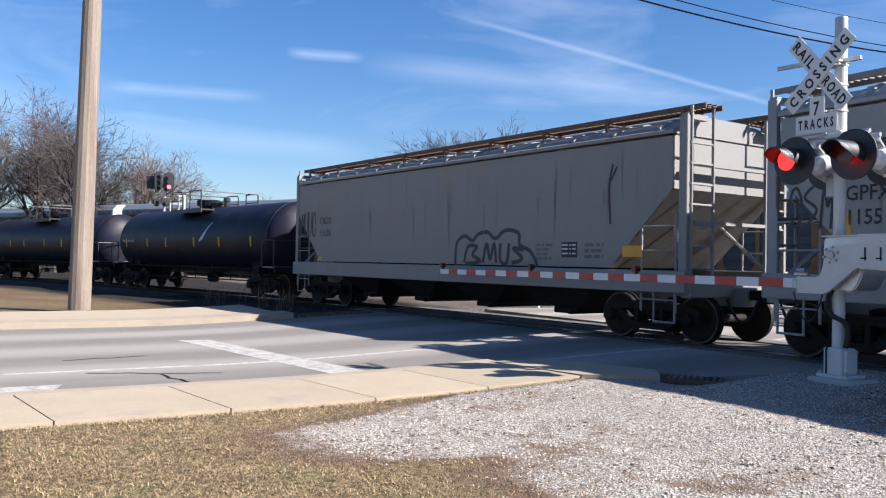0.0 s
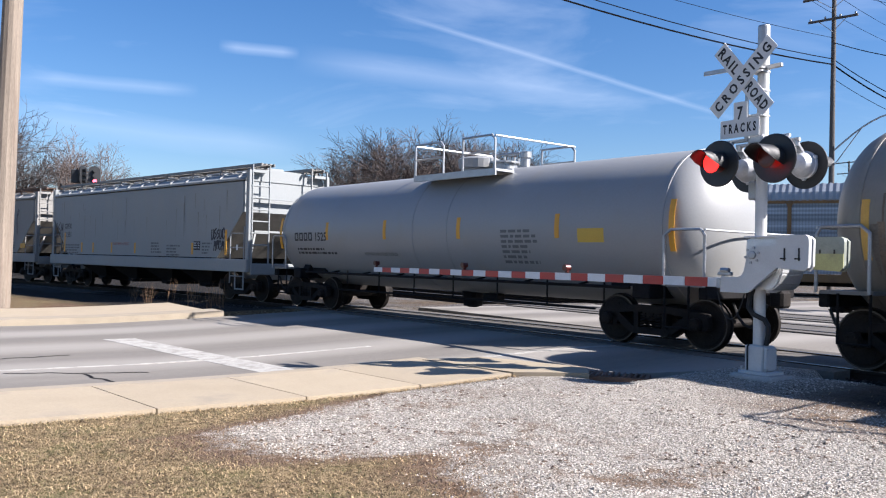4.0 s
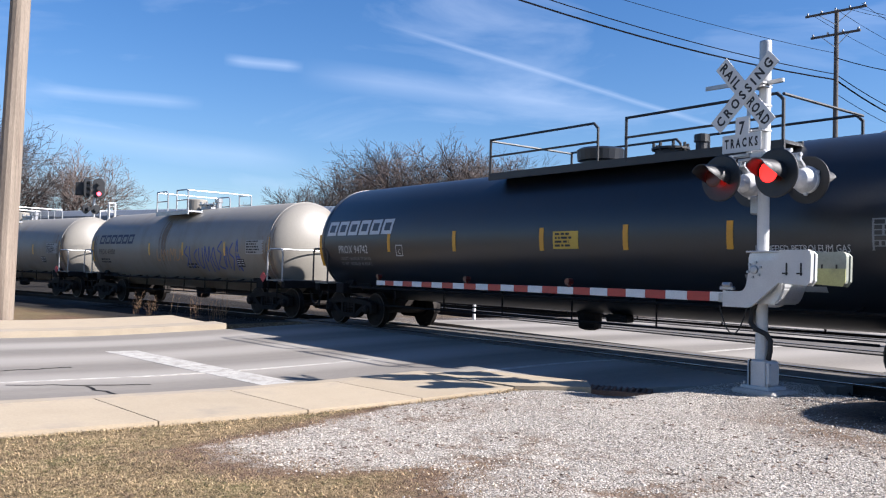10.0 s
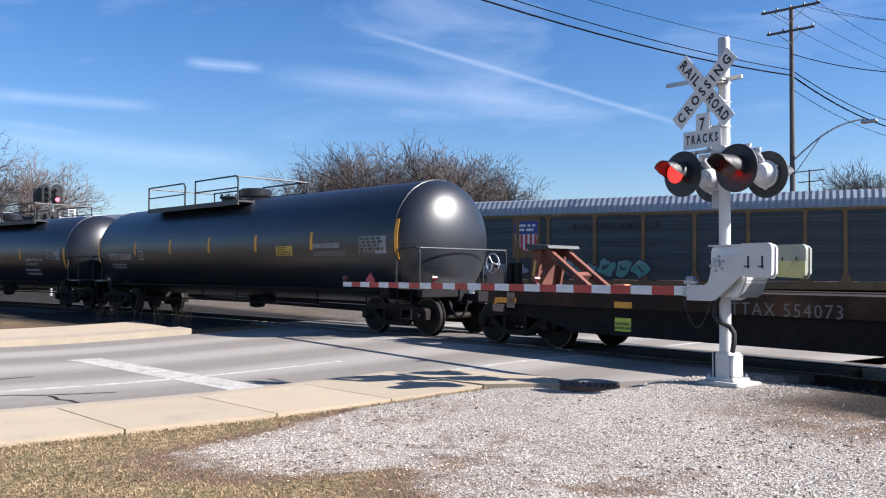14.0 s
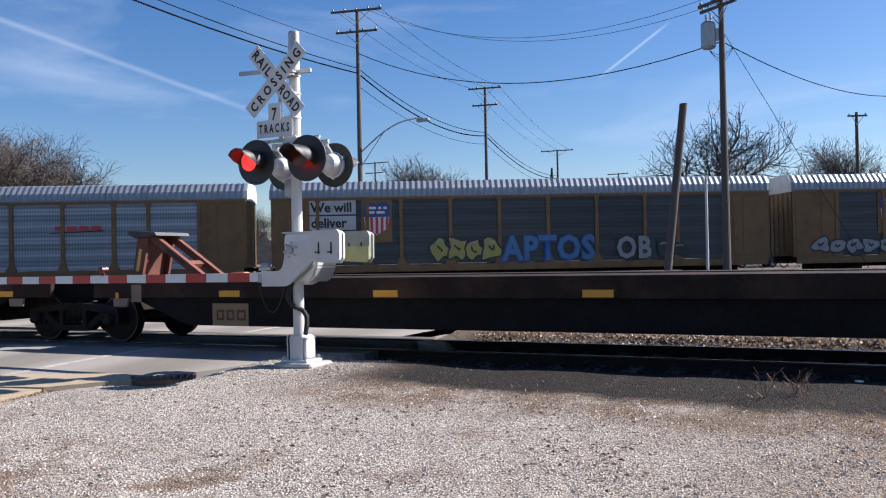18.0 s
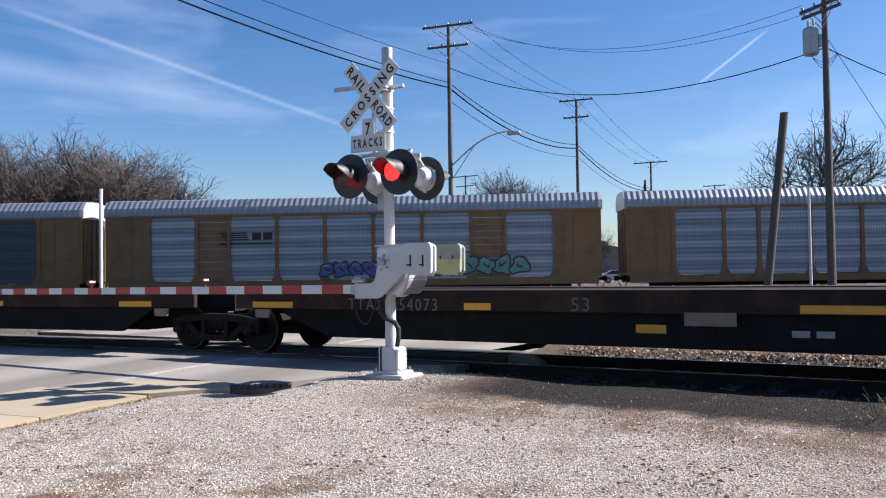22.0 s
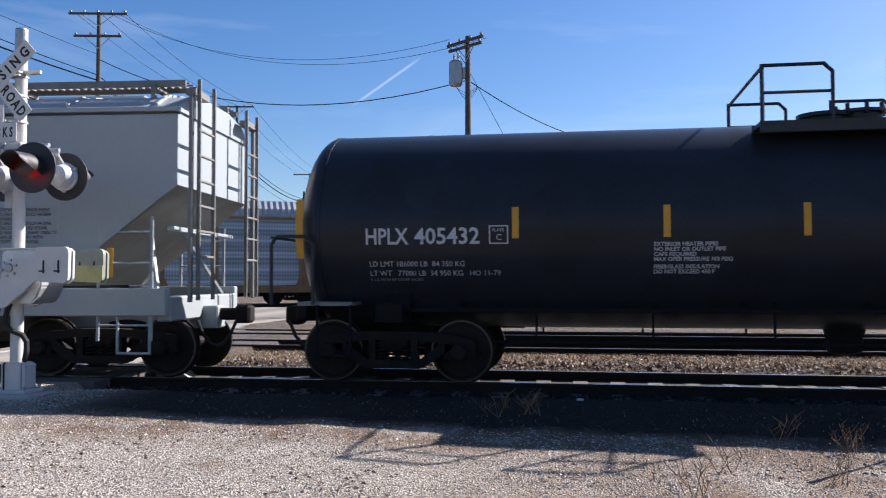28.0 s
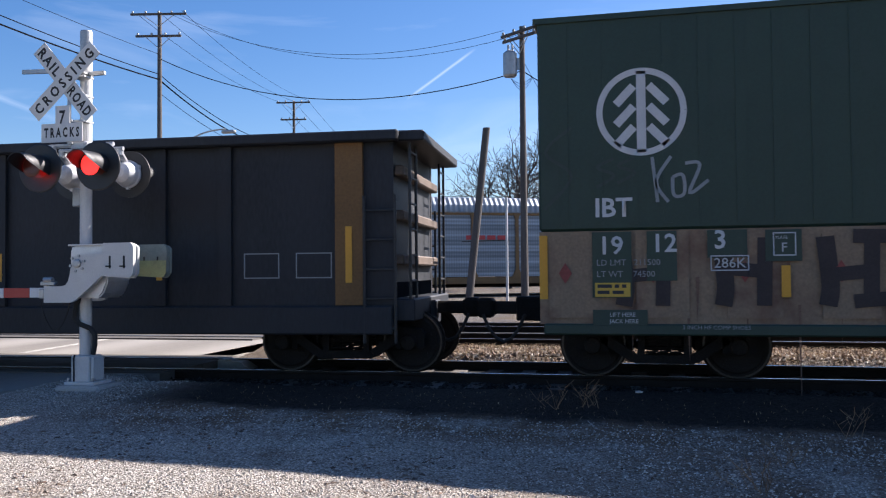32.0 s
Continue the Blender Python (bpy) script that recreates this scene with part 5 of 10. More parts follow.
def tank_car(name, label, length, r, zc, shell_mat, rail_mat, head=0.75, platform=True, dome="drum", under_mat="dark_under", bands=(), platform_len=2.4, platform_x=0.0, end_rails=True, dome_dx=-0.5, west=0.0, rail_in=0.80, rail_out=0.0):
    """Tank car; x along the track, z from the rail top; r, zc: radius and axis height of the tank."""
    car = empty(name, label, "tank car", "cars of the near train")
    h = length / 2
    e = h - 0.15
    bm = bm_new()
    prof = []
    n = 9
    for i in range(n + 1):
        a = math.pi / 2 * i / n
        prof.append((-e + head - head * math.cos(a), max(r * math.sin(a), 0.01)))
    prof += [(x, r) for x in (-e * 0.5, 0, e * 0.5)]
    prof += [(-x, q) for x, q in prof[:n + 1][::-1]]
    prof = [(x - west, q) if x < -e * 0.6 else (x, q) for x, q in prof]
    lathe_x(bm, prof, 48, zc)
    shell = part("tank_shell", bm, shell_mat, car, smooth=True)
    for x in (-e + head - west, e - head) + tuple(bands):
        bm = bm_new()
        lathe_x(bm, [(x - 0.03, r + 0.001), (x - 0.028, r + 0.008), (x + 0.028, r + 0.008), (x + 0.03, r + 0.001)], 48, zc)
        part("seam_band", bm, shell_mat, car, smooth=False)
    # stub sills, bolsters and saddles
    for s in (-1, 1):
        bm = bm_new()
        box(bm, (s * (h - 1.5), 0, 0.88), (3.0, 0.44, 0.36), 0.02)
        box(bm, (s * (h - 0.12), 0, 0.96), (0.16, 2.7, 0.22), 0.02)
        box(bm, (s * (h - 1.30), 0, 0.94), (0.36, 2.7, 0.26), 0.02)
        for q in (-1, 1):
            box(bm, (s * (h - 1.40), q * 1.0, 1.15), (0.30, 0.14, 0.5), 0.01, Matrix.Rotation(radians(q * 30), 4, "X"))
        part("stub_sill", bm, under_mat, car)
        bm = bm_new()
        loft(bm, [[(s * (h - 2.2), y, 1.0), (s * (h - 2.2), y, zc - math.sqrt(max(r * r - y * y, 0.01)) + 0.02), (s * (h - 1.1), y, zc - math.sqrt(max(r * r - y * y, 0.01)) + 0.02), (s * (h - 1.1), y, 1.0)] for y in (-1.0, -0.5, 0.0, 0.5, 1.0)])
        part("saddle", bm, under_mat, car)
        # end platform
        bm = bm_new()
        box(bm, (s * (h - 0.45), 0, 1.06), (0.75, 2.75, 0.05))
        part("end_platform", bm, "grate", car)
        coupler(car, s * (h - 0.3), s)
        for q in (-1, 1):
            bm = bm_new()
            pipe(bm, [(s * (h - 0.35), q * 1.38, 1.05), (s * (h - 0.35), q * 1.38, 0.38), (s * (h - 0.80), q * 1.38, 0.38), (s * (h - 0.80), q * 1.38, 1.05)], 0.02, 6)
            part("stirrup", bm, under_mat, car)
            if end_rails:
                bm = bm_new()
                pipe(bm, [(s * (h - rail_in), q * 1.42, 1.05), (s * (h - rail_in), q * 1.42, 1.85), (s * (h - rail_in + 0.12), q * 1.42, 1.95), (s * (h - 0.12 + rail_out), q * 1.42, 1.95)], 0.024, 6)
                pipe(bm, [(s * (h - 0.12 + rail_out), q * 1.42, 1.95), (s * (h - 0.05 + rail_out), q * 1.42, 1.85), (s * (h - 0.05 + rail_out), q * 1.42, 1.05)], 0.024, 6)
                pipe(bm, [(s * (h - 0.05 + rail_out), q * 1.42, 1.94), (s * (h - 0.05 + rail_out), 0.0, 1.94)], 0.02, 6)
                part("hand_rail", bm, rail_mat, car)
    # pipes and rods slung under the tank
    bm = bm_new()
    zb = 0.78
    for q, z in ((-1.25, 0.92), (1.25, 0.92)):
        pipe(bm, [(-h + 1.6, q, z + 0.06), (h - 1.6, q, z + 0.06)], 0.03, 6)
    for q in (-0.95, 0.95):
        pipe(bm, [(-h + 2.6, q, 0.56), (h - 2.6, q, 0.56)], 0.022, 6)
    for i in range(7):
        x = -h + 2.8 + (2 * h - 5.6) * i / 6
        pipe(bm, [(x, -1.25, 0.98), (x, -0.9, zc - r * 0.72)], 0.02, 5)
        for q in (-0.95, 0.95):
            pipe(bm, [(x + 0.4, q, 0.56), (x + 0.4, q, zc - math.sqrt(r * r - 0.9) + 0.02)], 0.018, 5)
    part("under_rail", bm, under_mat, car)
    bm = bm_new()
    lathe_z(bm, [(zc - r - 0.34, 0.10), (zc - r - 0.30, 0.22), (zc - r - 0.10, 0.24), (zc - r + 0.12, 0.30)], 14)
    part("outlet_valve", bm, under_mat, car)
    bm = bm_new()
    box(bm, (1.0, -0.3, zc - r - 0.05), (0.5, 0.25, 0.14), 0.03)
    part("valve_box", bm, under_mat, car)
    # platform on top
    if platform:
        pl = platform_len
        zt = zc + r
        for q in (-1, 1):
            bm = bm_new()
            box(bm, (platform_x, q * 0.95, zt - 0.16), (pl, 0.50, 0.05))
            box(bm, (platform_x, q * 0.70, zt - 0.17), (pl, 0.04, 0.14))
            box(bm, (platform_x, q * 1.20, zt - 0.20), (pl, 0.04, 0.14))
            part("platform", bm, rail_mat, car)
            xs = [platform_x - pl / 2 + 0.03, platform_x + pl / 2 - 0.03]
            half_gap = 0.32
            for x0, x1 in ((xs[0], platform_x - half_gap), (platform_x + half_gap, xs[1])):
                bm = bm_new()
                pipe(bm, [(x0, q * 1.2, zt - 0.2), (x0, q * 1.2, zt + 0.56), (x1 - 0.1, q * 1.2, zt + 0.56), (x1, q * 1.2, zt + 0.46), (x1, q * 1.2, zt - 0.2)], 0.026, 6)
                pipe(bm, [(x0, q * 1.2, zt + 0.22), (x1, q * 1.2, zt + 0.22)], 0.02, 6)
                part("guard_rail", bm, rail_mat, car)
        for x in xs:
            bm = bm_new()
            pipe(bm, [(x, -1.2, zt + 0.54), (x, 1.2, zt + 0.54)], 0.024, 6)
            part("guard_rail", bm, rail_mat, car)
        bm = bm_new()
        if dome == "none":
            lathe_z(bm, [(zt - 0.2, 0.30), (zt + 0.08, 0.30), (zt + 0.09, 0.36), (zt + 0.14, 0.36), (zt + 0.16, 0.1)], 24, platform_x - 0.1)
        elif dome == "drum":
            lathe_z(bm, [(zt - 0.2, 0.36), (zt + 0.34, 0.36), (zt + 0.38, 0.32), (zt + 0.40, 0.1)], 24, platform_x + dome_dx)
        else:
            lathe_z(bm, [(zt - 0.2, 0.36), (zt + 0.06, 0.36), (zt + 0.08, 0.46), (zt + 0.28, 0.48), (zt + 0.32, 0.42), (zt + 0.33, 0.1)], 24, platform_x + dome_dx)
        part("dome_cover", bm, shell_mat, car)
        bm = bm_new()
        lathe_z(bm, [(zt - 0.1, 0.28), (zt + 0.12, 0.28), (zt + 0.13, 0.34), (zt + 0.17, 0.34), (zt + 0.2, 0.12)], 18, platform_x + 0.35)
        for i in range(8):
            a = 2 * math.pi * i / 8
            lathe_z(bm, [(zt + 0.1, 0.03), (zt + 0.25, 0.03)], 6, platform_x + 0.35 + 0.3 * math.cos(a), 0.3 * math.sin(a))
        lathe_z(bm, [(zt - 0.1, 0.10), (zt + 0.20, 0.10), (zt + 0.21, 0.13), (zt + 0.34, 0.13), (zt + 0.36, 0.05)], 12, platform_x + 1.0)
        part("valve", bm, rail_mat if rail_mat != "tank_black" else "black_paint", car)
    for s in (-1, 1):
        add_truck(car, s * (h - 1.30))
    car["half"] = h
    return car


def stripes(car, xs, z0, z1, surface, w=0.11, material="stripe_yellow"):
    for x in xs:
        plate("reflector_stripe", material, car, x - w / 2, x + w / 2, z0, z1, surface, "yellow reflective stripe")


def place_car(car, s_left, s_right):
    """s_left, s_right: the ends at the clip's start, in metres west along the track."""
    MOVING.append(("near", car, (s_left + s_right) / 2))


M["streak_grey"] = mat("streak_grey", (0.19, 0.187, 0.178), 0.8, 0.0, 0.15, 2, 30, 0.0)
M["streak_pale"] = mat("streak_pale", (0.36, 0.385, 0.39), 0.7, 0.0, 0.1, 2, 30, 0.0)
M["logo_navy"] = mat("logo_navy", (0.018, 0.022, 0.055), 0.6, 0.0, 0.06, 6, 60, 0.0)
M["stripe_faded"] = mat("stripe_faded", (0.62, 0.37, 0.08), 0.6, 0.0, 0.1, 3, 60, 0.02)
M["tank_streak"] = mat("tank_streak", (0.20, 0.145, 0.10), 0.8, 0.0, 0.2, 3, 40, 0.0)
M["graffiti_tan"] = mat("graffiti_tan", (0.40, 0.24, 0.12), 0.6, 0.0, 0.1, 6, 60, 0.0)
# tan of the boxes; on pads and gussets it stands for sunlight
M["spine_pad"] = mat("spine_pad", (0.20, 0.15, 0.12), 0.7, 0.0, 0.15, 3, 40, 0.1)
M["gondola_brown_end"] = mat("gondola_brown_end", (0.10, 0.07, 0.05), 0.7, 0.0, 0.2, 1.2, 30, 0.1)
M["box_red"] = mat("box_red", (0.22, 0.05, 0.04), 0.7, 0.0, 0.15, 3, 30, 0.0)
M["graffiti_dim"] = mat("graffiti_dim", (0.035, 0.05, 0.043), 0.7, 0.0, 0.15, 3, 30, 0.0)
M["stencil_tan"] = mat("stencil_tan", (0.24, 0.17, 0.085), 0.7, 0.0, 0.1, 3, 40, 0.0)
M["stencil_brown"] = mat("stencil_brown", (0.075, 0.042, 0.026), 0.7, 0.0, 0.1, 3, 40, 0.0)
M["text_grey_dark"] = mat("text_grey_dark", (0.10, 0.105, 0.11), 0.6, 0.0, 0.06, 6, 60, 0.0)


M["rust_dark"] = mat("rust_dark", (0.15, 0.09, 0.062), 0.85, 0.0, 0.25, 3, 40, 0.0)
# black lifted so the glare haze sits in this tank's colour
M["tank_black_hazed"] = mat("tank_black_hazed", (0.023, 0.027, 0.035), 0.30, 0.0, 0.15, 0.8, 40, 0.04, dirt=(0.019, 0.020, 0.022), dirt_amount=0.35, spec=0.16)
# stains on a grey already darkened for shade under the ends
M["slope_grey_shaded"] = mat("slope_grey_shaded", (0.12, 0.113, 0.10), 0.75, 0.0, 0.15, 1.2, 30, 0.08, dirt=(0.06, 0.052, 0.045), dirt_amount=0.4)
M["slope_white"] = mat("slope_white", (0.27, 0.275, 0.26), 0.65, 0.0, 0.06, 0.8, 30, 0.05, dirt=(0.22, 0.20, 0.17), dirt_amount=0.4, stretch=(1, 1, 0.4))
M["notice_lime"] = mat("notice_lime", (0.42, 0.52, 0.06), 0.6, 0.0, 0.05, 3, 60, 0.0)
M["block_orange"] = mat("block_orange", (0.55, 0.16, 0.06), 0.6, 0.0, 0.08, 3, 60, 0.02)
M["graffiti_brown"] = mat("graffiti_brown", (0.03, 0.021, 0.02), 0.7, 0.0, 0.2, 3, 40, 0.0)


# ---- the near train ----
def blank_word(name, car, x0, widths, z, height, material, surface, slant=0.12, gap=0.12):
    """A maker's name as plain slanted blocks, each with a slot."""
    bm = bm_new()
    x = x0
    for w in widths:
        def quad(xa, xb, za, zb):
            k = 4
            for i in range(k):
                p, q = za + (zb - za) * i / k, za + (zb - za) * (i + 1) / k
                vs = [bm.verts.new((a + slant * (c - z), surface(c), c)) for a, c in ((xa, p), (xb, p), (xb, q), (xa, q))]
                bm.faces.new(vs)
        b = min(w, height) * 0.24
        quad(x, x + w, z, z + b)
        quad(x, x + w, z + height - b, z + height)
        quad(x, x + b, z + b, z + height - b)
        quad(x + w - b, x + w, z + b, z + height - b)
        x += w + gap
    return part(name, bm, material, car, "maker's mark as plain blocks")


# dark tank cars ahead of the hoppers
for s0, s1, lbl, m_ in ((40.9, 26.9, "dark blue tank car with a white leaf emblem", "tank_blue"), (56.6, 42.4, "black tank car with yellow stripes", "tank_blue"), (72.2, 58.0, "black tank car with a short platform", "tank_blue"), (88.0, 73.8, "black tank car far down the line", "tank_blue"), (104, 89.6, "black tank car far down the line", "tank_blue")):
    c = tank_car("tank_car", lbl, s0 - s1, 1.30, 2.02, m_, "black_paint", platform_len=2.6, dome="hat", head=0.6)
    sf = tank_side(1.30, 2.02)
    stripes(c, [-5.6, -3.4, -1.6, 0.9, 2.9, 5.2], 1.75, 2.1, sf, 0.09)
    bars("stencilling", "text_grey", c, -6.0, -4.2, 2.05, 1, 0.16, sf, seed=3)
    if s0 < 42:
        bm = bm_new()
        for i in range(9):
            t = i / 8
            stroke(bm, [(1.35 + 0.3 * t, 1.95 + 0.1 * t), (2.15 - 0.2 * t, 2.65 - 0.15 * t)], 0.06, sf)
        part("leaf_emblem", bm, "text_white", c, "white leaf emblem")
    place_car(c, s0, s1)

# grey covered hopper with black graffiti
c = covered_hopper("covered_hopper", "grey covered hopper car with black graffiti", 15.3, "hopper_grey", "hopper_grey", "grate_rust")
sf = side_y(3.01)
letters("reporting_mark", "CRDX", 0.20, "text_black", c, -5.73, 2.38, sf, squeeze=0.95)
letters("car_number", "11638", 0.20, "text_black", c, -5.72, 2.03, sf, squeeze=0.95)
bm = bm_new()
for pts in ([(-1.3, 1.25), (-1.25, 2.0), (-0.9, 2.25), (-0.55, 2.1), (-0.3, 2.3), (0.1, 2.35), (0.4, 2.15), (0.8, 2.4), (1.3, 2.3), (1.35, 1.95), (1.75, 1.75), (2.0, 1.3), (1.6, 1.22), (-1.3, 1.25)],
            [(-0.9, 1.4), (-0.75, 1.9), (-0.35, 1.9), (-0.55, 1.65), (-0.2, 1.45), (-0.85, 1.35)], [(-0.1, 1.4), (0.05, 2.0), (0.2, 1.5), (0.35, 2.0), (0.45, 1.4)],
            [(0.6, 2.0), (0.6, 1.5), (0.85, 1.4), (0.95, 2.0)], [(1.5, 1.8), (1.1, 1.85), (1.45, 1.55), (1.05, 1.4)], [(-1.35, 1.2), (-1.0, 0.98), (0.6, 1.0), (1.6, 1.1)]):
    stroke(bm, [(2.05 + 0.84 * x, 1.22 + (z - 1.22) * 0.7) for x, z in pts], 0.085, sf)
part("graffiti", bm, "graffiti_black", c, "black outlined graffiti letters")
scrawl("graffiti", "graffiti_black", c, -6.95, -5.95, 2.0, 2.8, sf, 4, 0.045, 4, "small black tag")
graph_plate(c, 4.43, 1.48, sf, 0.42, 0.30)
bars("stencilling", "text_grey_dark", c, 5.05, 5.75, 1.75, 3, 0.11, sf, seed=8)
bars("stencilling", "text_grey_dark", c, 3.7, 4.3, 1.75, 4, 0.09, sf, seed=9)
plate("patch", "stripe_yellow", c, 6.0, 6.45, 1.5, 1.7, sf, "faded yellow patch")
plate("patch", "stripe_yellow", c, -5.8, -5.6, 1.32, 1.43, sf, "faded yellow patch")
bm = bm_new()
stroke(bm, [(5.7, 2.1), (5.66, 2.8), (5.75, 3.2)], 0.05, sf)
stroke(bm, [(5.7, 2.9), (5.85, 3.15)], 0.04, sf)
part("scratch", bm, "graffiti_black", c, "dark scrape on the side")
side_streaks(c, 30, 51, "streak_grey", -6.5, 6.5, 3.5, sf)
place_car(c, 25.6, 10.3)

c = covered_hopper("covered_hopper", "pale grey covered hopper car with yellow stripes", 15.3, "hopper_pale", "hopper_pale", "grate")
letters("reporting_mark", "GPFX", 0.21, "text_black", c, -6.03, 2.30, sf, squeeze=0.95, bold=0.004)
letters("car_number", "11551", 0.21, "text_black", c, -6.03, 1.97, sf, squeeze=0.95, bold=0.004)
stripes(c, [-6.0, 6.2], 1.38, 2.15, sf, 0.11)
stripes(c, [-4.34, -3.3, -1.69, 0.19, 4.19], 1.38, 1.75, sf, 0.11)
letters("notice", "DO NOT HAMMER ON SIDES OF CAR", 0.10, "text_red", c, -1.55, 1.66, sf, squeeze=0.55)
graph_plate(c, 4.28, 1.52, sf, 0.40, 0.28)
scrawl("graffiti", "graffiti_black", c, 5.35, 6.15, 1.85, 2.2, sf, 5, 0.055, 12, "dense black tag")
scrawl("graffiti", "graffiti_black", c, 5.5, 6.1, 1.5, 1.85, sf, 4, 0.05, 15, "dense black tag")
scrawl("graffiti", "graffiti_black", c, -6.95, -6.2, 1.9, 2.6, sf, 3, 0.045, 14, "small black tag")
for i, (a, b) in enumerate(((-5.9, -4.5), (1.4, 2.2), (2.5, 3.4), (4.8, 5.4))):
    bars("stencilling", "text_grey_dark", c, a, b, 1.68 + 0.08 * (i % 2), 4, 0.10, sf, seed=20 + i)
bm = bm_new()
box(bm, (6.9, -1.55, 1.62), (0.09, 0.012, 0.16), 0.01)
part("tag_card", bm, "sign_white", c, "small white card")
side_streaks(c, 26, 52, "streak_grey", -6.5, 6.5, 3.4, sf)
place_car(c, 9.15, -6.15)

# pale grey tank car
TR, TZ = 1.37, 2.03
c = tank_car("tank_car", "pale grey tank car with black lettering", 14.0, TR, TZ, "tank_grey", "galvanised", bands=(-0.6, 0.6), dome="hat", platform_len=2.7, platform_x=0.6, west=0.3)
sf = tank_side(TR, TZ)
letters("car_number", "1525", 0.22, "text_black", c, -4.81, 1.81, sf, bold=0.005)
blank_word("maker_mark", c, -5.82, [0.19, 0.19, 0.18, 0.19], 1.81, 0.22, "text_black", sf, 0.0, 0.05)
letters("notice", "NO VACUUM RELIEF DEVICE", 0.075, "text_black", c, -2.57, 1.45, sf)
bars("stencilling", "text_black", c, -5.75, -3.5, 1.62, 2, 0.10, sf, seed=31)
stripes(c, [-6.6, 6.3], 1.6, 2.45, sf, 0.11)
stripes(c, [-4.19, -1.65, 1.01, 3.8], 1.83, 2.28, sf, 0.11)
bars("stencilling", "text_grey_dark", c, 2.3, 3.3, 2.0, 7, 0.10, sf, seed=33)
plate("placard", "placard_yellow", c, 4.3, 4.9, 1.75, 2.0, sf, "yellow emergency placard")
place_car(c, -7.25, -21.35)


def white_tank(number, s0, s1, label, graffiti):
    c = tank_car("tank_car", label, s0 - s1, TR, TZ, "tank_white", "galvanised", bands=(-0.62, -0.15), dome="drum", platform_len=2.3, platform_x=-0.15, west=0.30)
    blank_word("maker_mark", c, -5.69, [0.42] * 6, 2.17, 0.34, "logo_navy", sf, 0.15, 0.075)
    letters("reporting_mark", "PROX " + number, 0.20, "text_black", c, -5.70, 1.78, sf, squeeze=0.95)
    bars("stencilling", "text_black", c, -5.6, -4.4, 1.62, 2, 0.10, sf, seed=int(number))
    stripes(c, [-1.44, 0.98, 3.67], 1.75, 2.18, sf, 0.09, "stripe_faded")
    stripes(c, [-6.3, 6.1], 1.5, 2.3, sf, 0.11, "stripe_faded")
    # lot table
    plate("stencil_plate", "patch_pale", c, 4.9, 5.85, 1.80, 2.22, sf, "pale stencil table with dark bars")
    bars("table_rows", "text_black", c, 4.95, 5.8, 2.20, 5, 0.08, lambda z: sf(z) - 0.008, seed=7)
    graph_plate(c, 4.35, 1.42, sf, 0.38, 0.24)
    bars("placard", "text_black", c, 1.2, 2.0, 1.5, 2, 0.10, sf, seed=11)
    # rust and product stains round the fittings and on the end
    for k, (xa, xb, n) in enumerate(((-0.75, 0.0, 16), (5.75, 6.35, 12), (-6.2, -5.9, 4))):
        rr = random.Random(int(number) + k)
        for q in range(n):
            x, w = rr.uniform(xa, xb), rr.uniform(0.012, 0.055)
            z1 = rr.uniform(2.6, 3.15) if k == 0 else rr.uniform(1.7, 2.6)
            z0 = z1 - rr.uniform(0.5, 1.7)
            bm = bm_new()
            prev = None
            for u in range(9):
                z = z1 + (max(z0, 0.9) - z1) * u / 8
                ww = w * (1 - (u / 8) ** 2 * 0.85)
                cur = (bm.verts.new((x - ww, sf(z), z)), bm.verts.new((x + ww, sf(z), z)))
                if prev:
                    bm.faces.new((prev[0], prev[1], cur[1], cur[0]))
                prev = cur
            part("rust_streak", bm, "tank_streak" if q % 3 else "tank_soot", c)
    if graffiti:
        bm = bm_new()
        for i, pts in enumerate(([(0.2, 2.3), (-0.1, 2.1), (0.25, 1.9), (-0.1, 1.65)], [(0.45, 2.3), (0.4, 1.65), (0.75, 1.7)], [(1.2, 2.2), (0.85, 2.0), (1.15, 1.65)], [(1.35, 2.25), (1.3, 1.7), (1.6, 1.65), (1.7, 2.25)], [(1.85, 1.5), (1.95, 2.3), (2.15, 1.8), (2.35, 2.3), (2.4, 1.5)], [(2.55, 2.0), (2.8, 2.25), (2.9, 1.6), (2.65, 1.7), (2.55, 2.0)], [(3.5, 2.45), (3.15, 2.2), (3.45, 2.05), (3.1, 1.7), (3.55, 1.6)], [(3.75, 2.4), (3.7, 1.6), (4.0, 2.3), (4.05, 1.6)], [(4.5, 2.4), (4.2, 2.1), (4.55, 1.9), (4.2, 1.55)], [(4.7, 1.55), (4.85, 2.5), (5.0, 1.55), (4.75, 1.95), (5.1, 1.95)])):
            stroke(bm, [(1.2 + 0.66 * x, z - 0.25) for x, z in pts], 0.055, sf)
        part("graffiti", bm, "graffiti_blue", c, "dark blue graffiti scrawl")
        scrawl("graffiti", "graffiti_tan", c, -0.9, 0.9, 1.55, 2.0, sf, 4, 0.05, 40, "faded orange tag")
    # placard diamond on the end platform
    bm = bm_new()
    box(bm, (6.0, -1.43, 1.15), (0.22, 0.02, 0.22), 0.0, Matrix.Rotation(radians(45), 4, "Y"))
    part("hazard_placard", bm, "logo_red", c, "red and white diamond placard")
    place_car(c, s0, s1)


white_tank("43038", -23.16, -37.16, "cream white tank car with rust streaks", False)
white_tank("43000", -38.7, -52.7, "cream white tank car with blue graffiti", True)

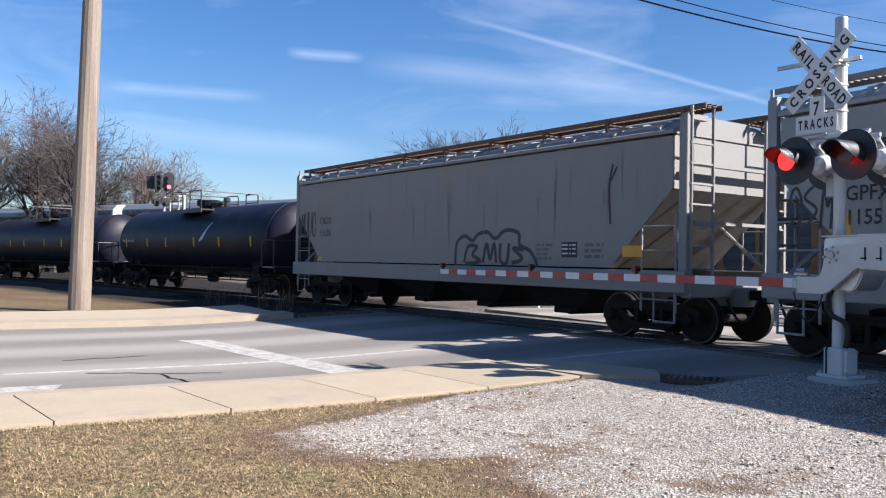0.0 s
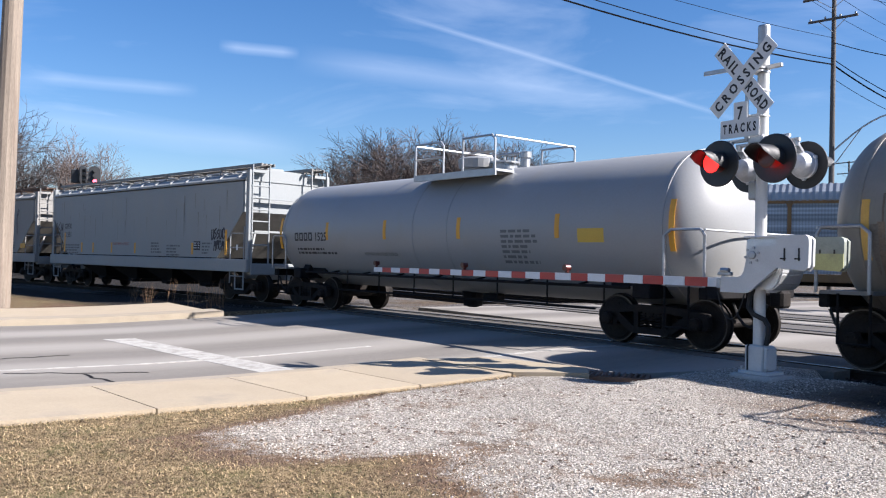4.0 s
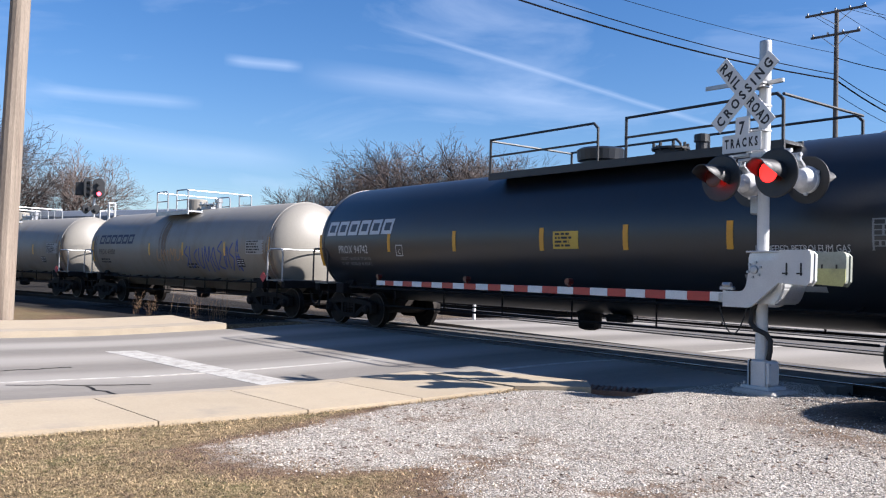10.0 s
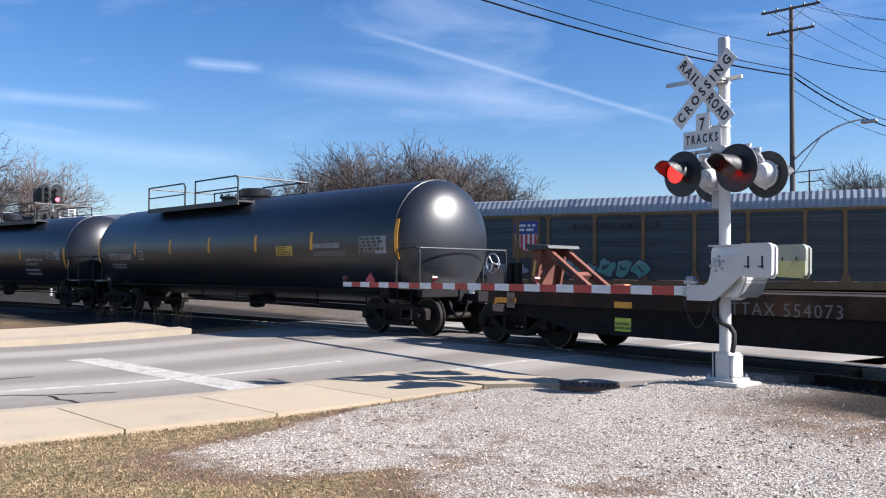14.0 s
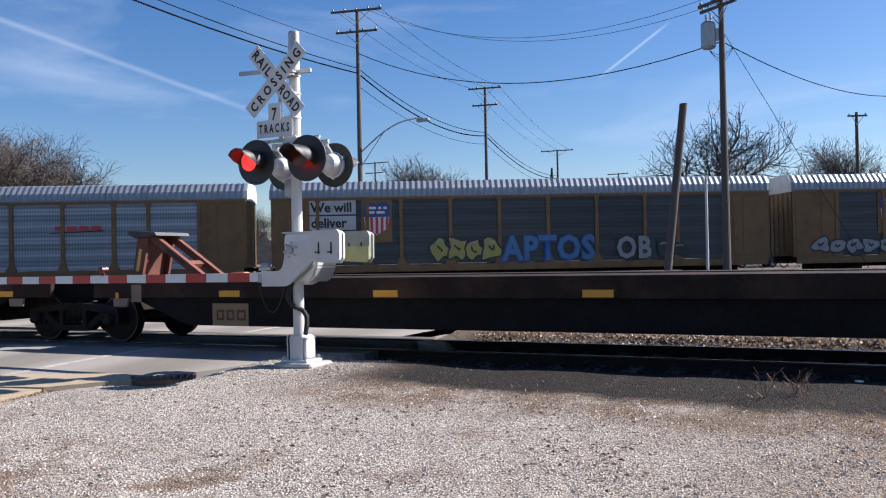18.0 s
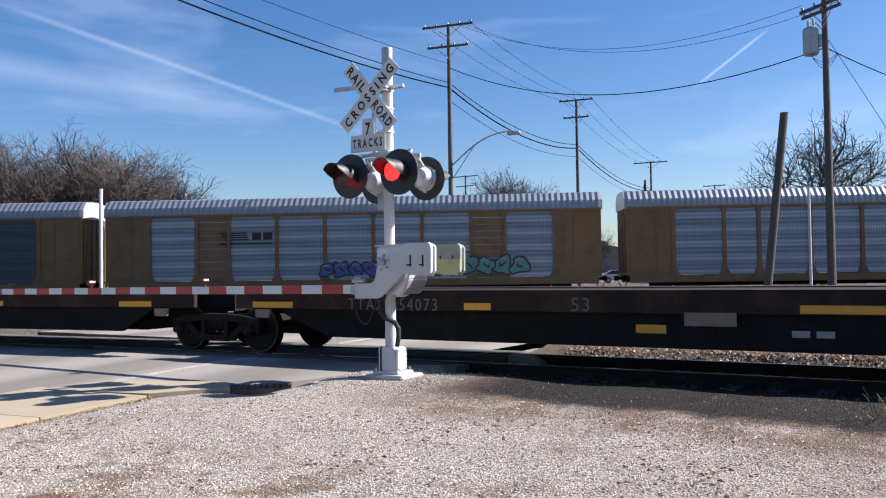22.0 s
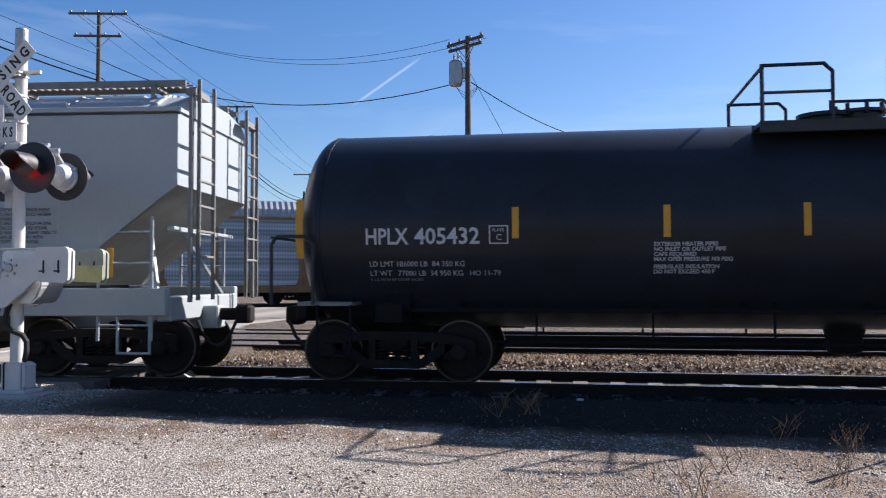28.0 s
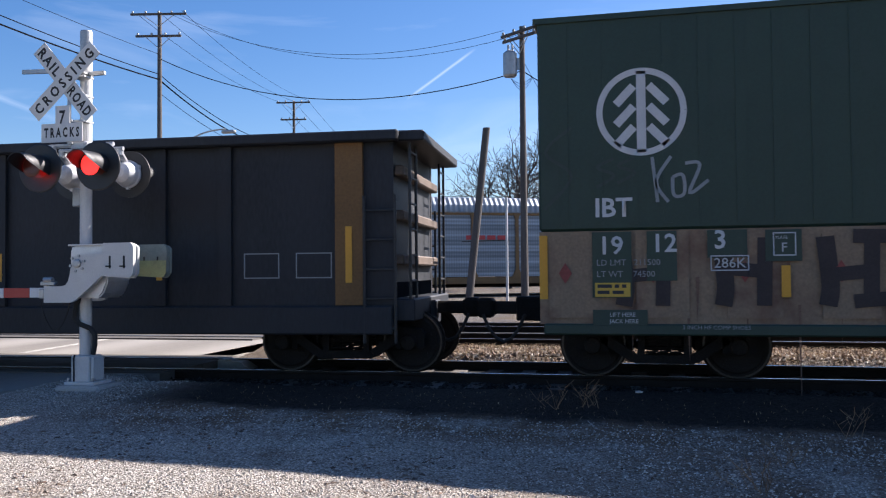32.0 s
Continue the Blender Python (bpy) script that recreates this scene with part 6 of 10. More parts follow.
# black pressure tank cars
GR, GZ = 1.45, 2.13
c = tank_car("tank_car", "glossy black tank car with white lettering", 17.2, GR, GZ, "tank_black", "black_paint", dome="hat", head=0.85, platform_len=6.5, platform_x=1.5, dome_dx=-1.3, west=0.38)
sf = tank_side(GR, GZ)
blank_word("maker_mark", c, -7.82, [0.42] * 6, 2.27, 0.36, "text_white", sf, 0.15, 0.08)
letters("reporting_mark", "PROX 94742", 0.20, "text_white", c, -7.26, 1.82, sf, squeeze=0.9)
letters("load_limit", "LD LMT  162100 LB  73 350 KG", 0.075, "text_grey", c, -7.2, 1.66, sf)
letters("light_weight", "LT WT   100700 LB  45 350 KG", 0.075, "text_grey", c, -7.2, 1.53, sf)
stripes(c, [-8.15, 7.5], 1.5, 2.3, sf, 0.11)
stripes(c, [-4.99, -2.55, 0.06, 2.05, 4.03], 1.85, 2.28, sf, 0.11)
plate("placard", "placard_yellow", c, 0.36, 0.98, 1.88, 2.2, sf, "yellow emergency placard")
bars("placard_rows", "text_black", c, 0.42, 0.92, 2.17, 4, 0.07, lambda z: sf(z) - 0.008, seed=3)
letters("notice", "LIQUEFIED PETROLEUM GAS", 0.105, "text_white", c, 4.44, 1.80, sf, squeeze=0.75)
letters("notice", "NOT-ODORIZED", 0.105, "text_white", c, 4.44, 1.62, sf, squeeze=0.8)
plate("stencil_plate", "text_grey", c, 4.2, 5.4, 1.40, 1.48, sf, "grey bar")
plate("stencil_plate", "text_grey", c, 4.2, 5.4, 1.25, 1.33, sf, "grey bar")
plate("stencil_plate", "text_grey", c, 6.12, 7.15, 1.82, 2.24, sf, "grey table of bars")
bars("table_rows", "tank_black", c, 6.15, 7.12, 2.22, 6, 0.07, lambda z: sf(z) - 0.008, seed=5, gap=0.2)
letters("plate_mark", "C", 0.11, "text_white", c, -4.62, 1.80, sf)
bm = bm_new()
stroke(bm, [(-4.70, 1.76), (-4.45, 1.76), (-4.45, 2.0), (-4.70, 2.0), (-4.70, 1.76)], 0.02, sf)
part("plate_mark", bm, "text_white", c)
letters("reporting_mark", "PROX 94742", 0.13, "text_white", c, 7.55, 2.3, lambda z: sf(z) + 0.3, squeeze=0.4)
place_car(c, -54.2, -71.4)

c = tank_car("tank_car", "black tank car for liquefied gas", 17.3, GR, GZ, "tank_black", "black_paint", dome="hat", head=0.75, platform_len=5.6, platform_x=-1.95, dome_dx=1.8, west=0.2)
letters("reporting_mark", "MTZX 330068", 0.22, "text_white", c, -7.25, 1.79, sf, squeeze=0.95)
bars("stencilling", "text_grey", c, -7.1, -5.6, 1.66, 2, 0.10, sf, seed=71)
letters("plate_mark", "C", 0.11, "text_white", c, -4.82, 1.85, sf)
bm = bm_new()
stroke(bm, [(-4.90, 1.79), (-4.62, 1.79), (-4.62, 2.05), (-4.90, 2.05), (-4.90, 1.79)], 0.02, sf)
part("plate_mark", bm, "text_white", c)
stripes(c, [-8.05, 7.86], 1.7, 2.6, sf, 0.12)
stripes(c, [-5.17, -2.74, -0.34, 2.15, 4.69], 1.95, 2.4, sf, 0.11)
plate("placard", "placard_yellow", c, 3.13, 3.86, 1.82, 2.07, sf, "yellow emergency placard")
bars("placard_rows", "text_black", c, 3.2, 3.8, 2.05, 4, 0.06, lambda z: sf(z) - 0.008, seed=3)
letters("notice", "NON-ODORIZED", 0.115, "text_white", c, 4.76, 1.99, sf, squeeze=0.85)
letters("notice", "LIQUEFIED PETROLEUM GAS", 0.115, "text_grey", c, 4.76, 1.80, sf, squeeze=0.62)
plate("stencil_plate", "text_grey", c, 6.56, 7.52, 1.83, 2.23, lambda z: sf(z), "grey table of bars")
bars("table_rows", "tank_black", c, 6.59, 7.48, 2.21, 5, 0.08, lambda z: sf(z) - 0.008, seed=5, gap=0.2)
bm = bm_new()
box(bm, (7.0, -1.45, 1.22), (0.24, 0.02, 0.24), 0.0, Matrix.Rotation(radians(45), 4, "Y"))
part("hazard_placard", bm, "logo_red", c, "red diamond placard")
place_car(c, -72.62, -89.92)


# ---- articulated spine car ----
def spine_unit(label, length, hitch, hitch_side, number, yellow=(), hitch_in=0.45, kink=2.53):
    """One platform of an articulated spine car: a deep fish-belly beam with side deck brackets and a folding hitch."""
    car = empty("spine_car_unit", label, "spine car", "platforms of the spine car")
    h = length / 2
    bm = bm_new()
    prism(bm, [(-h + 0.25, 1.02), (-h + 0.25, 0.72), (-h + 1.5, 0.66), (-h + kink, 0.34), (h - 2.4, 0.34), (h - 1.5, 0.66), (h - 0.25, 0.72), (h - 0.25, 1.02)], -0.60, 0.60)
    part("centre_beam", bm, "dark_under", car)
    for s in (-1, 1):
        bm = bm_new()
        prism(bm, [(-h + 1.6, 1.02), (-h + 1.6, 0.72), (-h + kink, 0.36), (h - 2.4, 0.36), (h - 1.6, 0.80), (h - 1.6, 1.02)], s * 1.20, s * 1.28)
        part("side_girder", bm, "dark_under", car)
        bm = bm_new()
        box(bm, (0, s * 1.32, 0.94), (2 * h - 1.1, 0.10, 0.26), 0.01)
        part("side_sill", bm, "spine_brown", car)
        bm = bm_new()
        box(bm, (0, s * 1.0, 1.09), (2 * h - 2.4, 0.72, 0.05))
        part("deck", bm, "spine_brown", car)
    bm = bm_new()
    box(bm, (0, 0, 1.06), (2 * h - 0.6, 1.25, 0.08), 0.01)
    part("deck", bm, "spine_brown", car)
    for x in [-h + 2.0 + i * (2 * h - 4) / 6 for i in range(7)]:
        bm = bm_new()
        box(bm, (x, 0, 0.86), (0.12, 2.5, 0.2))
        part("cross_bearer", bm, "dark_under", car)
    sf = lambda z: -1.375
    for x in yellow:
        x, x1 = x if isinstance(x, tuple) else (x, x + 0.62)
        plate("reflector_stripe", "stripe_yellow", car, x, x1, 0.83, 0.93, sf, "yellow reflective strip", steps=1)
    if number:
        x_num, x_two = (-1.9, 2.5) if hitch_side < 0 else (-4.86, -1.07)
        letters("car_number", number, 0.19, "text_grey_dark", car, x_num, 0.81, sf, spacing=1.2, squeeze=0.92)
        letters("car_number", "53", 0.19, "text_grey_dark", car, x_two, 0.83, sf, spacing=1.2)
    # steps and lifting lugs, painted pale as sunlit faces
    for x in (-h + 1.15, h - 1.35):
        bm = bm_new()
        prism(bm, [(x - 0.12, 0.80), (x + 0.22, 0.80), (x + 0.18, 0.66), (x - 0.1, 0.66)], -1.40, -1.36)
        part("jacking_pad", bm, "spine_pad", car, "pale worn jacking pad")
    if hitch:
        x = (-h + hitch_in) if hitch_side < 0 else (h - 1.35)
        d = -hitch_side
        for q in (-0.36, 0.30):
            bm = bm_new()
            prism(bm, [(x, 1.08), (x + d * 0.22, 1.08), (x + d * 0.40, 1.90), (x + d * 0.14, 1.90)], q, q + 0.06)
            part("hitch_leg", bm, "hitch_red", car, "rust-red hitch leg")
        bm = bm_new()
        prism(bm, [(x + d * 0.06, 1.10), (x + d * 0.12, 1.10), (x + d * 0.28, 1.88), (x + d * 0.20, 1.88)], -0.30, 0.30)
        part("leg_web", bm, "hitch_red", car)
        rot = Matrix.Rotation(math.atan2(0.80, 1.22) * d, 4, "Y")
        for q in (-1, 1):
            bm = bm_new()
            box(bm, (x + d * 0.97, q * 0.25, 1.50), (1.44, 0.10, 0.13), 0.0, rot)
            part("hitch_strut", bm, "hitch_red", car, "rust-red sloping hitch strut")
        bm = bm_new()
        box(bm, (x + d * 1.15, 0, 1.36), (0.12, 0.40, 0.08), 0.0, rot)
        part("strut_tie", bm, "hitch_red", car)
        bm = bm_new()
        prism(bm, [(x - 0.02 * d, 1.93), (x, 1.99), (x + 0.62 * d, 1.95), (x + 0.66 * d, 1.89), (x + 0.16 * d, 1.85)], -0.44, 0.44)
        part("fifth_wheel", bm, "black_paint", car, "black fifth-wheel plate")
        bm = bm_new()
        box(bm, (x + d * 1.88, 0, 1.13), (0.86, 0.5, 0.06), 0.01)
        part("hitch_track", bm, "hitch_red", car)
        for q in (-1, 1):
            bm = bm_new()
            box(bm, (x + d * 0.97, q * 0.303, 1.50), (0.50, 0.006, 0.035), 0.0, rot)
            part("strut_slot", bm, "sign_black", car)
        bm = bm_new()
        box(bm, (x + d * 0.17, -0.366, 1.45), (0.07, 0.008, 0.42), 0.0, Matrix.Rotation(radians(d * 12), 4, "Y"))
        part("leg_stripe", bm, "stripe_faded", car, "faded yellow stripe on the hitch leg")
    if hitch_side < 0:
        # block on the deck edge, marker beside the joint, gusset plate painted sunlit pale
        bm = bm_new()
        box(bm, (-h + hitch_in + 2.92, -0.95, 1.165), (0.26, 0.16, 0.10), 0.012)
        part("deck_block", bm, "block_orange", car, "orange block on the deck edge")
        plate("wear_plate", "spine_pad", car, -h + 1.42, -h + 1.64, 0.74, 1.03, lambda z: -1.375, "pale worn plate", steps=1)
        plate("reflector_stripe", "stripe_yellow", car, -h + 1.06, -h + 1.13, 0.72, 0.90, lambda z: -1.375, "short yellow reflective strip", steps=1)
    car["half"] = h
    return car


joints = [-92.9, -107.6, -122.5, -137.65, -152.85, -167.2]
specs = [("brown spine car platform with white numbers", True, -1, "TTAX 554073", ((-7.06, -6.47), (-4.08, -3.71), (1.6, 2.0), (3.5, 3.85))),
         ("dark spine car platform with a red hitch", True, -1, "", ((-4.22, -3.84), (-1.52, -1.14), (1.42, 1.82), (5.3, 6.05))),
         ("dark spine car platform with a tan stencil panel", True, -1, "", ((-4.3, -3.9), (-1.49, -1.09), (1.63, 2.04), (5.44, 6.08))),
         ("long dark spine car platform with a red hitch", True, -1, "", ((-4.22, -3.84), (-1.49, -1.08), (1.60, 2.03), (5.24, 6.04))),
         ("brown end platform of the spine car", True, 1, "TTAX 654073", ((-6.92, -6.02), (-2.74, -2.30), (1.84, 2.84), (5.25, 6.04)))]
for i, (lbl, hit_, side, num, yel) in enumerate(specs):
    a, b = joints[i] + (1.6 if i == 0 else 0), joints[i + 1] - (1.4 if i == 4 else 0)
    c = spine_unit(lbl, a - b, hit_, side, num, yellow=yel, hitch_in=0.95 if i == 0 else 0.45, kink=3.1 if i == 0 else 2.53)
    if i == 0:
        # hand brake at the free end, boxes and a lime notice
        bm = bm_new()
        prism(bm, [(-8.15, 1.06), (-7.62, 1.06), (-7.62, 1.44), (-7.72, 1.50), (-8.05, 1.50), (-8.15, 1.40)], -0.66, -0.40)
        part("brake_box", bm, "spine_pad", c, "tan hand brake box")
        bm = bm_new()
        ring = [(-7.92 + 0.20 * math.cos(u), -0.70, 1.60 + 0.20 * math.sin(u)) for u in [k * math.pi / 10 for k in range(21)]]
        pipe(bm, ring, 0.018, 5)
        for k in range(3):
            pipe(bm, [(-7.92, -0.70, 1.60), ring[k * 7 % 20]], 0.012, 4)
        pipe(bm, [(-7.92, -0.70, 1.60), (-7.92, -0.5, 1.58)], 0.02, 5)
        part("brake_wheel", bm, "galvanised", c, "pale spoked brake wheel")
        for xb in (-7.52, -7.30):
            bm = bm_new()
            box(bm, (xb, -0.55, 1.33), (0.15, 0.10, 0.54), 0.012)
            part("end_stanchion", bm, "dark_under", c)
        plate("wear_plate", "spine_pad", c, -7.56, -7.28, 0.84, 1.04, lambda z: -1.375, "tan worn plate", steps=1)
        plate("card", "sign_white", c, -7.84, -7.70, 0.98, 1.08, lambda z: -1.375, "small white card", steps=1)
        plate("notice_board", "notice_lime", c, -4.14, -3.80, 0.44, 0.66, lambda z: -1.29, "lime-yellow notice with dark words", steps=1)
        letters("notice", "FOR REPAIR", 0.042, "sign_black", c, -4.115, 0.545, lambda z: -1.30, bold=0.002, squeeze=0.88)
        letters("notice", "DO NOT LOAD", 0.042, "sign_black", c, -4.125, 0.475, lambda z: -1.30, bold=0.002, squeeze=0.85)
    if i == 4:
        plate("reflector_stripe", "stripe_yellow", c, -0.19, 0.21, 0.55, 0.66, lambda z: -1.29, "yellow reflective strip", steps=1)
        for xa, xb, za, zb in ((0.47, 1.11, 0.66, 0.83), (4.30, 4.70, 0.95, 1.04), (4.56, 4.96, 0.83, 0.90)):
            plate("wear_plate", "spine_pad", c, xa, xb, za, zb, lambda z: -1.376, "pale worn plate", steps=1)
        for xa in (1.73, 2.0):
            plate("stencil_plate", "text_grey", c, xa, xa + 0.2, 0.54, 0.62, lambda z: -1.29, "small pale stencil", steps=1)
    if i == 2:
        plate("stencil_panel", "stencil_tan", c, -4.51, -3.80, 0.36, 0.72, lambda z: -1.29, "tan panel with brown blocks", steps=1)
        blank_word("maker_mark", c, -4.42, [0.15, 0.15, 0.18], 0.45, 0.17, "hitch_red", lambda z: -1.298, 0.0, 0.05)
    if i in (1, 3):
        plate("stencil_panel", "stencil_brown", c, 0.0, 1.3, 0.82, 1.05, lambda z: -1.377, "brown panel with dark blocks", steps=1)
        blank_word("maker_mark", c, 0.3, [0.2, 0.2, 0.24], 0.84, 0.17, "hitch_red", lambda z: -1.386, 0.0, 0.05)
    half = (a - b) / 2
    mid = (a + b) / 2
    # each platform carries the bogie at its left end; the last one has both
    add_truck(c, mid - joints[i] - 0.28)
    if i == 4:
        add_truck(c, mid - joints[5] - 0.2)
        coupler(c, half - 0.3, 1)
    if i == 0:
        coupler(c, -half + 0.3, -1)
    place_car(c, a, b)

# rusty brown hopper
c = covered_hopper("covered_hopper", "rust-stained brown covered hopper car", 15.0, "hopper_rust", "hopper_rust", "grate_rust", top=3.70, end_in=0.30, post_in=0.12, inset=1.55)
sf = side_y(3.01)
letters("reporting_mark", "GPFX", 0.20, "text_black", c, -5.68, 2.50, sf, squeeze=1.0)
letters("car_number", "11447", 0.22, "text_black", c, -5.70, 2.10, sf, squeeze=1.0)
plate("patch", "patch_pale", c, -2.6, -1.22, 1.42, 2.13, sf, "pale repainted patch", steps=1)
plate("patch", "patch_pale", c, 0.03, 1.75, 1.42, 2.13, sf, "pale repainted patch", steps=1)
plate("patch", "patch_pale", c, -4.6, -3.75, 0.96, 1.22, lambda z: -1.553, "pale repainted patch", steps=1)
bm = bm_new()
for cx in (-1.79, -0.47):
    stroke(bm, [(cx + 0.20 * math.cos(a), 2.40 + 0.13 * math.sin(a)) for a in [k * 0.7 for k in range(10)]], 0.07, sf)
stroke(bm, [(-2.6, 2.40), (-2.54, 2.47), (-2.48, 2.40), (-2.54, 2.36)], 0.09, sf)
part("graffiti", bm, "graffiti_black", c, "dark sprayed rings")
plate("reflector_stripe", "stripe_yellow", c, -0.75, -0.25, 1.44, 1.53, sf, "yellow reflective strip", steps=1)
plate("reflector_stripe", "stripe_yellow", c, -3.05, -2.65, 1.44, 1.53, sf, "yellow reflective strip", steps=1)
graph_plate(c, 4.2, 1.5, sf, 0.45, 0.32)
blank_word("maker_mark", c, 4.9, [0.30, 0.30, 0.30, 0.30], 2.45, 0.36, "text_black", sf, 0.15, 0.07)
rr = random.Random(44)
for _ in range(44):
    bm = bm_new()
    x, zt, w, fall = rr.uniform(-5.8, 7.0), rr.uniform(2.9, 3.6), rr.uniform(0.015, 0.07), rr.uniform(0.3, 1.5)
    lean = rr.uniform(-0.04, 0.04)
    vs = [bm.verts.new((x + a, sf(zt), zt - b)) for a, b in ((-w, 0), (-w * 0.7, fall * 0.4), (lean, fall), (w * 0.6, fall * 0.45), (w, 0), (w * 0.3, -0.08))]
    bm.faces.new(vs)
    part("rust_streak", bm, "rust_dark", c)
place_car(c, -169.2, -184.2)

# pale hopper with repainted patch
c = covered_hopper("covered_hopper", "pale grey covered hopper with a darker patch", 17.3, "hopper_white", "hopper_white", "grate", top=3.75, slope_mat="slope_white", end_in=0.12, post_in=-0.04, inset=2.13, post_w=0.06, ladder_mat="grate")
plate("patch", "patch_grey", c, -5.26, 2.0, 1.29, 2.50, sf, "darker repainted patch", steps=1)
plate("patch", "patch_grey", c, -5.26, 5.6, 0.92, 1.24, lambda z: -1.553, "darker repainted strip", steps=1)
plate("emblem", "stripe_yellow", c, -6.75, -5.92, 2.33, 2.68, sf, "yellow rounded emblem")
letters("reporting_mark", "UTCX", 0.19, "text_black", c, -6.68, 2.41, lambda z: sf(z) - 0.01, bold=0.008, squeeze=0.95)
letters("car_number", "54231", 0.20, "text_black", c, -6.78, 1.90, sf, squeeze=0.95)
stripes(c, [-4.38, -2.36, 2.34, 4.49, 7.6], 1.42, 1.82, sf, 0.085)
for i, line in enumerate(("LITHCOTE DTM EXTERIOR PAINT", "APPLIED ARI-PARAGOULD 04-2006", "LC 98 LINING", "APPLIED ARI-PARAGOULD 04-2006", "CAUTION: DO NOT USE STEAM,", "BOILING WATER OR SHARP OBJECTS", "TO CLEAN. ENTER CAR WITH", "CLEAN SOFT SOLED SHOES.")):
    letters("notice", line, 0.045, "text_grey_dark", c, 5.84, 2.33 - i * 0.063, sf, bold=0.0015, squeeze=0.95)
graph_plate(c, 6.2, 1.43, sf, 0.50, 0.30)
bars("stencilling", "text_grey_dark", c, -6.75, -6.0, 1.72, 2, 0.11, sf, seed=91)
bars("stencilling", "text_grey", c, 4.6, 5.2, 1.15, 3, 0.07, lambda z: -1.562, seed=92)
side_streaks(c, 22, 53, "streak_pale", -7.5, 7.5, 3.5, sf)
place_car(c, -185.3, -202.6)

# black tank car close by
KR, KZ = 1.38, 2.08
c = tank_car("tank_car", "black tank car with crisp white lettering", 14.5, KR, KZ, "tank_black_hazed", "black_paint", dome="none", head=0.50, platform_len=2.35, platform_x=-0.10, west=0.3, rail_in=0.30, rail_out=0.32)
sf = tank_side(KR, KZ)
letters("reporting_mark", "HPLX", 0.21, "text_white", c, -6.26, 1.84, sf, bold=0.005, squeeze=0.80)
letters("car_number", "405432", 0.21, "text_white", c, -5.60, 1.84, sf, bold=0.005, squeeze=0.97)
letters("load_limit", "LD LMT 186000 LB  84 350 KG", 0.07, "text_white", c, -6.22, 1.55, sf)
letters("light_weight", "LT WT   77000 LB  34 950 KG   HO 11-79", 0.07, "text_white", c, -6.22, 1.43, sf)
letters("notice", "1 1/2 INCH HF COMP SHOES", 0.04, "text_grey", c, -6.22, 1.36, sf)
bm = bm_new()
stroke(bm, [(-4.62, 1.84), (-4.39, 1.84), (-4.39, 2.06), (-4.62, 2.06), (-4.62, 1.84)], 0.016, sf)
part("plate_mark", bm, "text_white", c)
letters("plate_mark", "PLATE", 0.04, "text_white", c, -4.59, 1.99, sf)
letters("plate_mark", "C", 0.08, "text_white", c, -4.54, 1.88, sf)
stripes(c, [-4.29, -2.42, -0.78, 0.72, 2.44, 4.50], 1.90, 2.30, sf, 0.085)
stripes(c, [-7.15, 6.69], 1.66, 2.45, sf, 0.10)
for i, line in enumerate(("EXTERIOR HEATER PIPES", "NO INLET OR OUTLET PIPE", "CAPS REQUIRED", "MAX OPER PRESSURE 100 PSIG", "FIBERGLASS INSULATION", "DO NOT EXCEED 450 F")):
    letters("notice", line, 0.05, "text_white", c, -2.58, 1.79 - i * 0.062 - (0.03 if i > 3 else 0), sf, bold=0.0015)
for i, line in enumerate(("FLANGE GASKETS-GYLON 3545", "O-RINGS-4273", "PRD MID A-1075 RBLT 11-2017", "BOV-MID-A-548", "BWST RBLT 11-2017", "FLANGE GASKET-GYLON 3545")):
    letters("notice", line, 0.048, "text_white", c, 0.87, 1.80 - i * 0.063, sf, bold=0.0015)
plate("placard", "placard_yellow", c, 2.55, 3.26, 1.88, 2.15, sf, "yellow emergency placard")
bars("placard_rows", "text_black", c, 2.6, 3.2, 2.13, 2, 0.06, lambda z: sf(z) - 0.008, seed=3)
bars("placard_rows", "text_black", c, 2.6, 3.2, 1.99, 1, 0.11, lambda z: sf(z) - 0.008, seed=6, gap=0.25)
for i, line in enumerate(("CARBOLINE 904HS", "11-2017 BWST")):
    letters("notice", line, 0.055, "text_white", c, 3.74, 1.80 - i * 0.07, sf, bold=0.0015)
bm = bm_new()
for z in (2.32, 2.26, 2.20, 2.14, 2.08, 1.97, 1.89):
    stroke(bm, [(5.53, z), (6.52, z)], 0.009, sf)
for x in (5.53, 5.95, 6.18, 6.36, 6.52):
    stroke(bm, [(x, 1.89), (x, 2.32)], 0.009, sf)
part("stencil_table", bm, "text_white", c, "white ruled table")["kind"] = "stuff"
bars("table_rows", "text_white", c, 5.56, 6.5, 2.30, 6, 0.06, sf, seed=5, gap=0.55)
letters("notice", "1 1/2 INCH HF COMP SHOES", 0.045, "text_grey", c, 4.95, 1.38, sf)
place_car(c, -204.25, -218.75)


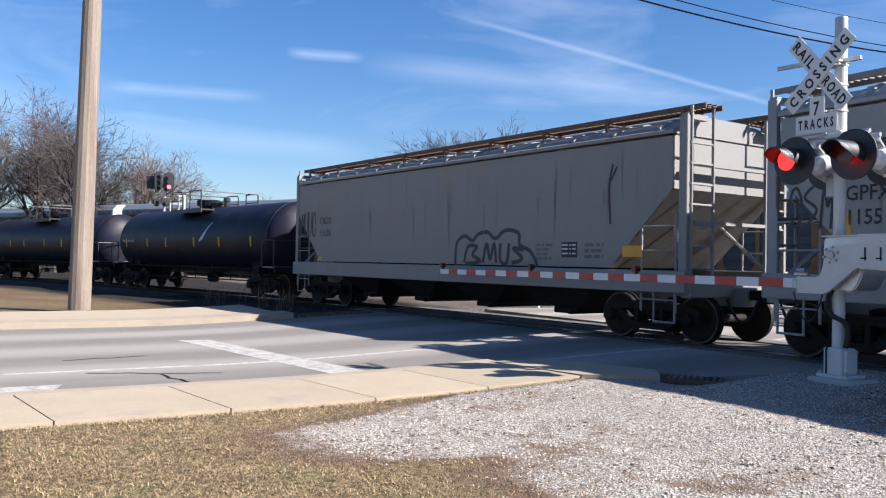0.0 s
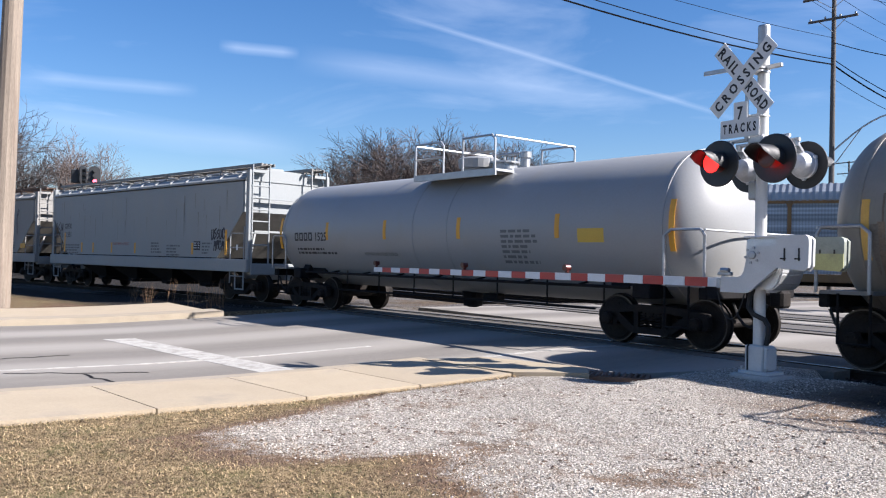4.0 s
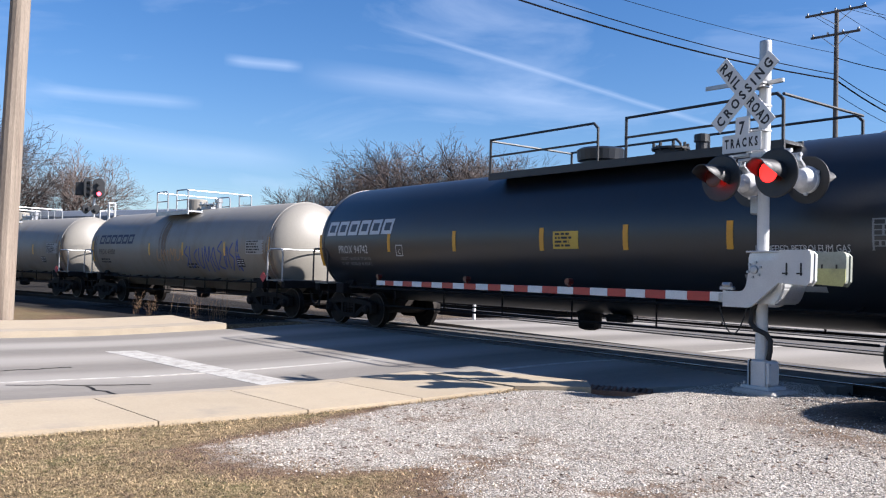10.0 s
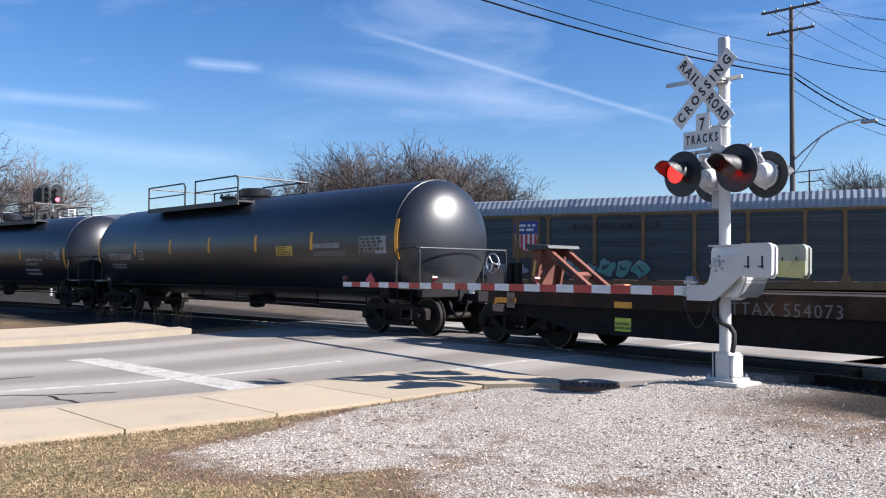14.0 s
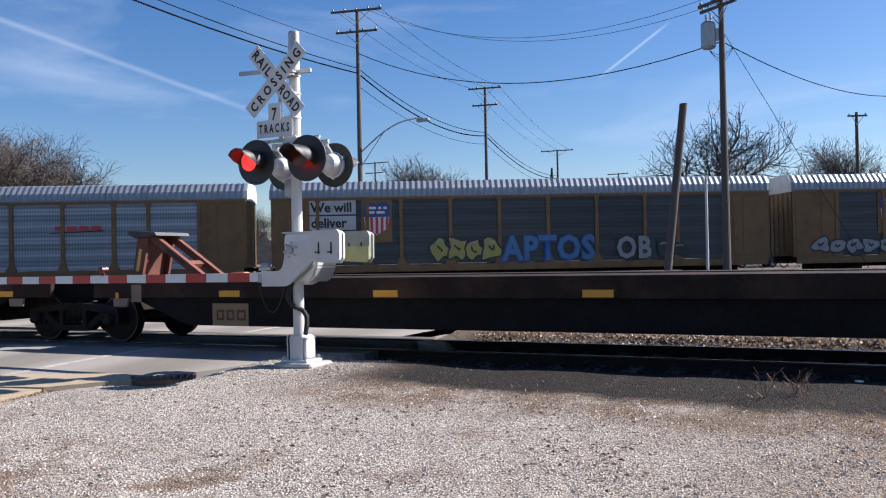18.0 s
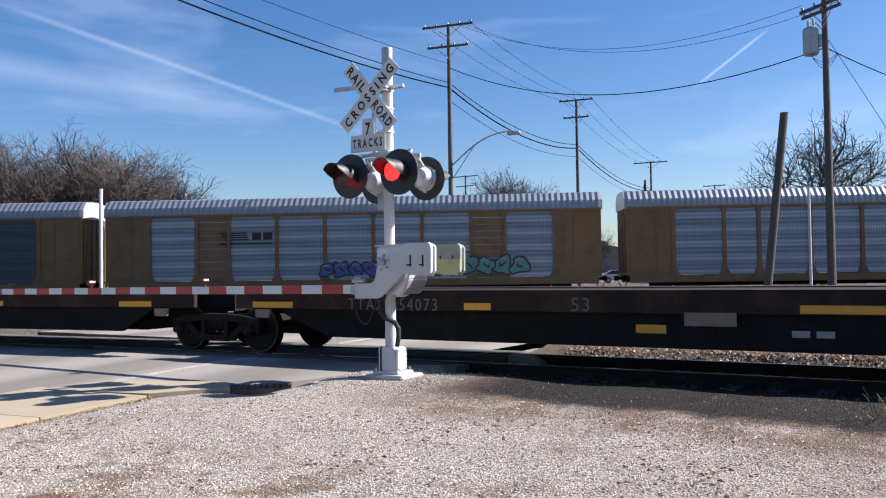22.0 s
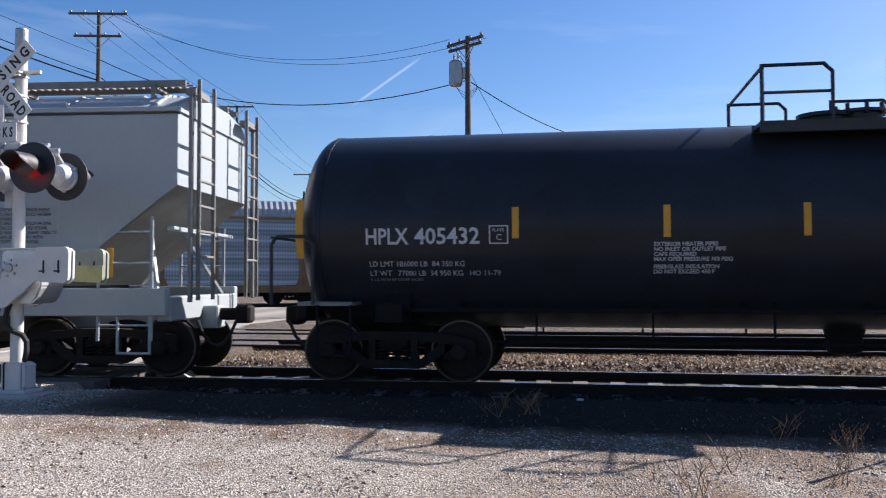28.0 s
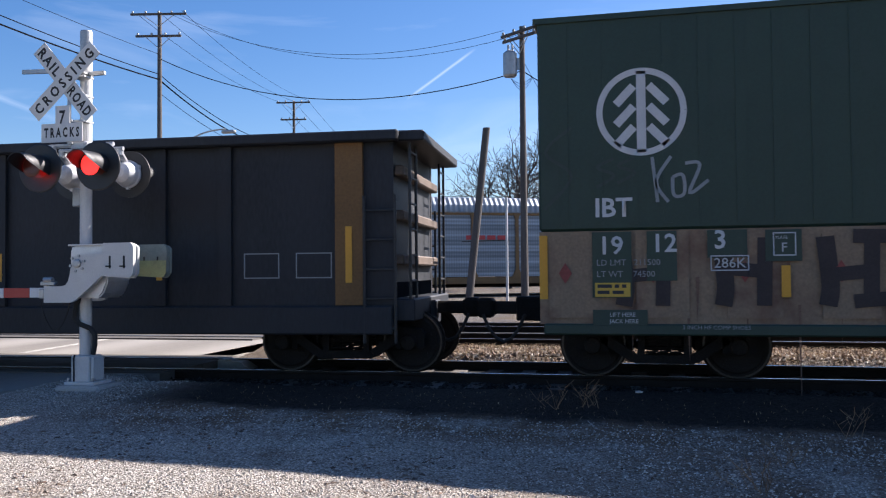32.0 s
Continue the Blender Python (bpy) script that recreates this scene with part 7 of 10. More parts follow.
def gondola():
    car = empty("coal_gondola", "tall black ribbed coal gondola with yellow stripes", "gondola car", "cars of the near train")
    h, top, hw = 7.25, 3.17, 1.52
    t = 0.08
    for s in (-1, 1):
        bm = bm_new()
        box(bm, (0, s * (hw - 0.12), (0.80 + top) / 2), (2 * h - 0.9, t, top - 0.80))
        part("side_wall", bm, "gondola_black", car)
        bm = bm_new()
        box(bm, (s * (h - 0.50), 0, (1.25 + top) / 2), (t, 2 * hw - 0.33, top - 1.25))
        part("end_wall", bm, "gondola_black", car)
    bm = bm_new()
    box(bm, (0, 0, 0.86), (2 * h - 1.0, 2 * hw - 0.33, 0.10))
    part("floor", bm, "gondola_black", car)
    for s in (-1, 1):
        bm = bm_new()
        box(bm, (0, s * (hw - 0.02), top + 0.02), (2 * h - 0.7, 0.26, 0.14), 0.02)
        part("top_chord", bm, "gondola_black", car)
        bm = bm_new()
        box(bm, (0, s * (hw - 0.04), 0.75), (2 * h - 0.9, 0.16, 0.38), 0.02)
        part("side_sill", bm, "gondola_black", car)
        spots = (-6.19, -5.19, -3.87, -2.5, -1.1, -0.04, 1.03, 2.26, 3.49, 4.45, 6.2)
        n = len(spots)
        for i, x in enumerate(spots):
            bm = bm_new()
            w2 = 0.19 if i == n - 1 else 0.09
            prism(bm, [(x - w2, 0.95), (x + w2, 0.95), (x + w2, top - 0.05), (x - w2, top - 0.05)], s * (hw - 0.09), s * (hw - 0.02))
            part("side_rib", bm, "gondola_brown" if (s < 0 and i == n - 1) else "gondola_black", car)
        bm = bm_new()
        box(bm, (s * (h - 0.28), 0, top + 0.02), (0.52, 2 * hw, 0.14), 0.02)
        part("top_chord", bm, "gondola_black", car)
        for z in (1.55, 2.15, 2.75):
            bm = bm_new()
            box(bm, (s * (h - 0.40), 0, z), (0.14, 2 * hw - 0.35, 0.14), 0.02)
            part("end_rib", bm, "gondola_brown_end", car)
        bm = bm_new()
        box(bm, (s * (h - 0.35), 0, 0.88), (0.35, 2 * hw - 0.2, 0.30), 0.02)
        box(bm, (s * (h - 1.5), 0, 0.80), (2.8, 0.4, 0.34), 0.02)
        part("end_sill", bm, "gondola_black", car)
        for q in (-1, 1):
            ladder(car, "ladder", s * (h - 0.24), q * (hw - 0.35), 0.75, top, 0.42, "black_paint", "y", 7)
            ladder(car, "ladder", s * (h - 0.62), q * (hw + 0.02), 0.45, 2.4, 0.42, "black_paint", "x", 5)
        coupler(car, s * (h - 0.3), s)
        add_truck(car, s * (h - 1.22))
    sf = lambda z: -hw + 0.075
    letters("reporting_mark", "CN", 0.20, "text_grey", car, -5.68, 2.02, sf, bold=0.005, squeeze=0.9)
    letters("car_number", "196", 0.20, "text_grey", car, -5.70, 1.70, sf, bold=0.004, squeeze=0.82)
    letters("car_number", "739", 0.20, "text_grey", car, -5.07, 1.70, sf, bold=0.004, squeeze=1.0)
    sr = lambda z: -hw + 0.012
    stripes(car, [-6.2], 1.25, 2.0, sr, 0.09)
    stripes(car, [-3.87, -1.1, 1.03, 3.49], 1.30, 1.70, sr, 0.085)
    stripes(car, [6.2], 1.25, 2.0, lambda z: sr(z) - 0.006, 0.09)
    bm = bm_new()
    for x in (4.71, 5.45):
        stroke(bm, [(x, 1.32), (x + 0.49, 1.32), (x + 0.49, 1.65), (x, 1.65), (x, 1.32)], 0.016, sf)
    part("stencil_frame", bm, "text_grey", car)
    bars("stencilling", "text_grey", car, -5.05, -4.75, 1.36, 2, 0.10, sf, seed=4)
    plate("plate_red", "logo_red", car, -6.12, -5.98, 1.05, 1.17, sr, "small red plate")
    car["half"] = h
    return car


place_car(gondola(), -219.8, -234.3)


def boxcar():
    car = empty("boxcar", "dark green boxcar with a rusty tan lower side", "boxcar", "cars of the near train")
    h, top, hw = 8.6, 4.52, 1.58
    bm = bm_new()
    box(bm, (0, 0, (1.87 + top) / 2), (2 * h - 1.0, 2 * hw - 0.06, top - 1.87), 0.03)
    part("upper_side", bm, "box_green", car)
    bm = bm_new()
    box(bm, (0, 0, (0.72 + 1.87) / 2 - 0.003), (2 * h - 1.0, 2 * hw - 0.06, 1.15 - 0.006))
    part("lower_side", bm, "box_tan", car)
    bm = bm_new()
    prism(bm, [(0, 1.95), (0.12, 1.95), (0.12, top - 0.1), (0, top - 0.1)], -0.0075, 0.0075)
    rib = part("side_rib", bm, "box_green", car, at=pose(-h + 0.75, hw - 0.0275, 0))
    for i in range(38):
        for s in (-1, 1):
            if i or s < 0:
                reuse("side_rib", rib, car, pose(-h + 0.75 + i * 0.42, s * (hw - 0.0275), 0))
    bm = bm_new()
    roof = [(-hw, top - 0.05), (-hw, top + 0.02), (0, top + 0.17), (hw, top + 0.02), (hw, top - 0.05)]
    loft(bm, [[(x, y, z) for y, z in roof] for x in (-h + 0.45, h - 0.45)])
    part("roof", bm, "box_green", car)
    sf = lambda z: -hw + 0.019
    for k in range(9):
        x = -h + 0.62 + k * 1.05
        plate("side_panel", "box_tan", car, x, x + 0.62, 0.80, 1.80, lambda z: sf(z) + 0.0, "rusty tan panel", 0.012, 1)
        bm = bm_new()
        box(bm, (x + 0.20, -hw - 0.004, 1.35), (0.15, 0.012, 0.15), 0.0, Matrix.Diagonal((0.75, 1, 1.2, 1)) @ Matrix.Rotation(radians(45), 4, "Y"))
        part("diamond_mark", bm, "box_red", car, "faded red diamond")
    # graffiti: dark blocky strokes over the lower side
    bm = bm_new()
    sg = lambda z: -hw - 0.010
    for k in range(5):
        x = -7.1 + k * 1.15
        bm = bm_new()
        stroke(bm, [(x, 1.75), (x + 0.05, 1.2), (x + 0.02, 0.95)], 0.20, sg)
        stroke(bm, [(x + 0.5, 1.75), (x + 0.48, 0.95)], 0.17, sg)
        stroke(bm, [(x, 1.3 + 0.1 * (k % 2)), (x + 0.5, 1.35)], 0.16, lambda z: sg(z) - 0.001)
        part("graffiti", bm, "graffiti_brown", car, "dark block graffiti")
    bm = bm_new()
    stroke(bm, [(-4.5, 1.75), (-3.9, 1.7), (-4.05, 1.4), (-3.85, 1.1), (-4.5, 1.0)], 0.16, sg)
    stroke(bm, [(-3.4, 1.8), (-2.8, 1.6), (-3.1, 1.4), (-2.8, 1.1), (-3.4, 1.0)], 0.16, sg)
    part("graffiti", bm, "graffiti_brown", car, "dark block graffiti")
    for x0, x1, z0, z1 in ((-7.45, -6.98, 1.05, 1.85), (-6.8, -6.45, 1.25, 1.85), (-6.1, -5.65, 1.52, 1.85), (-5.45, -5.05, 1.47, 1.84), (-7.45, -6.8, 0.70, 0.90)):
        plate("patch", "box_green", car, x0, x1, z0, z1, lambda z: -hw - 0.016, "green panel", 0.0, 1)
    st = lambda z: -hw - 0.026
    letters("reporting_mark", "IBT", 0.23, "text_white", car, -7.42, 2.04, sf, bold=0.007)
    letters("car_number", "19", 0.22, "text_white", car, -7.38, 1.58, st, bold=0.005)
    letters("car_number", "12", 0.22, "text_white", car, -6.75, 1.60, st, bold=0.005)
    letters("car_number", "3", 0.22, "text_white", car, -6.03, 1.63, st, bold=0.005)
    letters("load_limit", "LD LMT   211500", 0.075, "text_grey", car, -7.40, 1.44, st)
    letters("light_weight", "LT WT    74500", 0.075, "text_grey", car, -7.40, 1.30, st)
    letters("notice", "286K", 0.12, "text_white", car, -6.03, 1.40, st)
    bm = bm_new()
    stroke(bm, [(-6.06, 1.37), (-5.64, 1.37), (-5.64, 1.54), (-6.06, 1.54), (-6.06, 1.37)], 0.014, st)
    stroke(bm, [(-5.36, 1.54), (-5.12, 1.54), (-5.12, 1.80), (-5.36, 1.80), (-5.36, 1.54)], 0.014, st)
    part("plate_mark", bm, "text_white", car)
    letters("plate_mark", "F", 0.11, "text_white", car, -5.28, 1.58, st)
    letters("plate_mark", "PLATE", 0.035, "text_white", car, -5.34, 1.73, st)
    letters("notice", "LIFT HERE", 0.05, "text_white", car, -7.25, 0.82, st)
    letters("notice", "JACK HERE", 0.05, "text_white", car, -7.25, 0.74, st)
    letters("notice", "2 INCH HF COMP SHOES", 0.05, "text_grey", car, -6.4, 0.67, st)
    plate("placard", "placard_yellow", car, -7.42, -7.0, 1.06, 1.23, lambda z: st(z) - 0.004, "yellow notice plate", 0.0, 1)
    bars("placard_rows", "text_black", car, -7.39, -7.04, 1.21, 2, 0.075, lambda z: st(z) - 0.014, seed=2)
    stripes(car, [-8.05], 1.03, 1.82, sf, 0.10)
    stripes(car, [-5.23, -1.2], 1.05, 1.42, st, 0.10)
    # emblem: a ring with a stylised tree
    bm = bm_new()
    cx, cz, r = -6.84, 3.31, 0.50
    stroke(bm, [(cx + r * math.cos(a), cz + r * math.sin(a)) for a in [k * math.pi / 10 for k in range(21)]], 0.075, sf)
    stroke(bm, [(cx, cz - r), (cx, cz + r)], 0.11, sf)
    for k in range(3):
        for s in (-1, 1):
            stroke(bm, [(cx + s * 0.09, cz + 0.32 - k * 0.25), (cx + s * 0.30, cz + 0.10 - k * 0.25)], 0.10, sf)
    part("emblem", bm, "text_white", car, "white ring emblem with a stylised tree")
    bm = bm_new()
    for pts in ([(-6.7, 2.75), (-6.62, 2.2)], [(-6.4, 2.75), (-6.64, 2.45), (-6.45, 2.2)], [(-6.38, 2.5), (-6.22, 2.52), (-6.2, 2.3), (-6.36, 2.28), (-6.38, 2.5)], [(-6.18, 2.66), (-5.95, 2.64), (-6.12, 2.3), (-5.82, 2.45)]):
        stroke(bm, [(-6.72 + (x + 6.7) * 0.74, z) for x, z in pts], 0.04, sf)
    part("graffiti", bm, "graffiti_white", car, "white tag")
    scrawl("graffiti", "graffiti_dim", car, -8.05, -7.65, 2.0, 3.3, sf, 1, 0.04, 35, "faint white tag")
    scrawl("graffiti", "graffiti_dim", car, -7.4, -6.9, 2.4, 2.75, sf, 2, 0.04, 36, "faint white tag")
    side_streaks(car, 34, 61, "rust_dark", -8.0, 2.0, 1.84, lambda z: -hw + 0.012)
    for s in (-1, 1):
        bm = bm_new()
        box(bm, (0, s * (hw - 0.05), 0.66), (2 * h - 1.1, 0.14, 0.14), 0.02)
        part("side_sill", bm, "box_green", car)
        bm = bm_new()
        box(bm, (s * (h - 0.8), 0, 0.85), (1.6, 0.4, 0.34), 0.02)
        part("end_sill", bm, "dark_under", car)
        coupler(car, s * (h - 0.25), s)
        add_truck(car, s * (h - 2.0))
    car["half"] = h
    return car


place_car(boxcar(), -235.4, -252.6)


# ---- crossing signal ----
MX, MY, MZ = -6.72, 9.25, 0.22
signal = empty("crossing_signal", "white railway crossing signal mast with a lowered gate", "crossing signal", at=pose(MX, MY, MZ))
bm = bm_new()
box(bm, (0.08, -0.03, -0.05), (0.62, 0.54, 0.17), 0.03)
part("foot", bm, "grey_concrete", signal, "rough concrete foot")
bm = bm_new()
box(bm, (0.02, -0.01, 0.22), (0.26, 0.26, 0.34), 0.014)
box(bm, (0.04, -0.01, 0.05), (0.42, 0.36, 0.045), 0.01)
part("base_box", bm, "white_paint", signal, "white cast base box")
bm = bm_new()
box(bm, (0.172, -0.01, 0.225), (0.045, 0.23, 0.30), 0.016)
cover = part("base_cover", bm, "white_paint", signal, "bolted white cover")
for yy in (-0.10, 0.08):
    for zz in (0.10, 0.35):
        bm = bm_new()
        rod(bm, (0.19, yy, zz), (0.205, yy, zz), 0.012, 6)
        part("bolt", bm, "galvanised", cover)
for xx, yy in ((-0.13, -0.16), (0.21, -0.16), (-0.13, 0.14), (0.21, 0.14)):
    bm = bm_new()
    rod(bm, (xx, yy, 0.05), (xx, yy, 0.12), 0.016, 6)
    part("anchor_bolt", bm, "galvanised", signal)
bm = bm_new()
lathe_z(bm, [(0.3, 0.074), (4.15, 0.072)], 24)
part("mast", bm, "white_paint", signal, smooth=False)
bm = bm_new()
lathe_z(bm, [(4.14, 0.076), (4.44, 0.076), (4.46, 0.070), (4.465, 0.03)], 24)
part("mast_cap", bm, "galvanised", signal, "bare steel top of the mast")


def sign_text(name, text, h, parent, cx, cz, angle, y, width, spacing=1.3, bold=0.006):
    """Black sign lettering, drawn to the given width about its middle."""
    o = letters(name, text, h, "sign_black", parent, 0, -h / 2, lambda z: 0.0, align="CENTER", bold=bold, spacing=spacing)
    co = np.empty(len(o.data.vertices) * 3)
    o.data.vertices.foreach_get("co", co)
    co = co.reshape(-1, 3)
    lo_, hi_ = co[:, 0].min(), co[:, 0].max()
    co[:, 0] = (co[:, 0] - (lo_ + hi_) / 2) * width / (hi_ - lo_)
    o.data.vertices.foreach_set("co", co.ravel())
    o.matrix_basis = pose(cx, y, cz, 0, -angle, 0)
    return o


CBX, CBZ, CBY = -0.154, 3.785, -0.19
A_RAIL, A_CROSS = -50.0, 42.5
for ang, yy, lng in ((A_RAIL, -0.012, 1.16), (A_CROSS, -0.028, 1.18)):
    bm = bm_new()
    box(bm, (0, 0, 0), (lng, 0.012, 0.215), 0.004)
    part("crossbuck_blade", bm, "sign_white", signal, "white crossbuck blade with black letters", at=pose(CBX, CBY + yy, CBZ, 0, -ang, 0))
ca, sa = math.cos(radians(50)), math.sin(radians(50))
sign_text("sign_letters", "RAIL", 0.125, signal, CBX - 0.335 * ca, CBZ + 0.335 * sa, A_RAIL, CBY - 0.020, 0.40)
sign_text("sign_letters", "ROAD", 0.125, signal, CBX + 0.335 * ca, CBZ - 0.335 * sa, A_RAIL, CBY - 0.020, 0.42)
sign_text("sign_letters", "CROSSING", 0.125, signal, CBX, CBZ, A_CROSS, CBY - 0.036, 1.06, spacing=1.6)
bm = bm_new()
box(bm, (0, 0, 0), (0.205, 0.012, 0.26), 0.004)
part("number_plate", bm, "sign_white", signal, "white plate with a black figure", at=pose(-0.178, CBY - 0.022, 3.355))
sign_text("sign_letters", "7", 0.165, signal, -0.178, 3.345, 0, CBY - 0.030, 0.085)
bm = bm_new()
box(bm, (0, 0, 0), (0.585, 0.012, 0.235), 0.004)
part("tracks_plate", bm, "sign_white", signal, "white plate with black letters", at=pose(-0.19, CBY - 0.02, 3.150))
sign_text("sign_letters", "TRACKS", 0.115, signal, -0.19, 3.155, 0, CBY - 0.028, 0.50, spacing=1.6)
bm = bm_new()
box(bm, (-0.44, -0.13, 3.95), (0.78, 0.03, 0.055), 0.004, Matrix.Rotation(radians(2), 4, "Y"))
box(bm, (0.15, -0.02, 3.91), (0.26, 0.05, 0.05), 0.004)
part("sign_bar", bm, "galvanised", signal, "grey steel sign bar")
for z in (3.90, 3.86, 3.62, 3.30, 3.02):
    bm = bm_new()
    box(bm, (-0.02, -0.05, z), (0.19, 0.20, 0.03), 0.005)
    box(bm, (-0.10, -0.13, z), (0.06, 0.10, 0.03), 0.004)
    part("sign_clamp", bm, "galvanised", signal)
bm = bm_new()
box(bm, (-0.12, -0.165, 3.45), (0.045, 0.022, 0.90), 0.003)
part("sign_back_strap", bm, "galvanised", signal)

# lamp cross-arm and four lamp heads
LAMP_Z = 2.70
bm = bm_new()
rod(bm, (-0.46, -0.10, 3.0), (0.46, -0.10, 3.0), 0.026, 10)
part("lamp_arm", bm, "galvanised", signal)
bm = bm_new()
rod(bm, (-0.46, 0.10, 2.97), (0.46, 0.10, 2.97), 0.026, 10)
part("lamp_arm", bm, "galvanised", signal)
bm = bm_new()
box(bm, (0, 0, 2.99), (0.22, 0.32, 0.11), 0.02)
part("arm_clamp_block", bm, "galvanised", signal)
bm = bm_new()
box(bm, (-0.13, 0.06, 2.36), (0.13, 0.16, 0.24), 0.018)
part("junction_box", bm, "galvanised", signal, "grey cable junction box")
FLASHERS = []


def lamp_head(x, facing):
    """A lamp head with its round black shield, hood and lens; facing -1: towards the road, 1: away."""
    y = -0.34 if facing < 0 else 0.33
    turn = 0 if facing < 0 else 180
    bm = bm_new()
    rings = []
    for u, r in ((0.0, 0.12), (-0.006, 0.285), (0.0, 0.30), (0.014, 0.30), (0.014, 0.12)):
        rings.append([(r * math.cos(2 * math.pi * i / 40), u, r * math.sin(2 * math.pi * i / 40)) for i in range(40)])
    loft(bm, rings, caps=False)
    head = part("shield", bm, "black_paint", signal, "round black lamp shield", at=pose(x, y, LAMP_Z + (0.0 if facing < 0 else -0.03), 0, 0, turn))
    bm = bm_new()
    rings = []
    for u, r in ((0.012, 0.175), (0.05, 0.178), (0.06, 0.165), (0.12, 0.155), (0.19, 0.12), (0.23, 0.06), (0.235, 0.02)):
        rings.append([(r * math.cos(2 * math.pi * i / 28), u, r * math.sin(2 * math.pi * i / 28)) for i in range(28)])
    loft(bm, rings)
    for k in range(3):
        an = radians(30 + 120 * k)
        box(bm, (0.175 * math.cos(an), 0.04, 0.175 * math.sin(an)), (0.045, 0.05, 0.045), 0.008)
    part("housing", bm, "aluminium_lamp", head, "grey cast lamp housing", smooth=False)
    bm = bm_new()
    rod(bm, (0, 0.10, 0.14), (0, 0.22, 0.24), 0.045, 10)
    rod(bm, (0, 0.22, 0.22), (0, 0.22, 0.30), 0.05, 10)
    part("mount", bm, "galvanised", head, "swivel mount of the lamp")
    bm = bm_new()
    rings = []
    for u, a0, a1, r in ((0.0, -35, 215, 0.158), (-0.14, -20, 200, 0.154), (-0.28, 0, 180, 0.150), (-0.40, 25, 155, 0.147)):
        outer = [(r * math.cos(radians(a0 + (a1 - a0) * i / 22)), u, r * math.sin(radians(a0 + (a1 - a0) * i / 22))) for i in range(23)]
        inner = [(p[0] * 0.95, u, p[2] * 0.95) for p in outer[::-1]]
        rings.append(outer + inner)
    loft(bm, rings)
    part("hood", bm, "black_paint", head, "black visor over the lens")
    bm = bm_new()
    rings = [[(0.145 * math.cos(2 * math.pi * i / 28), u, 0.145 * math.sin(2 * math.pi * i / 28)) for i in range(28)] for u in (0.004, 0.016)]
    loft(bm, rings)
    part("backing", bm, "lens_dark_red", head)
    if facing < 0:
        # the lens turns its lit face out and its dark face in, and back
        bm = bm_new()
        rings = []
        for u, r in ((-0.012, 0.03), (-0.011, 0.08), (-0.007, 0.115), (0.0, 0.128)):
            rings.append([(r * math.cos(2 * math.pi * i / 28), u, r * math.sin(2 * math.pi * i / 28)) for i in range(28)])
        back = [[(q[0], -q[1], q[2]) for q in r] for r in rings[::-1]]
        loft(bm, rings + back[1:])
        lens = part("lens", bm, "lamp_red", head, "round red lens", at=pose(0, -0.145, 0))
        lens.data.materials.append(M["lens_dark_red"])
        for f in lens.data.polygons:
            if f.center.y > 0:
                f.material_index = 1
        FLASHERS.append(lens)
    return head


M["grey_green"] = mat("grey_green", (0.24, 0.26, 0.22), 0.6, 0.0, 0.1, 4, 50, 0.1, dirt=(0.13, 0.14, 0.12), dirt_amount=0.4)
M["aluminium_lamp"] = mat("aluminium_lamp", (0.52, 0.53, 0.55), 0.5, 0.25, 0.08, 8, 60, 0.08)
M["weight_yellow"] = mat("weight_yellow", (0.34, 0.35, 0.16), 0.6, 0.0, 0.1, 4, 50, 0.05, dirt=(0.16, 0.17, 0.10), dirt_amount=0.35)
for xx, way in ((-0.40, -1), (0.41, -1), (-0.42, 1), (0.40, 1)):
    lamp_head(xx, way)

# gate mechanism
bm = bm_new()
prism(bm, [(-0.06, 1.22), (0.02, 1.10), (0.34, 1.10), (0.40, 1.16), (0.46, 1.30), (0.46, 1.72), (0.40, 1.745), (-0.02, 1.745), (-0.06, 1.70)], -0.22, 0.24)
bmesh.ops.bevel(bm, geom=bm.edges[:], offset=0.018, segments=2, affect="EDGES")
part("gate_motor", bm, "aluminium", signal, "pale grey gate motor housing")
bm = bm_new()
box(bm, (0.20, 0.01, 1.752), (0.56, 0.50, 0.022), 0.006)
part("motor_lid", bm, "white_paint", signal, "white lid of the gate motor")
bm = bm_new()
box(bm, (0, 0, 1.70), (0.24, 0.24, 0.07), 0.012)
part("mast_collar", bm, "galvanised", signal)
BRACKET = [(-0.355, 1.05), (0.01, 1.05), (0.07, 1.07), (0.12, 1.105), (0.47, 1.385), (0.47, 1.645), (0.12, 1.63), (0.06, 1.60), (0.035, 1.55), (0.01, 1.40), (-0.015, 1.31), (-0.05, 1.265), (-0.10, 1.25), (-0.30, 1.25), (-0.355, 1.285)]
for y0, y1 in ((-0.32, -0.275), (0.275, 0.32)):
    bm = bm_new()
    prism(bm, BRACKET, y0, y1)
    part("gate_bracket", bm, "white_paint", signal, "white curved gate arm bracket")
bm = bm_new()
loft(bm, [[(0.117 + r * math.cos(2 * math.pi * i / 16), y, 1.525 + r * math.sin(2 * math.pi * i / 16)) for i in range(16)] for y, r in ((-0.318, 0.052), (-0.345, 0.052), (-0.352, 0.03), (-0.352, 0.01))])
part("hub", bm, "galvanised", signal, "round hub of the gate arm")
for i in range(6):
    a = math.pi / 3 * i + 0.3
    bm = bm_new()
    rod(bm, (0.117 + 0.095 * math.cos(a), -0.318, 1.525 + 0.095 * math.sin(a)), (0.117 + 0.095 * math.cos(a), -0.338, 1.525 + 0.095 * math.sin(a)), 0.017, 8)
    part("bolt", bm, "galvanised", signal)
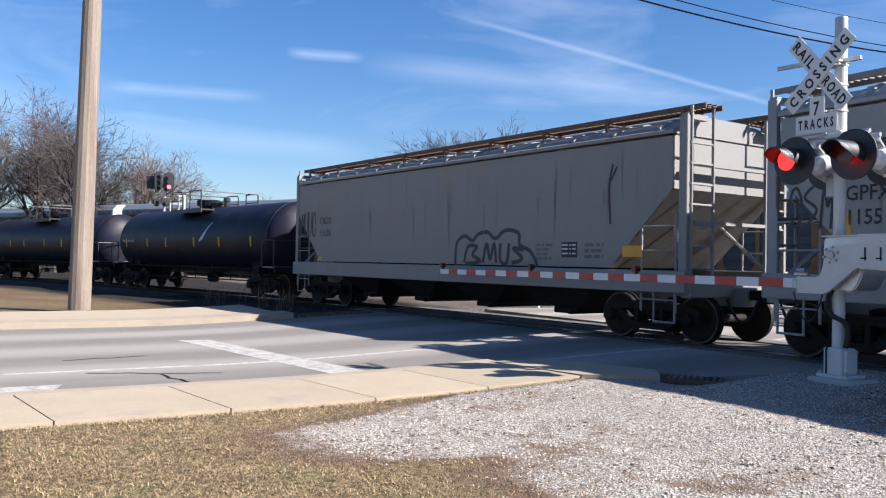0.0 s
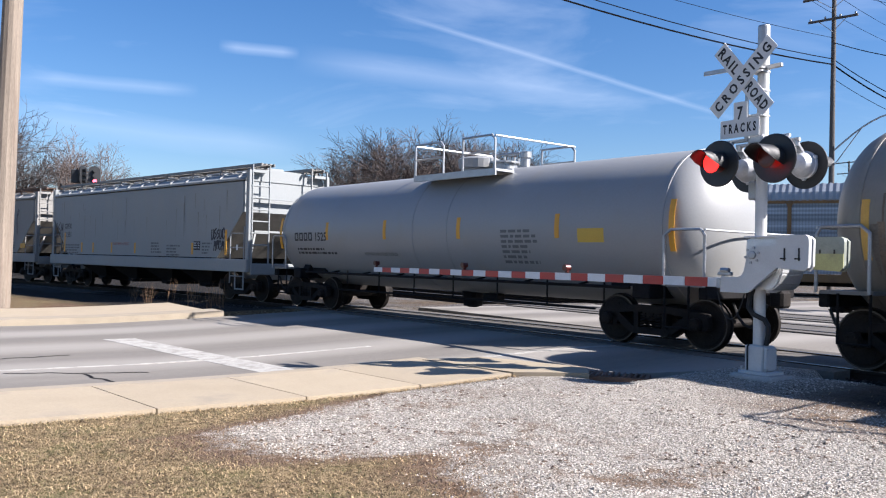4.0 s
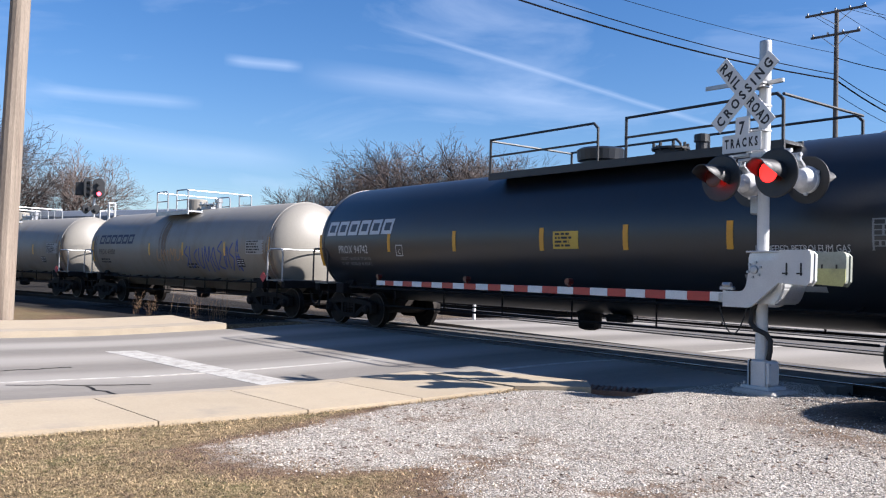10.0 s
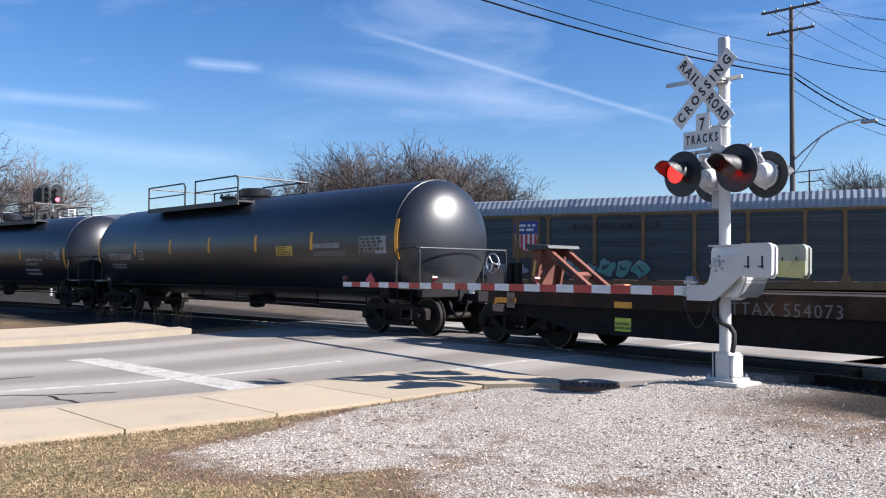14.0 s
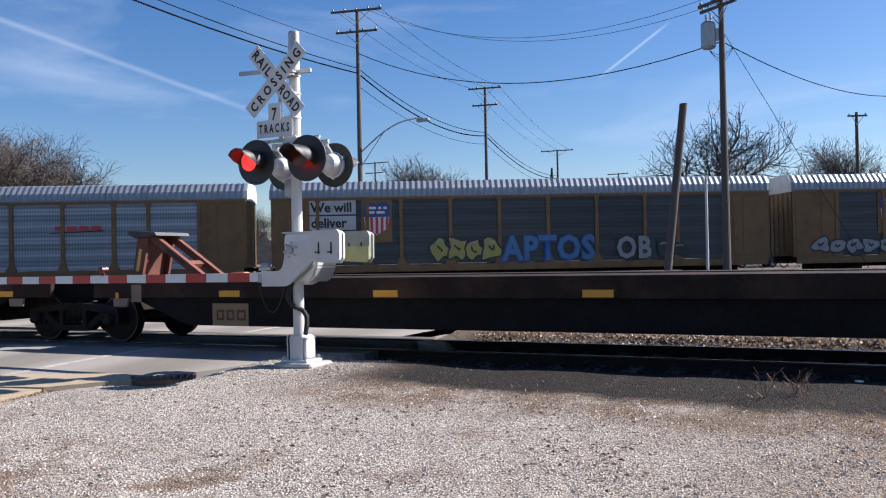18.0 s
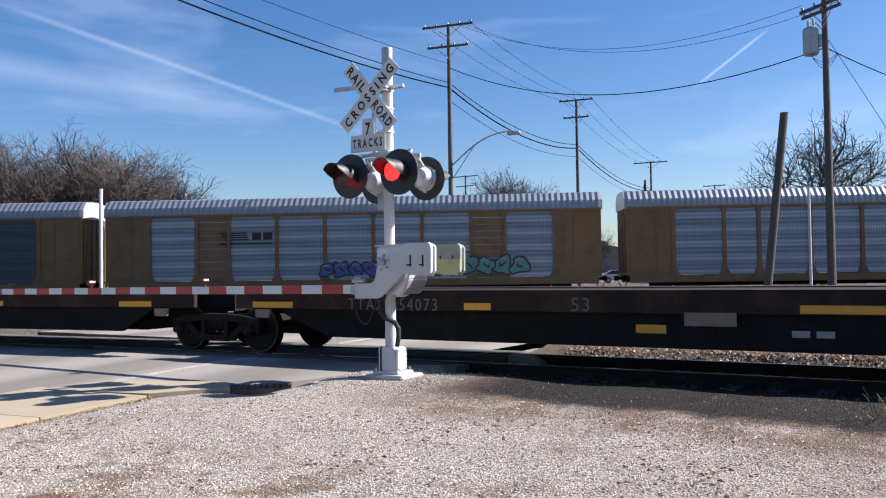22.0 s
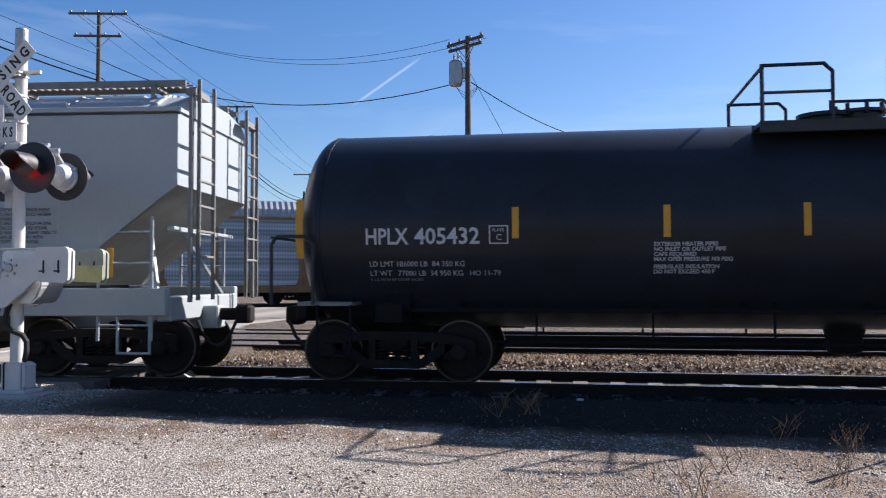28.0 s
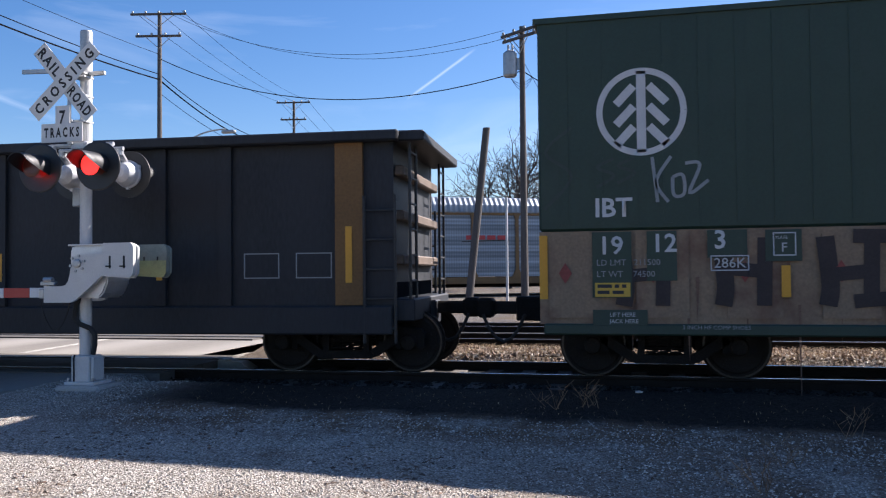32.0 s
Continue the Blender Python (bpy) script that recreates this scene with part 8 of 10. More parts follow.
for y, mm in ((-0.365, "white_paint"), (0.35, "grey_green")):
    bm = bm_new()
    out_ = [(0.50, 1.37), (0.88, 1.35), (0.915, 1.38), (0.925, 1.42), (0.93, 1.70), (0.915, 1.745), (0.88, 1.765), (0.53, 1.765), (0.505, 1.75)]
    prism(bm, out_, y - 0.032, y + 0.032)
    w = part("counterweight", bm, mm, signal, "flat counterweight plate with two slots")
    bm = bm_new()
    prism(bm, [(0.52, 1.36), (0.89, 1.34), (0.94, 1.40), (0.945, 1.71), (0.90, 1.75), (0.54, 1.75)], y + 0.036, y + 0.075)
    part("weight_layer", bm, mm, w)
    if y > 0:
        bm = bm_new()
        prism(bm, [(0.50, 1.365), (0.885, 1.345), (0.925, 1.40), (0.928, 1.56), (0.50, 1.56)], y - 0.046, y - 0.035)
        part("weight_face", bm, "weight_yellow", w, "dull yellow lower face")
    for dx in (-0.10, 0.09):
        bm = bm_new()
        box(bm, (0.715 + dx, y - 0.036, 1.535), (0.020, 0.010, 0.15), 0.002)
        box(bm, (0.695 + dx, y - 0.036, 1.485), (0.075, 0.010, 0.018), 0.002)
        part("slot", bm, "sign_black", w)
bm = bm_new()
box(bm, (-0.385, 0, 1.16), (0.07, 0.66, 0.12), 0.01)
part("arm_clamp", bm, "galvanised", signal)
bm = bm_new()
box(bm, (-0.30, -0.30, 1.285), (0.20, 0.07, 0.05), 0.01)
rod(bm, (-0.34, -0.33, 1.33), (-0.22, -0.33, 1.33), 0.032, 8)
part("arm_latch", bm, "galvanised", signal, "small steel latch on the bracket")
# cables
bm = bm_new()
pipe(bm, [(0.12, -0.02, 0.40), (0.15, -0.03, 0.52), (0.15, -0.03, 0.64), (0.10, -0.04, 0.72), (-0.02, -0.10, 0.78), (-0.09, -0.10, 0.86), (-0.08, -0.08, 1.02), (-0.02, -0.05, 1.12)], 0.032, 8)
part("conduit", bm, "rubber", signal, "thick black conduit")
bm = bm_new()
pts = [(-0.48 + 0.42 * i / 10, -0.22, 1.06 - 0.36 * math.sin(math.pi * i / 10) ** 0.8) for i in range(11)]
pipe(bm, pts, 0.009, 5)
part("cable", bm, "rubber", signal, "thin slack cable")
bm = bm_new()
pipe(bm, [(-0.06, -0.145, 0.06), (-0.062, -0.15, 0.36), (-0.05, -0.14, 0.40)], 0.011, 5)
part("cable", bm, "rubber", signal)
# gate arm in bands
ARM_A, ARM_B = Vector((-0.42, 0.0, 1.165)), Vector((-10.12, 0.0, 1.13))
arm_dir = (ARM_B - ARM_A).normalized()
bm = bm_new()
rod(bm, ARM_A + Vector((0, 0.03, 0)), ARM_B + Vector((0, 0.03, 0)), 0.02, 6)
gate_arm = part("gate_arm", bm, "aluminium", signal, "lowered gate arm in red and white bands")
total = (ARM_B - ARM_A).length
nb = 25
for i in range(nb):
    p = ARM_A + arm_dir * total * (i + 0.5) / nb
    hgt = 0.125 - 0.020 * i / nb
    bm = bm_new()
    box(bm, (0, 0, 0), (total / nb - 0.002, 0.035, hgt), 0.004)
    band = part("band", bm, "white_reflective" if i % 2 == 0 else "red_reflective", gate_arm)
    band.matrix_basis = Matrix.Translation(p) @ Matrix.Rotation(math.atan2(arm_dir.y, arm_dir.x), 4, "Z") @ Matrix.Rotation(math.asin(arm_dir.z), 4, "Y")
for x in (-10.03, -6.56, -3.64):
    p = ARM_A + arm_dir * (ARM_A.x - x)
    bm = bm_new()
    box(bm, p + Vector((0, 0, 0.085)), (0.06, 0.05, 0.06), 0.01)
    rod(bm, p + Vector((0, 0.055, 0.145)), p + Vector((0, -0.055, 0.145)), 0.052, 14)
    part("gate_lamp", bm, "lens_dark_red", gate_arm, "small red gate lamp")


# ---- poles and wires ----
def utility_pole(name, label, base, top_z, r0=0.17, r1=0.11, material="pole_grey", arms=(), lean=(0, 0), arm_turn=0.0):
    ob = empty(name, label, "utility pole", "utility poles", at=pose(base[0], base[1], base[2]))
    hgt = top_z - base[2]
    bm = bm_new()
    rings = []
    for k in range(7):
        f = k / 6
        r = r0 + (r1 - r0) * f
        rings.append([(lean[0] * f + r * math.cos(2 * math.pi * i / 14), lean[1] * f + r * math.sin(2 * math.pi * i / 14), hgt * f) for i in range(14)])
    loft(bm, rings)
    part("shaft", bm, material, ob)
    for dz, w in arms:
        bm = bm_new()
        box(bm, (0, -0.18, hgt - dz), (w, 0.10, 0.12), 0.01)
        c_ = part("crossarm", bm, material, ob, at=pose(0, 0, 0, 0, 0, arm_turn))
        bm = bm_new()
        n = max(2, int(w / 0.7) + 1)
        for i in range(n):
            x = -w / 2 + 0.12 + (w - 0.24) * i / (n - 1)
            lathe_z(bm, [(hgt - dz + 0.06, 0.03), (hgt - dz + 0.10, 0.06), (hgt - dz + 0.17, 0.06), (hgt - dz + 0.20, 0.02)], 8, x, -0.18)
        part("insulator", bm, "galvanised", c_)
        bm = bm_new()
        for s in (-1, 1):
            rod(bm, (s * w * 0.3, -0.2, hgt - dz), (0, -0.16, hgt - dz - 0.7), 0.02, 5)
        part("brace", bm, "galvanised", c_)
    return ob


def polar(az, r):
    return -r * math.sin(radians(az)), r * math.cos(radians(az))


P1 = (*polar(31.8, 50), 0.1)
P2 = (*polar(23.2, 72), 0.1)
P4 = (*polar(18.4, 103), 0.1)
P3 = (*polar(7.6, 36), 0.2)
utility_pole("utility_pole", "tall grey timber pole with two crossarms", P1, 16.5, arms=((0.15, 3.2), (1.4, 2.6)), arm_turn=12)
utility_pole("utility_pole", "grey timber pole with two crossarms", P2, 16.2, arms=((0.15, 2.9), (1.6, 2.2)), arm_turn=10)
utility_pole("utility_pole", "distant grey timber pole with a crossarm", P4, 14.5, arms=((0.15, 4.0),), arm_turn=5)
p3 = utility_pole("utility_pole", "timber pole with a transformer and a slanting crossarm", P3, 12.1, arms=((0.25, 2.2), (0.5, 2.0)), arm_turn=-38)
bm = bm_new()
lathe_z(bm, [(9.75, 0.24), (9.82, 0.30), (10.75, 0.30), (10.82, 0.24), (10.9, 0.1)], 16, -0.52, -0.05)
lathe_z(bm, [(10.85, 0.05), (11.15, 0.05)], 8, -0.6, 0.0)
lathe_z(bm, [(10.85, 0.05), (11.15, 0.05)], 8, -0.42, 0.0)
box(bm, (-0.2, 0, 10.3), (0.3, 0.1, 0.5))
part("transformer", bm, "galvanised", p3, "grey cylindrical transformer")
bm = bm_new()
for k in range(3):
    pts = [(-0.5 + 0.9 * i / 8, 0.1 * k, 9.7 - (0.25 + 0.12 * k) * math.sin(math.pi * i / 8)) for i in range(9)]
    pipe(bm, pts, 0.012, 4)
part("drop_cable", bm, "wire", p3)
utility_pole("utility_pole", "distant dark pole with equipment", (*polar(-0.1, 70), 0.2), 11.9, arms=((0.3, 1.4),), arm_turn=20)
utility_pole("utility_pole", "distant bare timber pole", (*polar(-3.2, 64), 0.2), 12.0, arms=())
utility_pole("utility_pole", "distant timber pole with a crossarm", (*polar(30.8, 120), 0.1), 15.5, arms=((0.2, 4.2), (1.6, 3.0)))
utility_pole("utility_pole", "distant timber pole with a crossarm", (*polar(14.4, 130), 0.1), 14.0, arms=((0.2, 3.2), (1.6, 3.0)))
WP = (-25.3, 2.5, 0.06)
utility_pole("utility_pole", "sunlit weathered timber pole beside the road", WP, 17.5, r0=0.30, r1=0.21, material="pole_wood", lean=(-0.25, 0.35))
# leaning stub, thin white posts
utility_pole("leaning_post", "grey leaning timber stub", (*polar(11.44, 34), 0.2), 7.4, r0=0.16, r1=0.15, lean=(0.82, 0))
for az, r, zt in ((8.78, 33, 4.4), (54.55, 26, 4.05)):
    o = empty("marker_post", "thin white metal post", "post", at=pose(*polar(az, r), 0.1))
    bm = bm_new()
    rod(bm, (0, 0, 0), (0, 0, zt), 0.05, 8)
    part("shaft", bm, "white_paint", o)

# street lamp on the first roadside pole
sl = empty("street_lamp", "street lamp on a long curved arm", "street lamp", at=pose(P1[0], P1[1], 0))
tip = Vector((*polar(27.65, 50.5), 9.9)) - Vector((P1[0], P1[1], 0))
bm = bm_new()
root = Vector((0.15, 0, 8.0))
pts = [root + (tip - root) * f + Vector((0, 0, 0.55 * math.sin(math.pi * f * 0.9))) for f in [i / 8 for i in range(9)]]
pipe(bm, pts, 0.045, 6)
pipe(bm, [Vector((0.15, 0, 7.2)), pts[3]], 0.03, 5)
part("arm", bm, "galvanised", sl)
bm = bm_new()
box(bm, tip + Vector((0.2, 0, 0)), (0.85, 0.34, 0.18), 0.06)
part("lamp_head", bm, "galvanised", sl)


def wire_run(label, a, b, sag, r=0.022):
    bm = bm_new()
    a, b = Vector(a), Vector(b)
    n = 18
    pts = [a.lerp(b, i / n) - Vector((0, 0, sag * 4 * (i / n) * (1 - i / n))) for i in range(n + 1)]
    rings = []
    for i, p in enumerate(pts):
        d = (pts[min(i + 1, n)] - pts[max(i - 1, 0)]).normalized()
        s = d.cross(Vector((0, 0, 1))).normalized()
        u = s.cross(d)
        rings.append([p + (s * math.cos(k * 2.094) + u * math.sin(k * 2.094)) * r for k in range(3)])
    loft(bm, rings)
    return tagged(part("overhead_wire", bm, "wire"), label, "wire", "overhead wires")


W1 = Vector((P1[0], P1[1], 0))
W2 = Vector((P2[0], P2[1], 0))
W3 = Vector((P3[0], P3[1], 0))
W4 = Vector((P4[0], P4[1], 0))
WPv = Vector((WP[0] - 0.25, WP[1] + 0.35, 0))
for h1, h0, sag, r in ((12.65, 14.0, 1.0, 0.045), (12.95, 14.3, 0.9, 0.028), (14.1, 14.6, 0.7, 0.016)):
    wire_run("black overhead cable between timber poles", W1 + Vector((0, 0, h1)), WPv + Vector((0, 0, h0)), sag, r)
for h1, h2, sag, r in ((12.95, 12.3, 0.9, 0.03), (12.65, 12.0, 1.0, 0.05), (11.9, 11.3, 0.9, 0.02)):
    wire_run("black overhead cable between timber poles", W1 + Vector((0, 0, h1)), W2 + Vector((0, 0, h2)), sag, r)
    wire_run("black overhead cable between timber poles", W2 + Vector((0, 0, h2)), W4 + Vector((0, 0, h2 - 1.0)), sag, r)
for dx in (-1.4, 0, 1.4):
    wire_run("thin overhead wire between timber poles", W1 + Vector((dx, 0, 16.5)), W2 + Vector((dx * 0.9, 0, 16.2)), 0.6, 0.014)
    wire_run("thin overhead wire between timber poles", W2 + Vector((dx * 0.9, 0, 16.2)), W4 + Vector((dx, 0, 14.5)), 0.6, 0.014)
wire_run("black overhead cable sagging between poles", W1 + Vector((0, 0, 13.85)), W3 + Vector((0, 0, 10.2)), 1.75, 0.026)
wire_run("black overhead cable between timber poles", W3 + Vector((0, 0, 10.2)), Vector((*polar(-3.2, 64), 11.9)), 0.9, 0.026)
wire_run("thin overhead wire between timber poles", W1 + Vector((0.8, 0, 16.3)), W3 + Vector((-0.8, 0, 12.0)), 1.6, 0.012)
wire_run("thin overhead wire between timber poles", W1 + Vector((1.2, 0, 16.3)), W3 + Vector((0.8, 0, 12.0)), 1.9, 0.012)
wire_run("thin guy wire of the pole", W3 + Vector((0.1, 0, 10.5)), W3 + Vector((5.5, -1.0, 0.2)), 0.0, 0.012)


# ---- railway signal down the line ----
rs = empty("railway_signal", "black railway signal heads on a mast, one showing red", "railway signal", at=pose(*polar(79.4, 54), 0.1, 0, 0, 79.4))
bm = bm_new()
rod(bm, (0, 0.3, 0), (0, 0.3, 6.4), 0.08, 10)
part("mast", bm, "aluminium", rs)
bm = bm_new()
box(bm, (0.65, 0.3, 3.55), (1.2, 1.1, 0.06))
for x in (0.35, 0.80, 1.2):
    for y in (-0.2, 0.8):
        rod(bm, (x, y, 3.55), (x, y, 5.2 if x > 0.5 else 4.7), 0.035, 5)
for z in (4.1, 4.7, 5.2):
    pipe(bm, [(0.35 if z < 5 else 0.80, -0.2, z), (1.2, -0.2, z), (1.2, 0.8, z), (0.35 if z < 5 else 0.80, 0.8, z)], 0.03, 5)
part("service_cage", bm, "white_paint", rs, "white service cage")
bm = bm_new()
for x in (0.85, 1.15):
    rod(bm, (x, -0.26, 0), (x, -0.26, 5.2), 0.03, 5)
for k in range(14):
    rod(bm, (0.85, -0.26, 0.3 + k * 0.36), (1.15, -0.26, 0.3 + k * 0.36), 0.02, 5)
part("ladder", bm, "white_paint", rs, "white ladder")
bm = bm_new()
box(bm, (-0.82, 0.1, 5.95), (0.42, 0.35, 0.78), 0.03)
part("relay_box", bm, "black_paint", rs, "black box beside the heads")
bm = bm_new()
box(bm, (-0.35, 0.2, 5.75), (1.3, 0.08, 0.08))
box(bm, (-0.15, 0.2, 4.85), (0.9, 0.08, 0.08))
part("bracket", bm, "black_paint", rs)
for dx, zz, tall, turn, lit in ((-0.42, 6.0, 0.26, 58, False), (0.22, 6.0, 0.26, 6, True), (-0.45, 4.75, 0.0, 50, False), (0.10, 4.75, 0.0, 10, False)):
    r = 0.34 if tall else 0.27
    bm = bm_new()
    ring = [(r * math.cos(a), r * math.sin(a) + (tall if math.sin(a) > 0 else -tall)) for a in [2 * math.pi * (i + 0.5) / 28 for i in range(28)]]
    prism(bm, ring, -0.03, 0.03)
    h_ = part("signal_head", bm, "black_paint", rs, "black oblong backing plate" if tall else "round black backing plate", at=pose(dx, -0.1, zz, 0, 0, turn))
    for z in ((0.32, 0.0, -0.32) if tall else (0.0,)):
        bm = bm_new()
        rod(bm, (0, -0.04, z), (0, -0.26, z), 0.11, 12, 0.12)
        part("lens_hood", bm, "black_paint", h_)
    if lit:
        bm = bm_new()
        rod(bm, (0, -0.261, -0.32), (0, -0.27, -0.32), 0.12, 14)
        part("lens", bm, "signal_red", h_, "glowing red lens")


# ---- autoracks on the far track ----
def autorack(label, panel, pattern="plain"):
    car = empty("autorack", label, "autorack car", "autoracks of the far train")
    h, hw = 13.6, 1.53
    z0, z1, z2 = 0.98, 4.55, 5.55
    for s in (-1, 1):
        bm = bm_new()
        box(bm, (0, s * (hw - 0.04), 0.80), (2 * h - 0.6, 0.14, 0.38), 0.02)
        part("side_sill", bm, "rack_yellow", car)
    bm = bm_new()
    box(bm, (0, 0, 0.85), (2 * h - 1.0, 2 * hw - 0.2, 0.2))
    box(bm, (0, 0, 0.60), (2 * h - 6.0, 0.7, 0.4))
    part("underframe", bm, "dark_under", car)
    # solid near-black block paints in the dark inside behind the panels
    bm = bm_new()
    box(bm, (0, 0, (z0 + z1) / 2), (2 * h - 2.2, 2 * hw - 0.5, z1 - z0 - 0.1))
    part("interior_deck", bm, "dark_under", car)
    npan = 9
    x_in = h - 2.6
    share = [1.0, 0.68, 1.0, 1.0, 1.0, 1.0, 1.0, 0.68, 1.0]
    edges = [-x_in + 2 * x_in * sum(share[:i]) / sum(share) for i in range(npan + 1)]
    for i in range(npan):
        xa, xb = edges[i], edges[i + 1]
        for s in (-1, 1):
            m_ = panel
            if pattern == "gold" and i in (1, 7):
                m_ = "rack_yellow"
            bm = bm_new()
            box(bm, ((xa + xb) / 2, s * (hw - 0.08), (z0 + z1) / 2), (xb - xa - 0.13, 0.03, z1 - z0 - 0.08))
            part("side_panel", bm, m_, car)
    # raised ribs across each panel
    bm = bm_new()
    for k in range(9):
        z = z0 + 0.35 + k * 0.36
        for s in (-1, 1):
            box(bm, (0, s * (hw - 0.062), z), (2 * x_in - 0.3, 0.012, 0.035))
    part("panel_rib", bm, panel, car)
    for i in range(npan + 1):
        x = edges[i]
        for s in (-1, 1):
            bm = bm_new()
            prism(bm, [(x - 0.30, z0 - 0.02), (x + 0.30, z0 - 0.02), (x + 0.26, z0 + 0.10), (x + 0.10, z0 + 0.45), (x + 0.09, z1 - 0.25), (x + 0.20, z1 + 0.02), (x - 0.20, z1 + 0.02), (x - 0.09, z1 - 0.25), (x - 0.10, z0 + 0.45), (x - 0.26, z0 + 0.10)], s * (hw - 0.07), s * (hw + 0.03))
            part("post", bm, "rack_yellow", car)
    for s in (-1, 1):
        bm = bm_new()
        box(bm, (0, s * (hw - 0.03), z1), (2 * h - 0.3, 0.08, 0.14), 0.01)
        part("top_rail", bm, "rack_yellow", car)
        for q in (-1, 1):
            bm = bm_new()
            box(bm, (s * (h - 1.33), q * (hw - 0.06), (z0 + z1) / 2), (2.38, 0.08, z1 - z0), 0.01)
            box(bm, (s * (h - 0.95), q * (hw - 0.01), (z0 + z1) / 2), (1.3, 0.03, z1 - z0 - 0.4), 0.01)
            box(bm, (s * (h - 1.95), q * (hw - 0.01), (z0 + z1) / 2), (0.45, 0.03, z1 - z0 - 0.4), 0.01)
            part("end_panel", bm, "rack_yellow", car)
        bm = bm_new()
        box(bm, (s * (h - 0.20), 0, (z0 + z2) / 2 - 0.1), (0.10, 2 * hw - 0.5, z2 - z0 - 0.3))
        for y in (-0.9, -0.3, 0.3, 0.9):
            box(bm, (s * (h - 0.14), y, (z0 + z2) / 2 - 0.1), (0.06, 0.12, z2 - z0 - 0.5))
        part("end_door", bm, "rack_yellow", car)
        bm = bm_new()
        sec = [(-hw + 0.02, z1), (-hw + 0.05, z1 + 0.5), (-hw + 0.40, z2 - 0.1), (0, z2), (hw - 0.40, z2 - 0.1), (hw - 0.05, z1 + 0.5), (hw - 0.02, z1)]
        loft(bm, [[(s * (h - x), y, z) for y, z in sec] for x in (0.06, 0.12)])
        part("roof_end", bm, "board_white", car, "white roof end plate")
        coupler(car, s * (h - 0.5), s)
        tr = reuse("truck", SPARE["bolster"], car, pose(s * (h - 3.0), 0, 0))
        for q in (-1, 1):
            reuse("side_frame", SPARE["side_frame"], tr, pose(0, q * 1.0, 0))
            w = reuse("wheelset", SPARE["wheelset"], tr, pose(q * 0.89, 0, 0.418))
    bm = bm_new()
    rings = []
    n = 88
    for i in range(n * 2 + 1):
        x = -h + 0.12 + (2 * h - 0.24) * i / (n * 2)
        d = 0.05 if i % 2 else 0.0
        sec = [(-hw + 0.02, z1), (-hw + 0.0 - d, z1 + 0.12), (-hw + 0.03 - d, z1 + 0.5), (-hw + 0.40, z2 - 0.1 + d), (0, z2 + d), (hw - 0.40, z2 - 0.1 + d), (hw - 0.03 + d, z1 + 0.5), (hw + d, z1 + 0.12), (hw - 0.02, z1)]
        rings.append([(x, y, z) for y, z in sec])
    loft(bm, rings)
    part("roof", bm, "rack_roof", car, "ribbed galvanised roof")
    return car


